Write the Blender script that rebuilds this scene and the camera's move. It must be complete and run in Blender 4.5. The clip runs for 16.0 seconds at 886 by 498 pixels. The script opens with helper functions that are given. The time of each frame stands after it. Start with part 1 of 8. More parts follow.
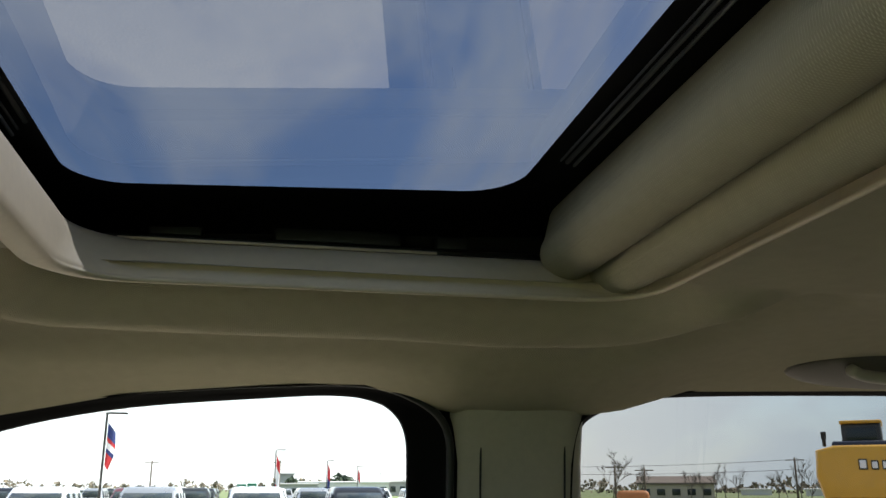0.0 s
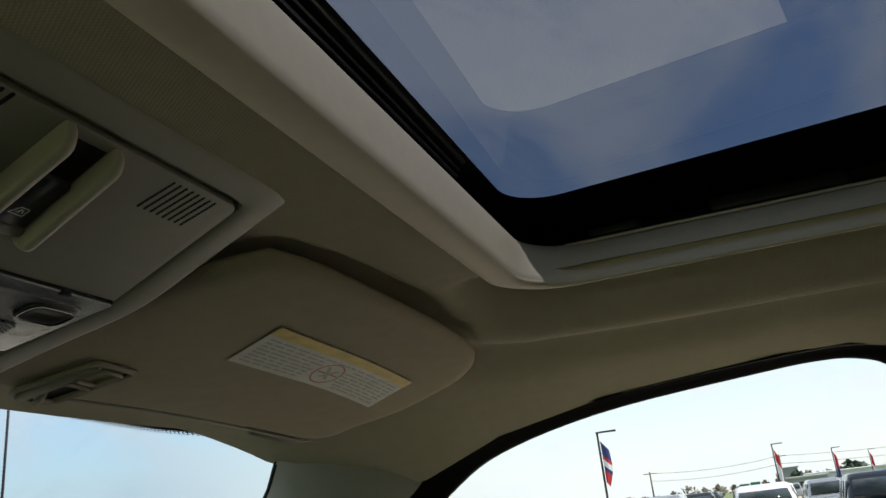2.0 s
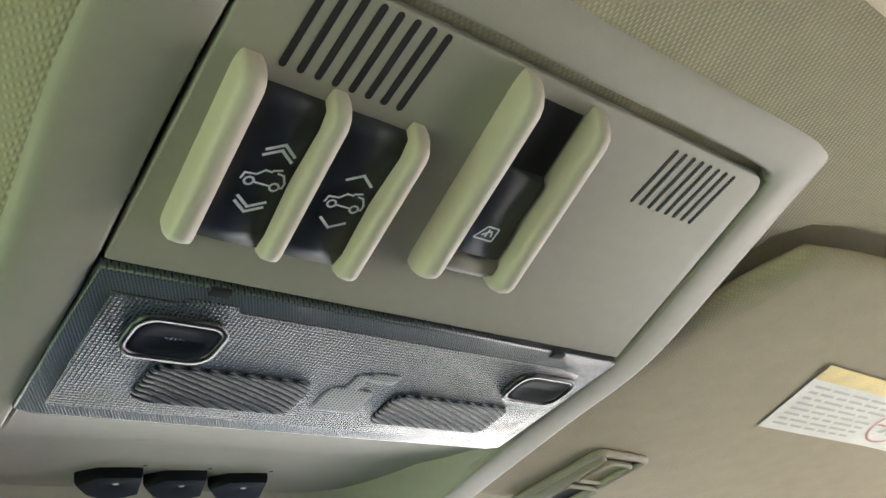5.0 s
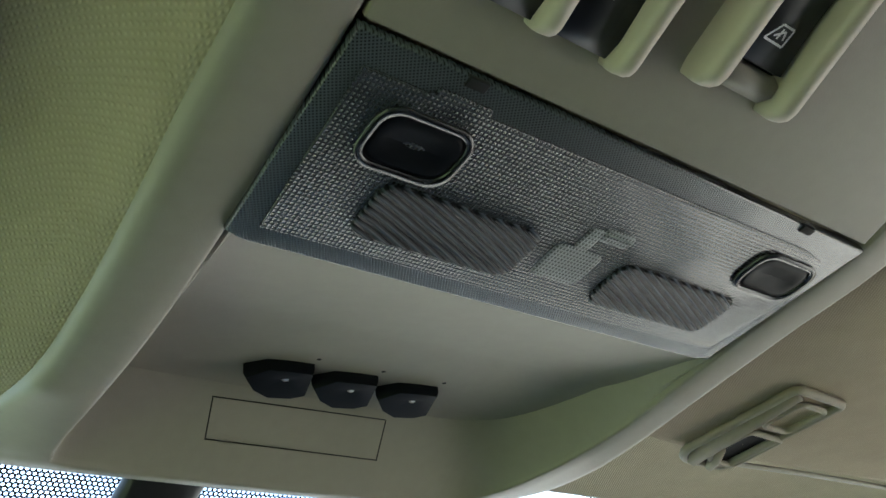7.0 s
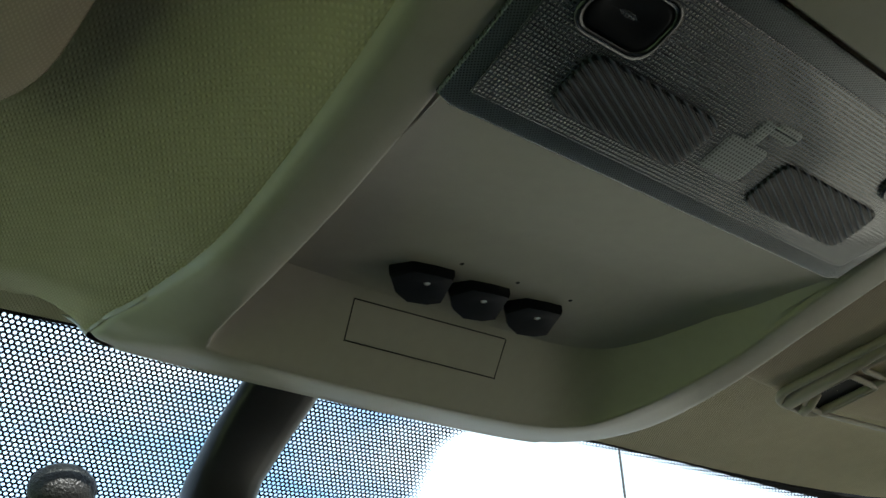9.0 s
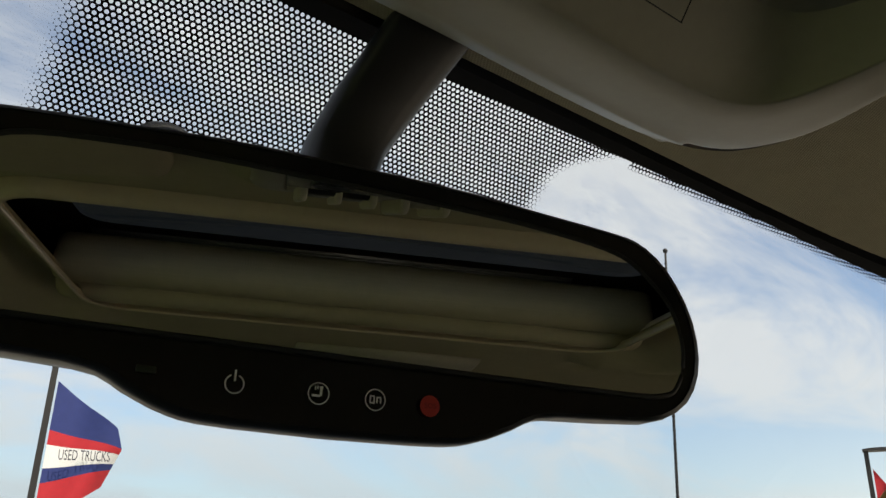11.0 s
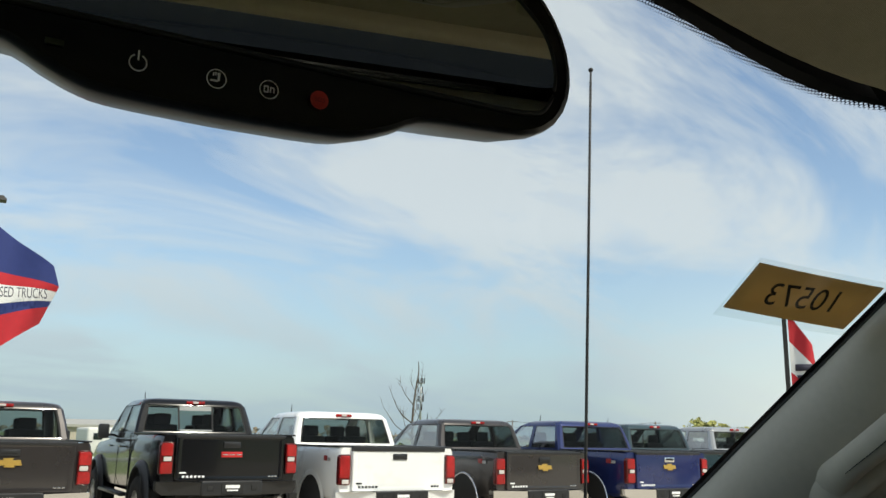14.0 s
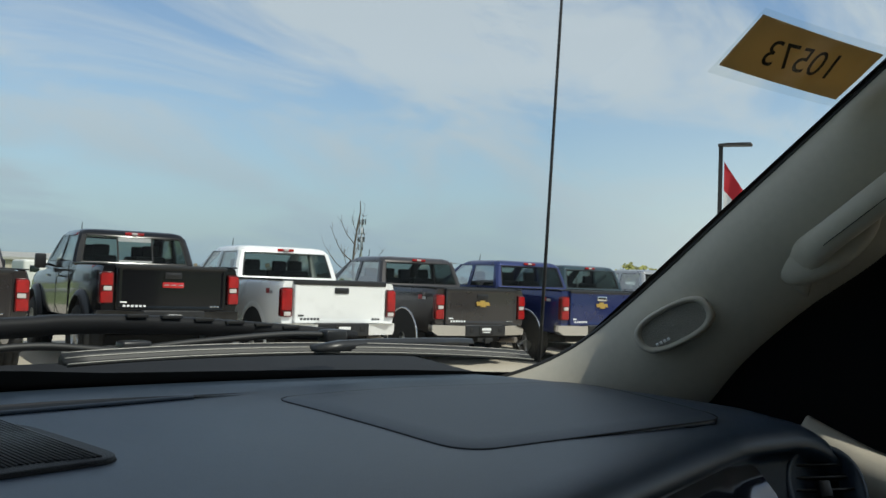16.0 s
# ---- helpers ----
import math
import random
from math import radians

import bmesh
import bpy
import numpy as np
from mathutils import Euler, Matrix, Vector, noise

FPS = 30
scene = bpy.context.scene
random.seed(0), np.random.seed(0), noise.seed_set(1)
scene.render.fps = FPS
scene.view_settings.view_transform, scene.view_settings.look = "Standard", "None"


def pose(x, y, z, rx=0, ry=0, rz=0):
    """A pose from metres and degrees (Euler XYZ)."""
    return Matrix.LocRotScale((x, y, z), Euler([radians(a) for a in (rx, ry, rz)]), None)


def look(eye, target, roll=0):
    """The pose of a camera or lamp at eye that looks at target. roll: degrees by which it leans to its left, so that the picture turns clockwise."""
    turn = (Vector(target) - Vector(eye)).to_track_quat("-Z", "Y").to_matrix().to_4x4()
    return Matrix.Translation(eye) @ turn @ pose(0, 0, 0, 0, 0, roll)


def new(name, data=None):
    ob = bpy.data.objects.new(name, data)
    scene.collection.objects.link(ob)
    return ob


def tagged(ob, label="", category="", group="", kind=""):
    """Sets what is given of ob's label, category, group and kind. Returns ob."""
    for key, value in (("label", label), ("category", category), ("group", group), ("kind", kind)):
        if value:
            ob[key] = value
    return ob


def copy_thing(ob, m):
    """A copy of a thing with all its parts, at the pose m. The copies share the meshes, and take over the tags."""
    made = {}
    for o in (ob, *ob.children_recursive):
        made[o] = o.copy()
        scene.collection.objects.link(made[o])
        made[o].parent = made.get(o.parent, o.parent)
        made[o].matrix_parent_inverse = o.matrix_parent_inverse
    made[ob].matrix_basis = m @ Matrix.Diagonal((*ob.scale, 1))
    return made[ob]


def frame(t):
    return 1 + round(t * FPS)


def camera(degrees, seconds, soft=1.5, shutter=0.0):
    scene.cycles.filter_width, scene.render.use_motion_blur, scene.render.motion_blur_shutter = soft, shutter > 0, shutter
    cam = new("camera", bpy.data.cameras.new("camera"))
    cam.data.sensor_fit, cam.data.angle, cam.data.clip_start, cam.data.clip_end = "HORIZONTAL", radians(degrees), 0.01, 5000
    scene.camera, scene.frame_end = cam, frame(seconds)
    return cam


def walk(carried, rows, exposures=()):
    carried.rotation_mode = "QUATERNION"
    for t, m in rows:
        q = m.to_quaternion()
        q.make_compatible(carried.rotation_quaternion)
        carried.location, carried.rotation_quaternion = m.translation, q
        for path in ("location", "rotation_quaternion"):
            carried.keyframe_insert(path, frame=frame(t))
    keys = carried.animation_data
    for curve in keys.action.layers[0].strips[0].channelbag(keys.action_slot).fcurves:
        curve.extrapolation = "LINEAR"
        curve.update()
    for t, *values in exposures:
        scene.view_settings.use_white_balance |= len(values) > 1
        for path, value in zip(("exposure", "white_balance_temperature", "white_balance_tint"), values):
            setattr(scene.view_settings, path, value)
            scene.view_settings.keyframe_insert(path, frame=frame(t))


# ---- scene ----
cam = camera(54.0, 16.0)
PATH = [
    (0, (-0.271, -0.316, 1.763), (1.619, -0.697, 2.296), -0.0),
    (0.5, (-0.249, -0.344, 1.75), (1.644, -0.575, 2.351), -0.3),
    (1, (-0.277, -0.345, 1.742), (1.629, -0.341, 2.348), -0.1),
    (1.5, (-0.284, -0.336, 1.742), (1.597, -0.007, 2.336), -1.6),
    (2, (-0.272, -0.312, 1.745), (1.543, 0.271, 2.347), -6.8),
    (2.5, (-0.263, -0.272, 1.751), (1.42, 0.589, 2.404), -8.0),
    (3, (-0.267, -0.238, 1.755), (1.296, 0.762, 2.501), -10.0),
    (3.2, (-0.2480, -0.2369, 1.7620), (1.2510, 0.8380, 2.5370), -9.4),
    (5.5, (-0.177, -0.18, 1.766), (1.043, 1.089, 2.715), -9.7),
    (6, (-0.188, -0.158, 1.761), (0.996, 1.129, 2.732), -8.8),
    (6.5, (-0.195, -0.127, 1.748), (0.953, 1.184, 2.73), -7.4),
    (7, (-0.184, -0.115, 1.74), (0.928, 1.212, 2.741), -6.2),
    (7.5, (-0.187, -0.115, 1.74), (0.912, 1.212, 2.755), -5.6),
    (8, (-0.191, -0.109, 1.735), (0.883, 1.224, 2.769), -4.8),
    (8.5, (-0.208, -0.104, 1.724), (0.879, 1.21, 2.769), -5.1),
    (9, (-0.222, -0.074, 1.703), (0.863, 1.258, 2.727), -3.6),
    (9.5, (-0.225, -0.018, 1.67), (0.859, 1.333, 2.67), -1.6),
    (10, (-0.2150, 0.0330, 1.6520), (0.8570, 1.4343, 2.5940), -0.55),
    (10.2, (-0.2212, 0.0320, 1.6437), (0.8661, 1.4529, 2.5374), -0.07),
    (12.3, (-0.2167, 0.0529, 1.6310), (0.9911, 1.5014, 2.2967), 0.81),
    (12.5, (-0.2339, 0.0251, 1.6150), (0.9864, 1.4734, 2.2581), 0.49),
    (13, (-0.2598, 0.0065, 1.6072), (1.0080, 1.4536, 2.1537), 0.43),
    (13.5, (-0.2499, -0.0051, 1.6029), (1.0486, 1.4332, 2.0981), 0.78),
    (14, (-0.2157, 0.0089, 1.5742), (1.1006, 1.4533, 1.9997), 0.95),
    (14.5, (-0.2147, 0.0236, 1.5515), (1.1246, 1.4738, 1.8725), 1.70),
    (15, (-0.2357, 0.0296, 1.5625), (1.1396, 1.4708, 1.7395), 1.70),
    (15.5, (-0.2217, 0.0456, 1.5435), (1.1848, 1.4620, 1.6685), 1.90),
    (16, (-0.1897, 0.0756, 1.5035), (1.2587, 1.4529, 1.5755), 2.00),
]

# exposure follows the phone's metering
EXPO = [(0, 1.48, 6500, 13), (0.5, 1.42, 6500, 12), (1, 1.33, 6450, 11), (2, 0.78, 6500, 13), (3, 1.05, 6500, 14), (5.4, 4.05, 5800, 19), (6.5, 3.9, 5750, 15), (7.0, 3.0, 5800, 11), (7.5, 2.55, 5850, 10), (8, 2.8, 5800, 9), (8.5, 2.65, 5900, 8), (9, 1.9, 6100, 6), (9.5, 1.3, 7000, 11), (10, 0.75, 7400, 15), (12.5, 0.8, 7400, 18), (13.5, 0.66, 7100, 14), (14, 0.68, 7000, 12), (14.5, 0.5, 6800, 12), (16, 0.35, 6600, 10)]
walk(cam, [(t, look(eye, target, roll)) for t, eye, target, roll in PATH], EXPO)

# ---------------------------------------------------------------- light
SUN_AZ, SUN_EL = radians(170), radians(52)      # azimuth clockwise from +y
world = bpy.data.worlds.new("world")
scene.world = world
world.use_nodes = True
wn, wl = world.node_tree.nodes, world.node_tree.links
wn.clear()
w_out = wn.new("ShaderNodeOutputWorld")
w_bg = wn.new("ShaderNodeBackground")
w_sky = wn.new("ShaderNodeTexSky")
w_sky.sky_type = "NISHITA"
w_sky.sun_disc = False
w_sky.sun_elevation, w_sky.sun_rotation = SUN_EL, SUN_AZ
w_sky.air_density, w_sky.dust_density, w_sky.ozone_density = 1.0, 0.6, 1.2
w_bg.inputs["Strength"].default_value = 0.12
w_co = wn.new("ShaderNodeTexCoord")
w_sep = wn.new("ShaderNodeSeparateXYZ")
wl.new(w_co.outputs["Generated"], w_sep.inputs[0])


def wmath(op, a, b=None):
    n = wn.new("ShaderNodeMath")
    n.operation = op
    for i, v in enumerate((a, b)):
        if v is None:
            continue
        if isinstance(v, (int, float)):
            n.inputs[i].default_value = v
        else:
            wl.new(v, n.inputs[i])
    return n.outputs[0]


# thin cirrus on a flat layer above the lot
w_h = wmath("ADD", wmath("MAXIMUM", w_sep.outputs["Z"], 0.0), 0.22)
w_comb = wn.new("ShaderNodeCombineXYZ")
wl.new(wmath("DIVIDE", w_sep.outputs["X"], w_h), w_comb.inputs[0])
wl.new(wmath("DIVIDE", w_sep.outputs["Y"], w_h), w_comb.inputs[1])
w_map = wn.new("ShaderNodeMapping")
w_map.inputs["Rotation"].default_value = (0, 0, radians(35))
w_map.inputs["Scale"].default_value = (0.75, 1.35, 1)
w_map.inputs["Location"].default_value = (1.3, 0.4, 0)
wl.new(w_comb.outputs[0], w_map.inputs[0])
w_n1 = wn.new("ShaderNodeTexNoise")
w_n1.inputs["Scale"].default_value, w_n1.inputs["Detail"].default_value = 1.25, 7
w_n1.inputs["Roughness"].default_value, w_n1.inputs["Distortion"].default_value = 0.63, 0.8
wl.new(w_map.outputs[0], w_n1.inputs["Vector"])
w_rmp = wn.new("ShaderNodeValToRGB")
w_rmp.color_ramp.elements[0].position, w_rmp.color_ramp.elements[1].position = 0.41, 0.60
w_rmp.color_ramp.elements[1].color = (0.80, 0.80, 0.80, 1)
w_up = wn.new("ShaderNodeMapRange")      # the veil thickens overhead
w_up.inputs["From Min"].default_value, w_up.inputs["From Max"].default_value = 0.30, 0.62
w_up.inputs["To Max"].default_value = 0.07
wl.new(w_sep.outputs["Z"], w_up.inputs["Value"])
wl.new(wmath("ADD", w_n1.outputs["Fac"], w_up.outputs[0]), w_rmp.inputs[0])
w_haze = wmath("MULTIPLY", wmath("SUBTRACT", 1.0, wmath("MINIMUM", wmath("MULTIPLY", wmath("MAXIMUM", w_sep.outputs["Z"], 0.0), 4.2), 1.0)), 0.90)
w_mix = wn.new("ShaderNodeMixRGB")
wl.new(w_rmp.outputs[0], w_mix.inputs[0])
wl.new(w_sky.outputs[0], w_mix.inputs[1])
w_mix.inputs[2].default_value = (4.3, 4.6, 4.95, 1)
w_low = wn.new("ShaderNodeMixRGB")       # pale haze over the far fields
wl.new(w_haze, w_low.inputs[0])
wl.new(w_mix.outputs[0], w_low.inputs[1])
w_east = wn.new("ShaderNodeMapRange")      # haze made brighter low in the east to whiten the window view
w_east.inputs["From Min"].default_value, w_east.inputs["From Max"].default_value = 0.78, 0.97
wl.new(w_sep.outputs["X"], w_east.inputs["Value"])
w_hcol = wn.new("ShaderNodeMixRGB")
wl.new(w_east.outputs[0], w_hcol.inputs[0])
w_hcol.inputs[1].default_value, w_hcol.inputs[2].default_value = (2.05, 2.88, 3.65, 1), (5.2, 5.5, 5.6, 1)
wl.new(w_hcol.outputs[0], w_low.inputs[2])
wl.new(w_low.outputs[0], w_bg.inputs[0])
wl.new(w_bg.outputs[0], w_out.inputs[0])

sun = new("sun", bpy.data.lights.new("sun", "SUN"))
sun.data.energy, sun.data.angle, sun.data.color = 3.2, radians(0.6), (1.0, 0.95, 0.87)
s_dir = Vector((math.sin(SUN_AZ) * math.cos(SUN_EL), math.cos(SUN_AZ) * math.cos(SUN_EL), math.sin(SUN_EL)))
sun.matrix_world = look(s_dir * 50, (0, 0, 0))

# ---------------------------------------------------------------- materials


def mat(name, color, rough=0.6, metal=0.0, var=0.12, scale=8.0, bump=0.0, bscale=400.0, coat=0.0, spec=0.5, fine=None, rvar=0.0, island=0.0):
    """Principled material with variation at two scales and a fine relief."""
    m = bpy.data.materials.new(name)
    m.use_nodes = True
    n, l = m.node_tree.nodes, m.node_tree.links
    p = n["Principled BSDF"]
    p.inputs["Roughness"].default_value, p.inputs["Metallic"].default_value = rough, metal
    p.inputs["Coat Weight"].default_value, p.inputs["Coat Roughness"].default_value = coat, 0.05
    p.inputs["Specular IOR Level"].default_value = spec
    tc = n.new("ShaderNodeTexCoord")
    a = n.new("ShaderNodeTexNoise")
    a.inputs["Scale"].default_value, a.inputs["Detail"].default_value = scale, 5
    b = n.new("ShaderNodeTexNoise")
    b.inputs["Scale"].default_value, b.inputs["Detail"].default_value = (fine or scale * 14), 3
    for t in (a, b):
        l.new(tc.outputs["Object"], t.inputs["Vector"])
    mx = n.new("ShaderNodeMath")
    mx.operation = "ADD"
    l.new(a.outputs["Fac"], mx.inputs[0])
    l.new(b.outputs["Fac"], mx.inputs[1])
    r = n.new("ShaderNodeMapRange")
    r.inputs["From Min"].default_value, r.inputs["From Max"].default_value = 0.6, 1.4
    r.inputs["To Min"].default_value, r.inputs["To Max"].default_value = 1 - var, 1 + var
    l.new(mx.outputs[0], r.inputs["Value"])
    c = n.new("ShaderNodeMixRGB")
    c.blend_type = "MULTIPLY"
    c.inputs[0].default_value = 1
    c.inputs[1].default_value = (*color, 1)
    l.new(r.outputs[0], c.inputs[2])
    out = c.outputs[0]
    if island:
        g = n.new("ShaderNodeNewGeometry")
        ir = n.new("ShaderNodeMapRange")
        ir.inputs["To Min"].default_value, ir.inputs["To Max"].default_value = 1 - island, 1 + island
        l.new(g.outputs["Random Per Island"], ir.inputs["Value"])
        c2 = n.new("ShaderNodeMixRGB")
        c2.blend_type = "MULTIPLY"
        c2.inputs[0].default_value = 1
        l.new(out, c2.inputs[1])
        l.new(ir.outputs[0], c2.inputs[2])
        out = c2.outputs[0]
    l.new(out, p.inputs["Base Color"])
    if rvar:
        rr = n.new("ShaderNodeMapRange")
        rr.inputs["To Min"].default_value, rr.inputs["To Max"].default_value = rough - rvar, rough + rvar
        l.new(a.outputs["Fac"], rr.inputs["Value"])
        l.new(rr.outputs[0], p.inputs["Roughness"])
    if bump:
        k = n.new("ShaderNodeTexNoise")
        k.inputs["Scale"].default_value, k.inputs["Detail"].default_value = bscale, 2
        l.new(tc.outputs["Object"], k.inputs["Vector"])
        bm_ = n.new("ShaderNodeBump")
        bm_.inputs["Strength"].default_value, bm_.inputs["Distance"].default_value = bump, 0.6 / bscale
        l.new(k.outputs["Fac"], bm_.inputs["Height"])
        l.new(bm_.outputs[0], p.inputs["Normal"])
    return m


def weave(name, color, period=0.0017, rough=0.9, depth=0.5):
    """Knitted lining cloth: small loops in staggered rows, with faint streaks."""
    m = mat(name, color, rough, 0, 0.07, 5.0, spec=0.15)
    n, l = m.node_tree.nodes, m.node_tree.links
    p = n["Principled BSDF"]
    tc = n.new("ShaderNodeTexCoord")
    sc = math.pi / (10 * period)
    hs = []
    for ang in (32, -32):
        mp = n.new("ShaderNodeMapping")
        mp.inputs["Rotation"].default_value = (0, 0, radians(ang))
        l.new(tc.outputs["Object"], mp.inputs[0])
        w = n.new("ShaderNodeTexWave")
        w.inputs["Scale"].default_value, w.inputs["Distortion"].default_value = sc, 0.6
        w.inputs["Detail"].default_value = 1
        l.new(mp.outputs[0], w.inputs["Vector"])
        hs.append(w.outputs["Fac"])
    mu = n.new("ShaderNodeMath")
    mu.operation = "MULTIPLY"
    l.new(hs[0], mu.inputs[0])
    l.new(hs[1], mu.inputs[1])
    b = n.new("ShaderNodeBump")
    b.inputs["Strength"].default_value, b.inputs["Distance"].default_value = depth, 0.0006
    l.new(mu.outputs[0], b.inputs["Height"])
    l.new(b.outputs[0], p.inputs["Normal"])
    old = p.inputs["Base Color"].links[0].from_socket
    r = n.new("ShaderNodeMapRange")
    r.inputs["To Min"].default_value, r.inputs["To Max"].default_value = 0.90, 1.07
    l.new(mu.outputs[0], r.inputs["Value"])
    c = n.new("ShaderNodeMixRGB")
    c.blend_type = "MULTIPLY"
    c.inputs[0].default_value = 1
    l.new(old, c.inputs[1])
    l.new(r.outputs[0], c.inputs[2])
    l.new(c.outputs[0], p.inputs["Base Color"])
    return m


def glass(name, tint, gloss=1.0, ior=1.5, smear=0.0):
    """A pane: clear tinted passage with a Fresnel gloss; smear adds faint streaks of dirt."""
    m = bpy.data.materials.new(name)
    m.use_nodes = True
    n, l = m.node_tree.nodes, m.node_tree.links
    n.clear()
    o = n.new("ShaderNodeOutputMaterial")
    t = n.new("ShaderNodeBsdfTransparent")
    t.inputs[0].default_value = (*tint, 1)
    g = n.new("ShaderNodeBsdfGlossy")
    g.inputs["Roughness"].default_value = 0.01
    f = n.new("ShaderNodeFresnel")
    f.inputs["IOR"].default_value = ior
    k = n.new("ShaderNodeMath")
    k.operation = "MULTIPLY"
    k.inputs[1].default_value = gloss
    l.new(f.outputs[0], k.inputs[0])
    x = n.new("ShaderNodeMixShader")
    l.new(k.outputs[0], x.inputs[0])
    l.new(t.outputs[0], x.inputs[1])
    l.new(g.outputs[0], x.inputs[2])
    last = x
    if smear:
        d = n.new("ShaderNodeBsdfDiffuse")
        d.inputs[0].default_value = (0.8, 0.8, 0.78, 1)
        tc = n.new("ShaderNodeTexCoord")
        mp = n.new("ShaderNodeMapping")
        mp.inputs["Scale"].default_value = (9, 2, 2)
        l.new(tc.outputs["Object"], mp.inputs[0])
        ns = n.new("ShaderNodeTexNoise")
        ns.inputs["Scale"].default_value, ns.inputs["Detail"].default_value = 2.2, 6
        l.new(mp.outputs[0], ns.inputs["Vector"])
        rr = n.new("ShaderNodeMapRange")
        rr.inputs["From Min"].default_value, rr.inputs["From Max"].default_value = 0.5, 0.85
        rr.inputs["To Min"].default_value, rr.inputs["To Max"].default_value = 0, smear
        l.new(ns.outputs["Fac"], rr.inputs["Value"])
        y = n.new("ShaderNodeMixShader")
        l.new(rr.outputs[0], y.inputs[0])
        l.new(x.outputs[0], y.inputs[1])
        l.new(d.outputs[0], y.inputs[2])
        last = y
    l.new(last.outputs[0], o.inputs[0])
    return m


LINING = weave("lining cloth", (0.455, 0.405, 0.282))
TAN = mat("tan plastic", (0.325, 0.300, 0.238), 0.5, 0, 0.05, 12, 0.12, 1600)
TAN_LIGHT = mat("light tan plastic", (0.535, 0.475, 0.38), 0.42, 0, 0.04, 12, 0.08, 1600)
CREAM = mat("cream edge trim", (0.63, 0.525, 0.38), 0.6, 0, 0.05, 10, 0.05, 700)
SEAL = mat("black rubber", (0.012, 0.012, 0.012), 0.55, 0, 0.2, 20, 0.1, 900)
BLACK = mat("black plastic", (0.016, 0.016, 0.017), 0.38, 0, 0.15, 20, 0.08, 1500)
GLOSSBLACK = mat("gloss black plastic", (0.008, 0.008, 0.009), 0.14, 0, 0.1, 10)
SWITCH = mat("dark switch plastic", (0.016, 0.018, 0.022), 0.42, 0, 0.1, 30, 0.05, 2500)
# near-black for real black parts, and painted shade in gaps and openings
BLACK_SHADE = mat("black and painted shade", (0.004, 0.004, 0.004), 0.8, 0, 0.1, 10)
DASH = mat("dark dashboard skin", (0.027, 0.043, 0.066), 0.40, 0, 0.12, 6, 0.28, 900, rvar=0.05)
DASHPAD = mat("dark airbag skin", (0.021, 0.034, 0.053), 0.45, 0, 0.1, 6, 0.28, 900)
PILLARP = mat("grey tan pillar plastic", (0.46, 0.425, 0.355), 0.55, 0, 0.06, 9, 0.15, 1300)
WHITEMARK = mat("white print", (0.75, 0.75, 0.75), 0.5, 0, 0.05, 50)
REDMARK = mat("red print", (0.62, 0.05, 0.04), 0.45, 0, 0.05, 50)
CHROME = mat("chrome", (0.75, 0.75, 0.76), 0.12, 1.0, 0.05, 30)
PANES = ("windshield glass", "side glass", "privacy glass", "tinted roof glass", "clear tape")
GLASS_WS = glass("windshield glass", (0.82, 0.88, 0.86), 0.45, 1.45, 0.010)
GLASS_SIDE = glass("side glass", (0.90, 0.94, 0.91), 0.8)
GLASS_REAR = glass("privacy glass", (0.36, 0.36, 0.345), 0.7)
GLASS_ROOF = glass("tinted roof glass", (0.15, 0.17, 0.20), 0.88, 1.62)
MIRROR = bpy.data.materials.new("mirror silver")
MIRROR.use_nodes = True
MIRROR.node_tree.nodes["Principled BSDF"].inputs["Metallic"].default_value = 1
MIRROR.node_tree.nodes["Principled BSDF"].inputs["Roughness"].default_value = 0.01
MIRROR.node_tree.nodes["Principled BSDF"].inputs["Base Color"].default_value = (0.62, 0.66, 0.62, 1)

# ---------------------------------------------------------------- mesh helpers


def thing(name, label, category, group="", kind="", m=None):
    ob = new(name)
    if m is not None:
        ob.matrix_world = m
    return tagged(ob, label, category, group, kind)


def mesh_of(name, bm, material, smooth=True):
    me = bpy.data.meshes.new(name)
    bm.normal_update()
    bm.to_mesh(me)
    bm.free()
    if smooth:
        me.shade_smooth()
    me.materials.append(material)
    return me


def part(name, bm, material, parent=None, label="", smooth=True, sharp=None):
    """One mesh object under a thing or a part."""
    if material.name in PANES:      # panes face the cabin
        bm.normal_update()
        flip = [f for f in bm.faces if f.normal.dot(Vector((0, -0.3, 1.55)) - f.calc_center_median()) < 0]
        bmesh.ops.reverse_faces(bm, faces=flip)
    ob = new(name, mesh_of(name, bm, material, smooth))
    if sharp:
        ob.data.set_sharp_from_angle(angle=radians(sharp))
    if parent is not None:
        ob.parent = parent
    if label:
        ob["label"] = label
    return ob


def box(bm, c, s, bevel=0.0, m=None, seg=2):
    v = bmesh.ops.create_cube(bm, size=1)["verts"]
    bmesh.ops.scale(bm, vec=s, verts=v)
    if bevel:
        es = {e for q in v for e in q.link_edges}
        g = bmesh.ops.bevel(bm, geom=list(es), offset=bevel, segments=seg, affect="EDGES", profile=0.6)
        v = list({q for f in g["faces"] for q in f.verts} | {q for q in v if q.is_valid})
    bmesh.ops.translate(bm, vec=c, verts=v)
    if m is not None:
        bmesh.ops.transform(bm, matrix=m, verts=v)
    return v


def loft(bm, rings, closed=False, capped=False, loop=False):
    """Quads between rows of points; closed joins a row's ends, loop joins the last row to the first."""
    vs = [[bm.verts.new(p) for p in r] for r in rings]
    n = len(vs[0])
    pairs = list(zip(vs, vs[1:])) + ([(vs[-1], vs[0])] if loop else [])
    for a, b in pairs:
        for i in range(n if closed else n - 1):
            j = (i + 1) % n
            bm.faces.new((a[i], a[j], b[j], b[i]))
    if capped:
        bm.faces.new(vs[0][::-1])
        bm.faces.new(vs[-1])
    return vs


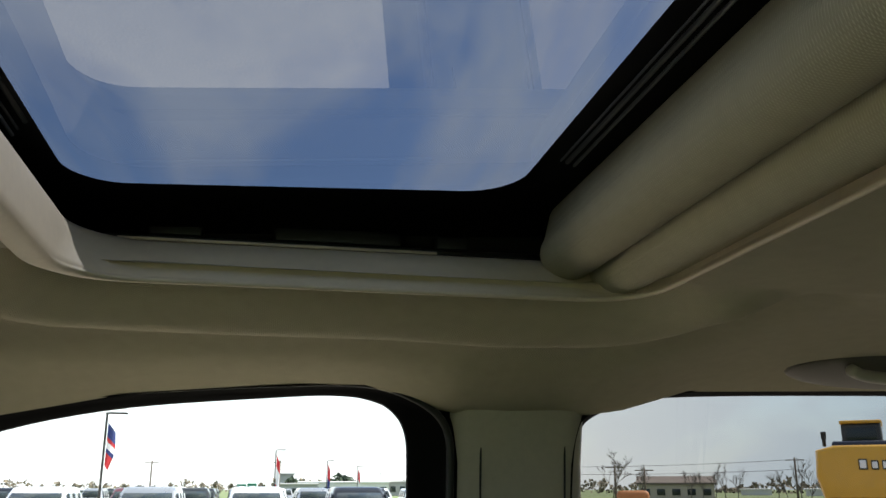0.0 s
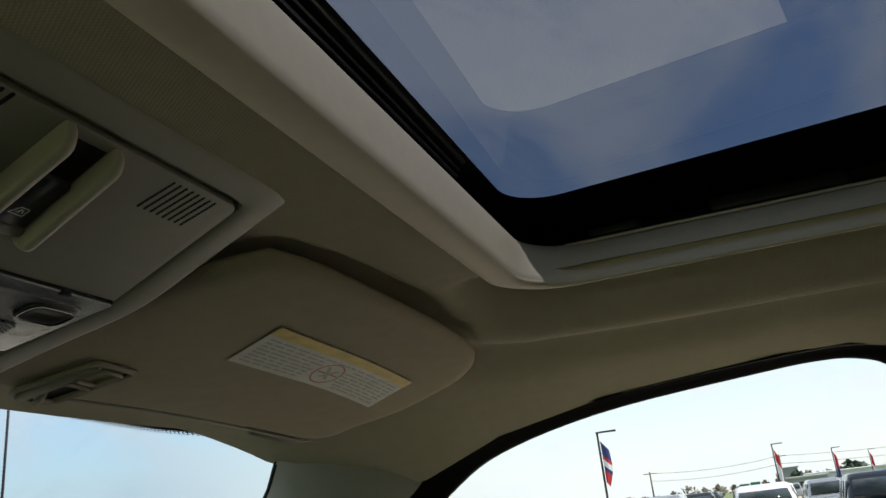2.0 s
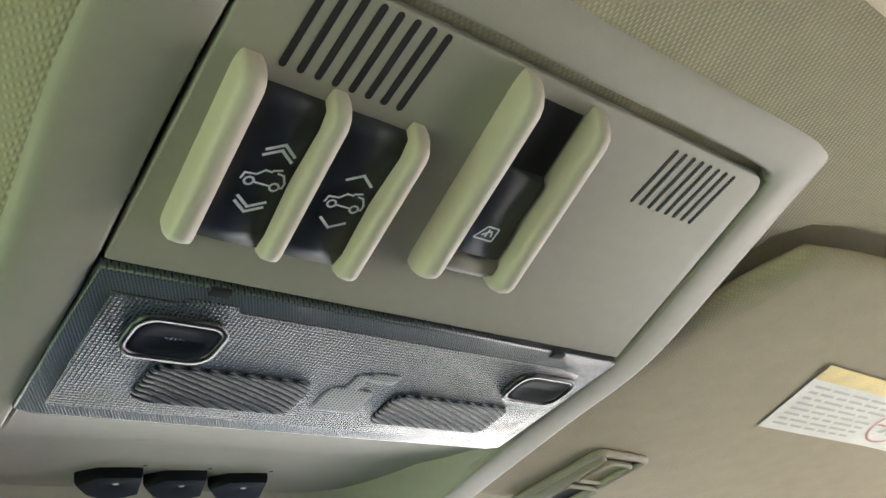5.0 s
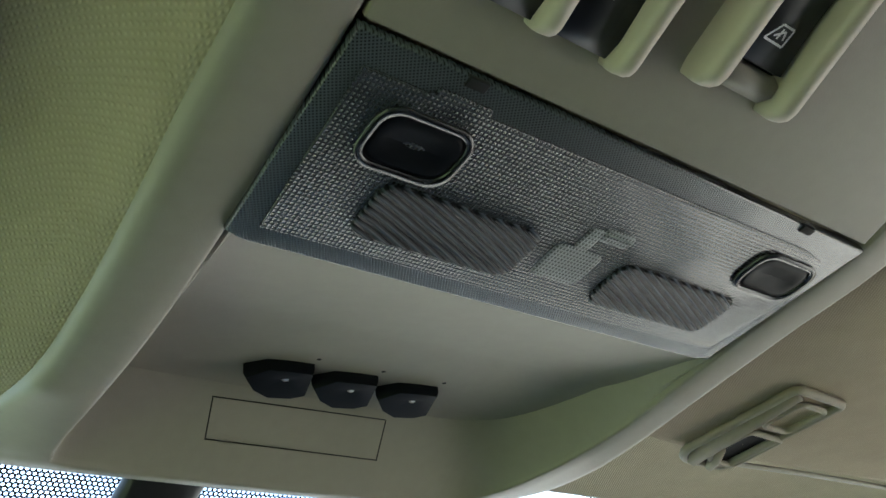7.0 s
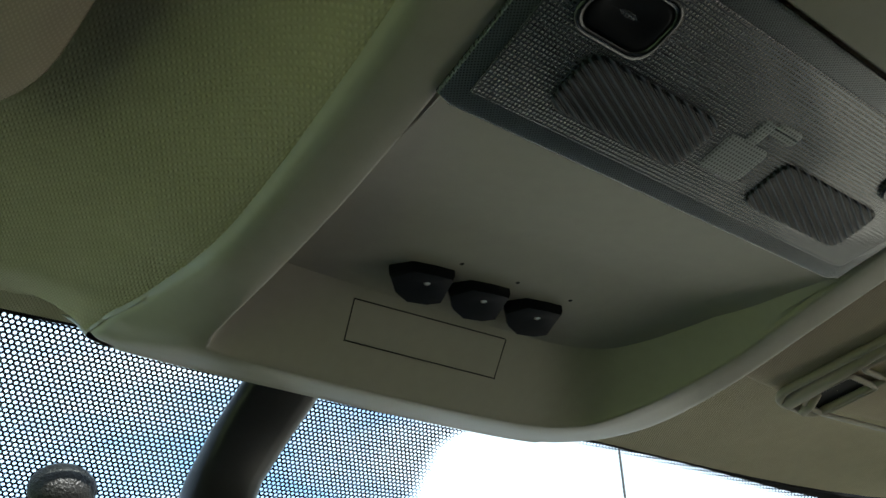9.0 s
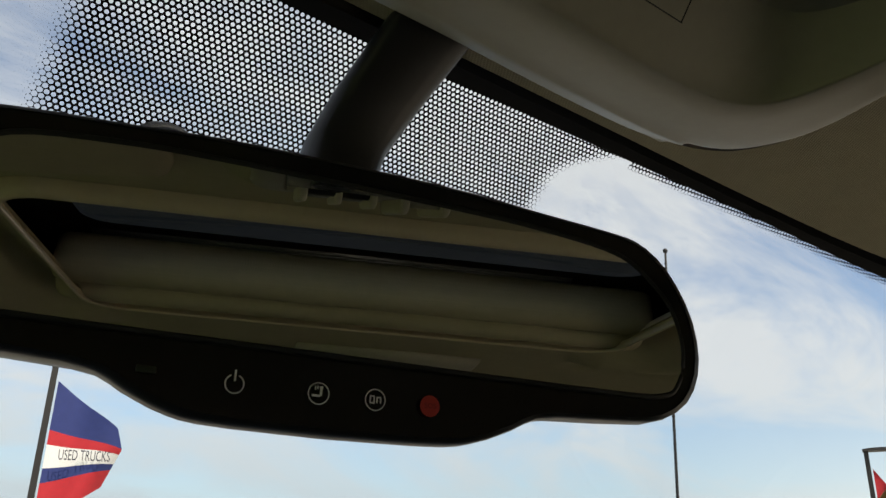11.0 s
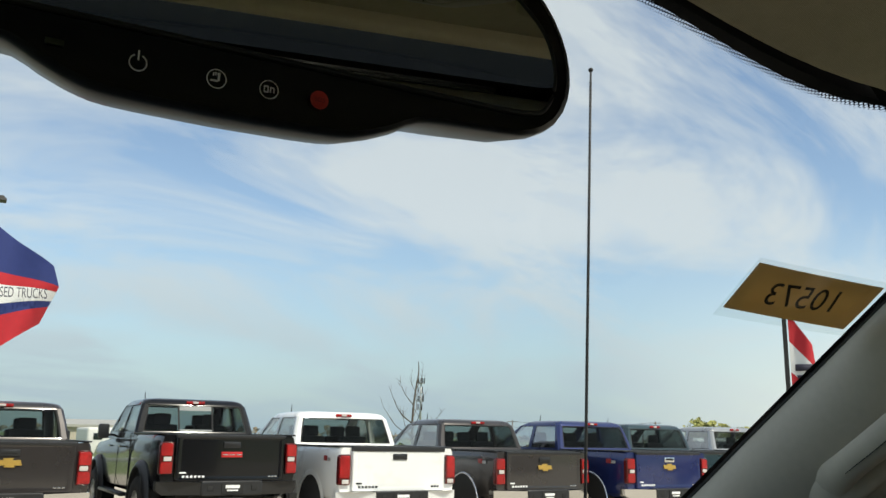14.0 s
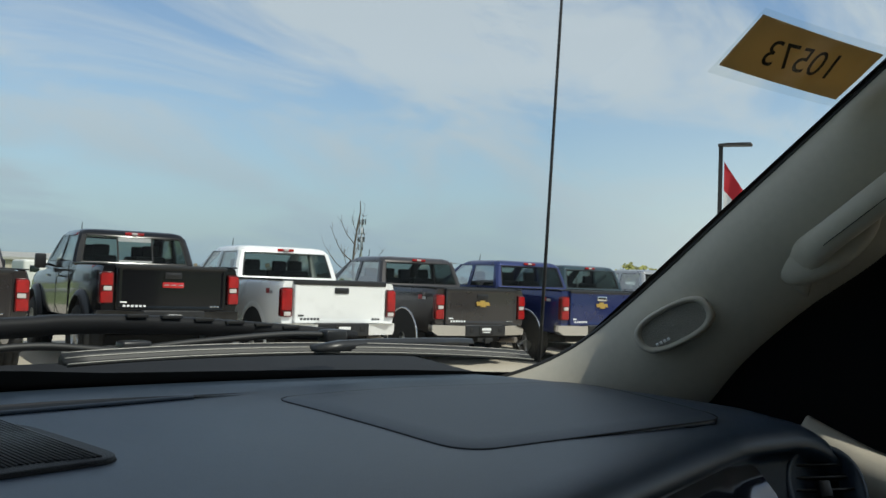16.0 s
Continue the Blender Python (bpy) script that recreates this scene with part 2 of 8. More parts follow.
def tube(bm, pts, r, n=10, cap=True):
    pts = [Vector(p) for p in pts]
    rs = r if isinstance(r, (list, tuple)) else [r] * len(pts)
    rings = []
    up = Vector((0, 0, 1))
    for i, p in enumerate(pts):
        d = (pts[min(i + 1, len(pts) - 1)] - pts[max(i - 1, 0)]).normalized()
        a = d.cross(up if abs(d.z) < 0.95 else Vector((1, 0, 0))).normalized()
        b = d.cross(a)
        rings.append([p + rs[i] * (math.cos(2 * math.pi * k / n) * a + math.sin(2 * math.pi * k / n) * b) for k in range(n)])
    loft(bm, rings, True, cap)


def prism(bm, pts, thick, m=None, bevel=0.0):
    """A flat outline (in x, y) given thickness down from z = 0, edges bevelled."""
    vs = [bm.verts.new((p[0], p[1], 0)) for p in pts]
    f = bm.faces.new(vs)
    g = bmesh.ops.extrude_face_region(bm, geom=[f])
    ev = [e for e in g["geom"] if isinstance(e, bmesh.types.BMVert)]
    bmesh.ops.translate(bm, vec=(0, 0, -thick), verts=ev)
    allv = vs + ev
    if bevel:
        fs = {q for v in allv for q in v.link_faces}
        caps = [q for q in fs if len(q.verts) == len(pts) and abs(q.normal.z) > 0.5 or len(q.verts) == len(pts) and len(pts) > 4]
        es = {e for q in caps for e in q.edges}
        r = bmesh.ops.bevel(bm, geom=list(es), offset=bevel, segments=3, affect="EDGES", profile=0.5)
        allv = list({v for q in r["faces"] for v in q.verts} | {v for v in allv if v.is_valid})
    bmesh.ops.recalc_face_normals(bm, faces=list({q for v in allv for q in v.link_faces}))
    if m is not None:
        bmesh.ops.transform(bm, matrix=m, verts=allv)
    return allv


def rrect(x0, y0, x1, y1, r, n=6):
    """Rounded rectangle outline, counter-clockwise."""
    rs = r if isinstance(r, (list, tuple)) else [r] * 4
    out = []
    for (cx, cy, a0), q in zip(((x1, y1, 0), (x0, y1, 90), (x0, y0, 180), (x1, y0, 270)), rs):
        ox, oy = cx - q if cx == x1 else cx + q, cy - q if cy == y1 else cy + q
        for k in range(n + 1):
            a = radians(a0 + 90 * k / n)
            out.append((ox + q * math.cos(a), oy + q * math.sin(a)))
    return out


def lerp_table(tab, x):
    return float(np.interp(x, [a for a, _ in tab], [b for _, b in tab]))


def spline(pts, n):
    """A smooth curve through a few points."""
    P = np.array(pts, float)
    k = len(P)
    T = np.zeros_like(P)
    T[1:-1] = (P[2:] - P[:-2]) / 2
    T[0], T[-1] = P[1] - P[0], P[-1] - P[-2]
    out = []
    for s in np.linspace(0, k - 1, n):
        i = min(int(s), k - 2)
        u = s - i
        h = (2 * u**3 - 3 * u**2 + 1, u**3 - 2 * u**2 + u, -2 * u**3 + 3 * u**2, u**3 - u**2)
        out.append(tuple(h[0] * P[i] + h[1] * T[i] + h[2] * P[i + 1] + h[3] * T[i + 1]))
    return out


def words(txt, size, material, parent, m, name="lettering", label="", extrude=0.0, align="CENTER"):
    """Built-in font turned into a flat mesh, lying in the x-y plane of m."""
    cu = bpy.data.curves.new(name, "FONT")
    cu.body, cu.size, cu.align_x, cu.align_y, cu.extrude, cu.resolution_u = txt, size, align, "CENTER", extrude, 3
    tmp = bpy.data.objects.new(name, cu)
    me = bpy.data.meshes.new_from_object(tmp)
    bpy.data.objects.remove(tmp)
    bpy.data.curves.remove(cu)
    me.materials.clear()
    me.materials.append(material)
    ob = new(name, me)
    ob.parent = parent
    ob.matrix_local = m
    if label:
        ob["label"] = label
    return ob


# ================================================================ the vehicle's shell
def ws_base(x, z):
    """The windshield's lower surface and its edges along the pillars."""
    return 0.315 + (1.875 - z) * 1.15 - 0.365 * x * x


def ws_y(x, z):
    """The windshield's surface; its upper middle is pushed forward to fit the camera's views."""
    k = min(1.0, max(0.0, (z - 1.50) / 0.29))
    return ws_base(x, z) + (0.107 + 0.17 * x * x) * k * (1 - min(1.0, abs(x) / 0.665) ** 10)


def roof_c(y):
    return lerp_table([(-2.6, 1.90), (-1.2, 1.912), (-0.60, 1.914), (-0.10, 1.915), (0.10, 1.904), (0.33, 1.8980)], y)


def header_y(x):
    return 0.328 - 0.06 * x * x - 1.2 * x ** 6


EDGE = [(-2.6, 1.86), (-1.1, 1.881), (-0.80, 1.874), (-0.72, 1.851), (-0.68, 1.845), (-0.58, 1.842), (-0.51, 1.845), (-0.47, 1.861), (-0.42, 1.872),
        (-0.35, 1.872), (-0.167, 1.857), (-0.046, 1.833), (0.05, 1.795), (0.18, 1.797), (0.30, 1.845), (0.4, 1.845)]
SIDE_X = 0.685


def roof_z(x, y):
    s = min(1.0, max(0.0, (abs(x) - 0.40) / (SIDE_X - 0.40)))
    c = roof_c(y)
    z = c - (c - lerp_table(EDGE, y)) * s**1.7
    w = min(1.0, max(0.0, (y - header_y(x) + 0.09) / 0.09)) ** 2      # the lining dips to the windshield header
    return z + (min(z, 1.8965 - 0.06 * x * x) - z) * w


VISOR_EDGE = [(0.150, -0.072), (0.20, -0.083), (0.30, -0.091), (0.43, -0.0975), (0.472, -0.091), (0.497, -0.075), (0.517, -0.050), (0.544, 0.0115), (0.552, 0.069), (0.558, 0.094), (0.553, 0.112),
              (0.53, 0.126), (0.465, 0.141), (0.40, 0.151), (0.313, 0.160), (0.24, 0.168), (0.17, 0.168), (0.150, 0.152), (0.143, 0.12), (0.141, 0.03), (0.143, -0.04)]


def visor_lift(x, y):
    """The lining steps up into a recess over the folded sun visor."""
    if not (0.10 < x < 0.62 and -0.13 < y < 0.21):
        return 0.0
    inside, best = False, 9.0
    for (x0, y0), (x1, y1) in zip(VISOR_EDGE, VISOR_EDGE[1:] + VISOR_EDGE[:1]):
        if (y0 > y) != (y1 > y) and x < x0 + (x1 - x0) * (y - y0) / (y1 - y0):
            inside = not inside
        k = min(1.0, max(0.0, ((x - x0) * (x1 - x0) + (y - y0) * (y1 - y0)) / ((x1 - x0) ** 2 + (y1 - y0) ** 2)))
        best = min(best, math.hypot(x - x0 - k * (x1 - x0), y - y0 - k * (y1 - y0)))
    s = min(1.0, max(0.0, ((best if inside else -best) + 0.006) / 0.010))
    return 0.013 * s * s * (3 - 2 * s)


def outline_out():
    """The lining's outer edge, counter-clockwise from the middle of the right side."""
    pts = [(SIDE_X, -0.35)]
    for y in np.linspace(-0.3, 0.07, 12):
        pts.append((SIDE_X, y))
    pts.append((0.665, 0.14))
    for x in np.linspace(0.635, -0.635, 33):
        pts.append((x, header_y(x)))
    pts.append((-0.665, 0.14))
    for y in np.linspace(0.07, -2.5, 40):
        pts.append((-SIDE_X, y))
    for x in np.linspace(-0.6, 0.6, 9):
        pts.append((x, -2.5))
    for y in np.linspace(-2.5, -0.4, 36):
        pts.append((SIDE_X, y))
    return pts


def match_ring(outer, inner):
    """For each outer point the inner outline's point in the same direction from the opening's centre."""
    cx, cy = 0.0, -0.39
    ia = np.unwrap([math.atan2(p[1] - cy, p[0] - cx) for p in inner])
    order = np.argsort(np.mod(ia, 2 * math.pi))
    A = np.mod(ia, 2 * math.pi)[order]
    P = np.array(inner)[order]
    res = []
    for p in outer:
        a = math.atan2(p[1] - cy, p[0] - cx) % (2 * math.pi)
        res.append((float(np.interp(a, A, P[:, 0], period=2 * math.pi)), float(np.interp(a, A, P[:, 1], period=2 * math.pi))))
    return res


# dense outer samples so that the opening's round corners come out round
oo = outline_out()
outer = []
for i, p in enumerate(oo):
    q = oo[(i + 1) % len(oo)]
    for k in range(3):
        outer.append((p[0] + (q[0] - p[0]) * k / 3, p[1] + (q[1] - p[1]) * k / 3))
hole = match_ring(outer, rrect(-0.362, -0.605, 0.362, -0.157, 0.055, 10))
bm = bmesh.new()
rings = []
for k in range(64):
    f = (k / 63) ** 1.2
    ring = []
    for a, b in zip(hole, outer):
        x, y = a[0] + (b[0] - a[0]) * f, a[1] + (b[1] - a[1]) * f
        d = math.hypot(x - a[0], y - a[1])
        side = min(1.0, max(0.0, (abs(x) - 0.33) / 0.04))
        ring.append((x, y, roof_z(x, y) + visor_lift(x, y) + 0.004 * (1 - min(1, f * 9)) + side * (0.025 * math.exp(-((d - 0.040) / 0.024) ** 2) - 0.017 * math.exp(-((d - 0.125) / 0.036) ** 2) + 0.013 * math.exp(-((d - 0.205) / 0.035) ** 2))))
    rings.append(ring)
loft(bm, rings, True)
headliner = part("ceiling", bm, LINING)
tagged(headliner, "tan knitted cloth headliner with a large roof opening", "headliner", kind="structure")

# sheet metal roof over the lining, with the same opening
PAINT_DARK = mat("dark car paint", (0.02, 0.021, 0.024), 0.3, 0.2, 0.05, 6, coat=0.8)
bm = bmesh.new()
hole2 = match_ring(outer, rrect(-0.50, -0.71, 0.50, -0.09, 0.09, 10))
rings = []
for k in range(7):
    f = k / 6
    rings.append([(a[0] + (b[0] * 1.06 - a[0]) * f, a[1] + (b[1] - a[1]) * f, 2.035 - 0.030 * (1 - f) ** 4 - 0.06 * (max(0, abs(a[0] + (b[0] - a[0]) * f) - 0.4) / 0.3) ** 2 - (0.09 * max(0, a[1] + (b[1] - a[1]) * f) / 0.3)) for a, b in zip(hole2, outer)])
rings.append([(b[0] * 1.09, b[1] * 1.0 + (0.012 if b[1] > 0.1 else 0), roof_z(b[0], b[1]) + 0.004) for b in outer])
loft(bm, rings, True)
roof_skin = part("roof_panel", bm, PAINT_DARK)
tagged(roof_skin, "dark painted sheet metal roof of the parked car", "car roof", kind="structure")


# ---------------------------------------------------------------- sunroof
def ring_at(hx, yf, yr, z, r, n=10):
    return [(p[0], p[1], z) for p in rrect(-hx, yr, hx, yf, r, n)]


# grey base colour paints in the black rails' faint sheen
RAILM = mat("rail with painted sheen", (0.055, 0.055, 0.050), 0.32, 0, 0.4, 40)
sunroof = thing("sunroof", "tinted glass sunroof with cream surround and black frame", "sunroof")
bm = bmesh.new()
loft(bm, [ring_at(h, f, r, z, q) for h, f, r, z, q in (
    (0.3680, -0.1540, -0.611, 1.9215, 0.061), (0.3645, -0.1543, -0.609, 1.911, 0.058), (0.3615, -0.1560, -0.606, 1.9057, 0.055), (0.3592, -0.1620, -0.603, 1.9040, 0.052),
    (0.3574, -0.1690, -0.601, 1.9045, 0.05), (0.3570, -0.1722, -0.601, 1.9060, 0.05), (0.3578, -0.1738, -0.602, 1.9080, 0.05), (0.3602, -0.1742, -0.604, 1.9085, 0.05), (0.3606, -0.1750, -0.606, 1.9098, 0.05), (0.3640, -0.1752, -0.610, 1.914, 0.05),
    (0.3715, -0.1747, -0.617, 1.9225, 0.05),
    (0.3800, -0.1738, -0.624, 1.932, 0.052), (0.3900, -0.1726, -0.632, 1.942, 0.054), (0.3960, -0.1712, -0.636, 1.9455, 0.055), (0.4030, -0.168, -0.640, 1.9470, 0.057))], True)
part("surround", bm, CREAM, sunroof, "smooth cream surround")
bm = bmesh.new()
loft(bm, [ring_at(h, f, r, z, q) for h, f, r, z, q in (
    (0.401, -0.169, -0.640, 1.9475, 0.057), (0.420, -0.155, -0.65, 1.951, 0.06), (0.436, -0.146, -0.655, 1.953, 0.065), (0.462, -0.128, -0.66, 1.956, 0.07),
    (0.466, -0.126, -0.664, 1.975, 0.07), (0.467, -0.124, -0.666, 2.003, 0.07))], True)
part("inner_frame", bm, BLACK_SHADE, sunroof, "matt black inner frame")
# rails placed where the camera sees them between glass and surround
for yy, zz, rr in ((-0.1600, 1.966, 0.0012), (-0.1625, 1.970, 0.0008), (-0.1660, 1.9755, 0.0018)):
    bm = bmesh.new()
    tube(bm, [(-0.35, yy, zz), (0.25, yy, zz)], rr, 8)
    part("rail", bm, RAILM, sunroof)
for yy, zz, rr in ((-0.509, 1.984, 0.0008), (-0.5135, 1.983, 0.0016), (-0.5185, 1.981, 0.0012)):
    bm = bmesh.new()
    tube(bm, [(-0.35, yy, zz), (0.27, yy, zz)], rr, 8)
    part("rail", bm, RAILM, sunroof)
# slide mechanism seen dimly in the black side channel
for sx in (1, -1):
    for yy, ly in ((-0.235, 0.045), (-0.37, 0.11), (-0.47, 0.03)):
        bm = bmesh.new()
        box(bm, (sx * 0.455, yy, 1.972), (0.012, ly, 0.014), 0.003)
        part("slide_bracket", bm, BLACK, sunroof)
    bm = bmesh.new()
    tube(bm, [(sx * 0.448, -0.18, 1.962), (sx * 0.448, -0.55, 1.962)], 0.003, 8)
    part("side_rail", bm, RAILM, sunroof)


def roof_glass(x, y):
    """The pane stands slightly open, its rear edge up."""
    return 1.983 + 0.045 * (-0.16 - y) - 0.012 * (x / 0.47) ** 2


bm = bmesh.new()
rows = []
for k in range(9):
    y = -0.675 + 0.555 * k / 8
    rows.append([(x, y, roof_glass(x, y)) for x in np.linspace(-0.47, 0.47, 13)])
loft(bm, rows)
pane = part("glass_pane", bm, GLASS_ROOF, sunroof, "dark tinted glass pane")
bm = bmesh.new()
a = rrect(-0.354, -0.499, 0.354, -0.171, 0.042, 12)
b = rrect(-0.475, -0.68, 0.475, -0.115, 0.075, 12)
loft(bm, [[(p[0], p[1], roof_glass(*p) - 0.0025) for p in q] for q in (a, b)], True)
part("glass_border", bm, mat("black ceramic print", (0.003, 0.003, 0.0035), 0.55, 0, 0.1, 30, spec=0.12), sunroof, "black printed border")
# padded rear lip with two rolls
prof = [(-0.552, 1.990), (-0.538, 1.984)]
for cy, cz, rr, a0, a1 in ((-0.551, 1.948, 0.023, 35, -118), (-0.587, 1.929, 0.019, 62, -150)):
    for k in range(11):
        a = radians(a0 + (a1 - a0) * k / 10)
        prof.append((cy + rr * math.cos(a), cz + rr * math.sin(a)))
prof.append((-0.612, 1.925))
bm = bmesh.new()
rows = []
for x, s in ((-0.397, 0.72), (-0.395, 0.86), (-0.388, 0.96), (-0.375, 1), (0, 1), (0.375, 1), (0.388, 0.96), (0.395, 0.86), (0.397, 0.72)):
    rows.append([(x, -0.575 + (y + 0.575) * s, 1.960 + (z - 1.960) * s) for y, z in prof])
loft(bm, rows)
part("rear_lip", bm, LINING, sunroof, "padded tan cloth rear lip with two rolls")
# thin cream line along the right side, ending short of the rear
bm = bmesh.new()
tube(bm, [(0.3935, -0.20, 1.9462), (0.3945, -0.30, 1.9466), (0.3942, -0.445, 1.9466)], 0.0013, 6)
part("edge_line", bm, CREAM, sunroof)

# ---------------------------------------------------------------- windshield
windshield = thing("windshield", "clear curved windshield with black dotted print at its top", "windshield", kind="structure")


def ws_top(x):
    return 1.921 - 0.055 * x * x - 0.14 * x ** 4


def ws_sheet(x0, x1, z_hi, z_lo, nx, nz, off):
    """A patch of the windshield's surface, set in by off."""
    rows = []
    for i in range(nz + 1):
        row = []
        for x in np.linspace(x0, x1, nx + 1):
            hi, lo = z_hi(x), z_lo(x)
            z = hi + (lo - hi) * i / nz
            row.append((x, ws_y(x, z) - off * 0.66, z - off * 0.75))
        rows.append(row)
    return rows


bm = bmesh.new()
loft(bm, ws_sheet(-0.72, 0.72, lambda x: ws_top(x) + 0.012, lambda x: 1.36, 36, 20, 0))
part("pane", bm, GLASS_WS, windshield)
bm = bmesh.new()
loft(bm, ws_sheet(-0.70, 0.70, lambda x: ws_top(x) + 0.012, lambda x: ws_top(x) - 0.003, 40, 2, 0.004))
part("top_band", bm, BLACK_SHADE, windshield, "solid black printed band")
for sx in (1, -1):
    bm = bmesh.new()
    rows = []
    for z in np.linspace(1.85, 1.395, 24):
        xs = 0.662 - 0.03 * max(0, (z - 1.80) / 0.05) ** 2 - 0.045 * max(0, (1.43 - z) / 0.035) ** 2
        rows.append([(sx * x, ws_base(x, z) - 0.003, z - 0.003) for x in (xs - 0.007, xs + 0.05)])
    loft(bm, rows)
    part("side_band", bm, BLACK_SHADE, windshield)
bm = bmesh.new()
loft(bm, ws_sheet(-0.69, 0.69, lambda x: float(np.interp(x, (-0.1, 0.08, 0.18, 0.29, 0.47, 0.61), (1.424, 1.4196, 1.4125, 1.4103, 1.407, 1.4015))), lambda x: 1.37, 40, 2, 0.004))
part("bottom_band", bm, BLACK_SHADE, windshield)

FRIT = bpy.data.materials.new("dotted black print")
FRIT.use_nodes = True
fn, fl = FRIT.node_tree.nodes, FRIT.node_tree.links
fn.clear()


def fmath(op, a, b=None, c=None):
    n = fn.new("ShaderNodeMath")
    n.operation = op
    for i, v in enumerate((a, b, c)):
        if v is None:
            continue
        if isinstance(v, (int, float)):
            n.inputs[i].default_value = v
        else:
            fl.new(v, n.inputs[i])
    return n.outputs[0]


f_uv = fn.new("ShaderNodeUVMap")
f_sep = fn.new("ShaderNodeSeparateXYZ")
fl.new(f_uv.outputs[0], f_sep.inputs[0])
fu, fv = f_sep.outputs["X"], f_sep.outputs["Y"]      # in dot pitches; the second UV set holds the fade
f_uv2 = fn.new("ShaderNodeUVMap")
f_uv.uv_map, f_uv2.uv_map = "dots", "fade"
f_sep2 = fn.new("ShaderNodeSeparateXYZ")
fl.new(f_uv2.outputs[0], f_sep2.inputs[0])
ds = []
for o in (0.0, 0.5):
    dx = fmath("SUBTRACT", fmath("FRACT", fmath("ADD", fu, o)), 0.5)
    dy = fmath("MULTIPLY", fmath("SUBTRACT", fmath("FRACT", fmath("ADD", fv, o)), 0.5), 1.732)
    ds.append(fmath("SQRT", fmath("ADD", fmath("MULTIPLY", dx, dx), fmath("MULTIPLY", dy, dy))))
f_d = fmath("MINIMUM", ds[0], ds[1])
f_hole = fmath("LESS_THAN", f_d, fmath("ADD", 0.335, fmath("MULTIPLY", f_sep2.outputs["X"], 0.22)))
f_dif = fn.new("ShaderNodeBsdfDiffuse")
f_dif.inputs[0].default_value = (0.004, 0.004, 0.004, 1)
f_tr = fn.new("ShaderNodeBsdfTransparent")
f_mx = fn.new("ShaderNodeMixShader")
fl.new(f_hole, f_mx.inputs[0])
fl.new(f_dif.outputs[0], f_mx.inputs[1])
fl.new(f_tr.outputs[0], f_mx.inputs[2])
f_o = fn.new("ShaderNodeOutputMaterial")
fl.new(f_mx.outputs[0], f_o.inputs[0])


def frit_patch(name, rows, fade):
    bm = bmesh.new()
    loft(bm, rows)
    l1, l2 = bm.loops.layers.uv.new("dots"), bm.loops.layers.uv.new("fade")
    for f in bm.faces:
        for lp in f.loops:
            x, y, z = lp.vert.co
            s = (1.88 - z) * 1.524
            lp[l1].uv = (x / 0.0032, s / (0.0032 * 1.732))
            lp[l2].uv = (fade(x, z), 0)
    return part(name, bm, FRIT, windshield, "black dotted print", smooth=False)


def fade_main(x, z):
    e = max((abs(x + 0.0065) - 0.140 - 0.024 * max(0, (z - 1.892) / 0.0165) ** 2) / 0.0143, (1.7907 - z) / 0.0167)
    return min(1.0, max(0.0, e))


frit_patch("dot_panel", ws_sheet(-0.205, 0.195, lambda x: ws_top(x) - 0.002, lambda x: 1.806, 100, 44, 0.003), fade_main)
for x0, x1 in ((0.195, 0.655), (-0.655, -0.205)):
    frit_patch("dot_strip", ws_sheet(x0, x1, lambda x: ws_top(x) - 0.002, lambda x: ws_top(x) - 0.0085, 40, 6, 0.003),
               lambda x, z: min(1.0, max(0.0, (ws_top(x) - 0.0066 - z) / 0.003)))

# ---------------------------------------------------------------- pillars, doors, side windows

def lower(y, z):
    """Shifts the door's front edge back below the mirror to fit the camera's view."""
    k = min(1.0, max(0.0, (1.70 - z) / 0.12)) if y > 0.1 else 0.0
    return y - 0.0074 * k, z + 0.0025 * k


FRONT_OPEN = [(-0.516, 1.30), (-0.516, 1.60), (-0.516, 1.769), (-0.514, 1.817), (-0.500, 1.843), (-0.470, 1.861), (-0.427, 1.872), (-0.353, 1.8715), (-0.167, 1.857),
              (-0.046, 1.833), (0.071, 1.783), (0.20, 1.685), (0.35, 1.535), (0.42, 1.485), (0.485, 1.43), (0.53, 1.375), (0.56, 1.33)]
FRONT_GLASS = [(-0.476, 1.30), (-0.476, 1.60), (-0.475, 1.77), (-0.471, 1.824), (-0.453, 1.850), (-0.425, 1.861), (-0.390, 1.864), (-0.33, 1.861), (-0.165, 1.846),
               (-0.042, 1.819), (0.028, 1.783), (0.13, 1.70), (0.27, 1.555), (0.31, 1.50), (0.33, 1.44), (0.33, 1.39), (0.33, 1.33)]
REAR_OPEN = [(-0.654, 1.30), (-0.655, 1.60), (-0.657, 1.753), (-0.664, 1.823), (-0.685, 1.849), (-0.740, 1.866), (-0.790, 1.874), (-0.95, 1.879), (-1.2, 1.882), (-1.5, 1.876),
             (-1.58, 1.85), (-1.60, 1.78), (-1.60, 1.30)]
REAR_GLASS = [(-0.664, 1.30), (-0.665, 1.60), (-0.668, 1.753), (-0.674, 1.820), (-0.693, 1.845), (-0.746, 1.862), (-0.793, 1.870), (-0.95, 1.8755), (-1.2, 1.8785), (-1.5, 1.872),
              (-1.56, 1.84), (-1.58, 1.78), (-1.58, 1.30)]

FRONT_OPEN, FRONT_GLASS = [lower(*p) for p in FRONT_OPEN], [lower(*p) for p in FRONT_GLASS]


def flare(z):
    """How far the side leans out below the roof rail."""
    return 0.05 * max(0.0, (1.86 - z) / 0.5)


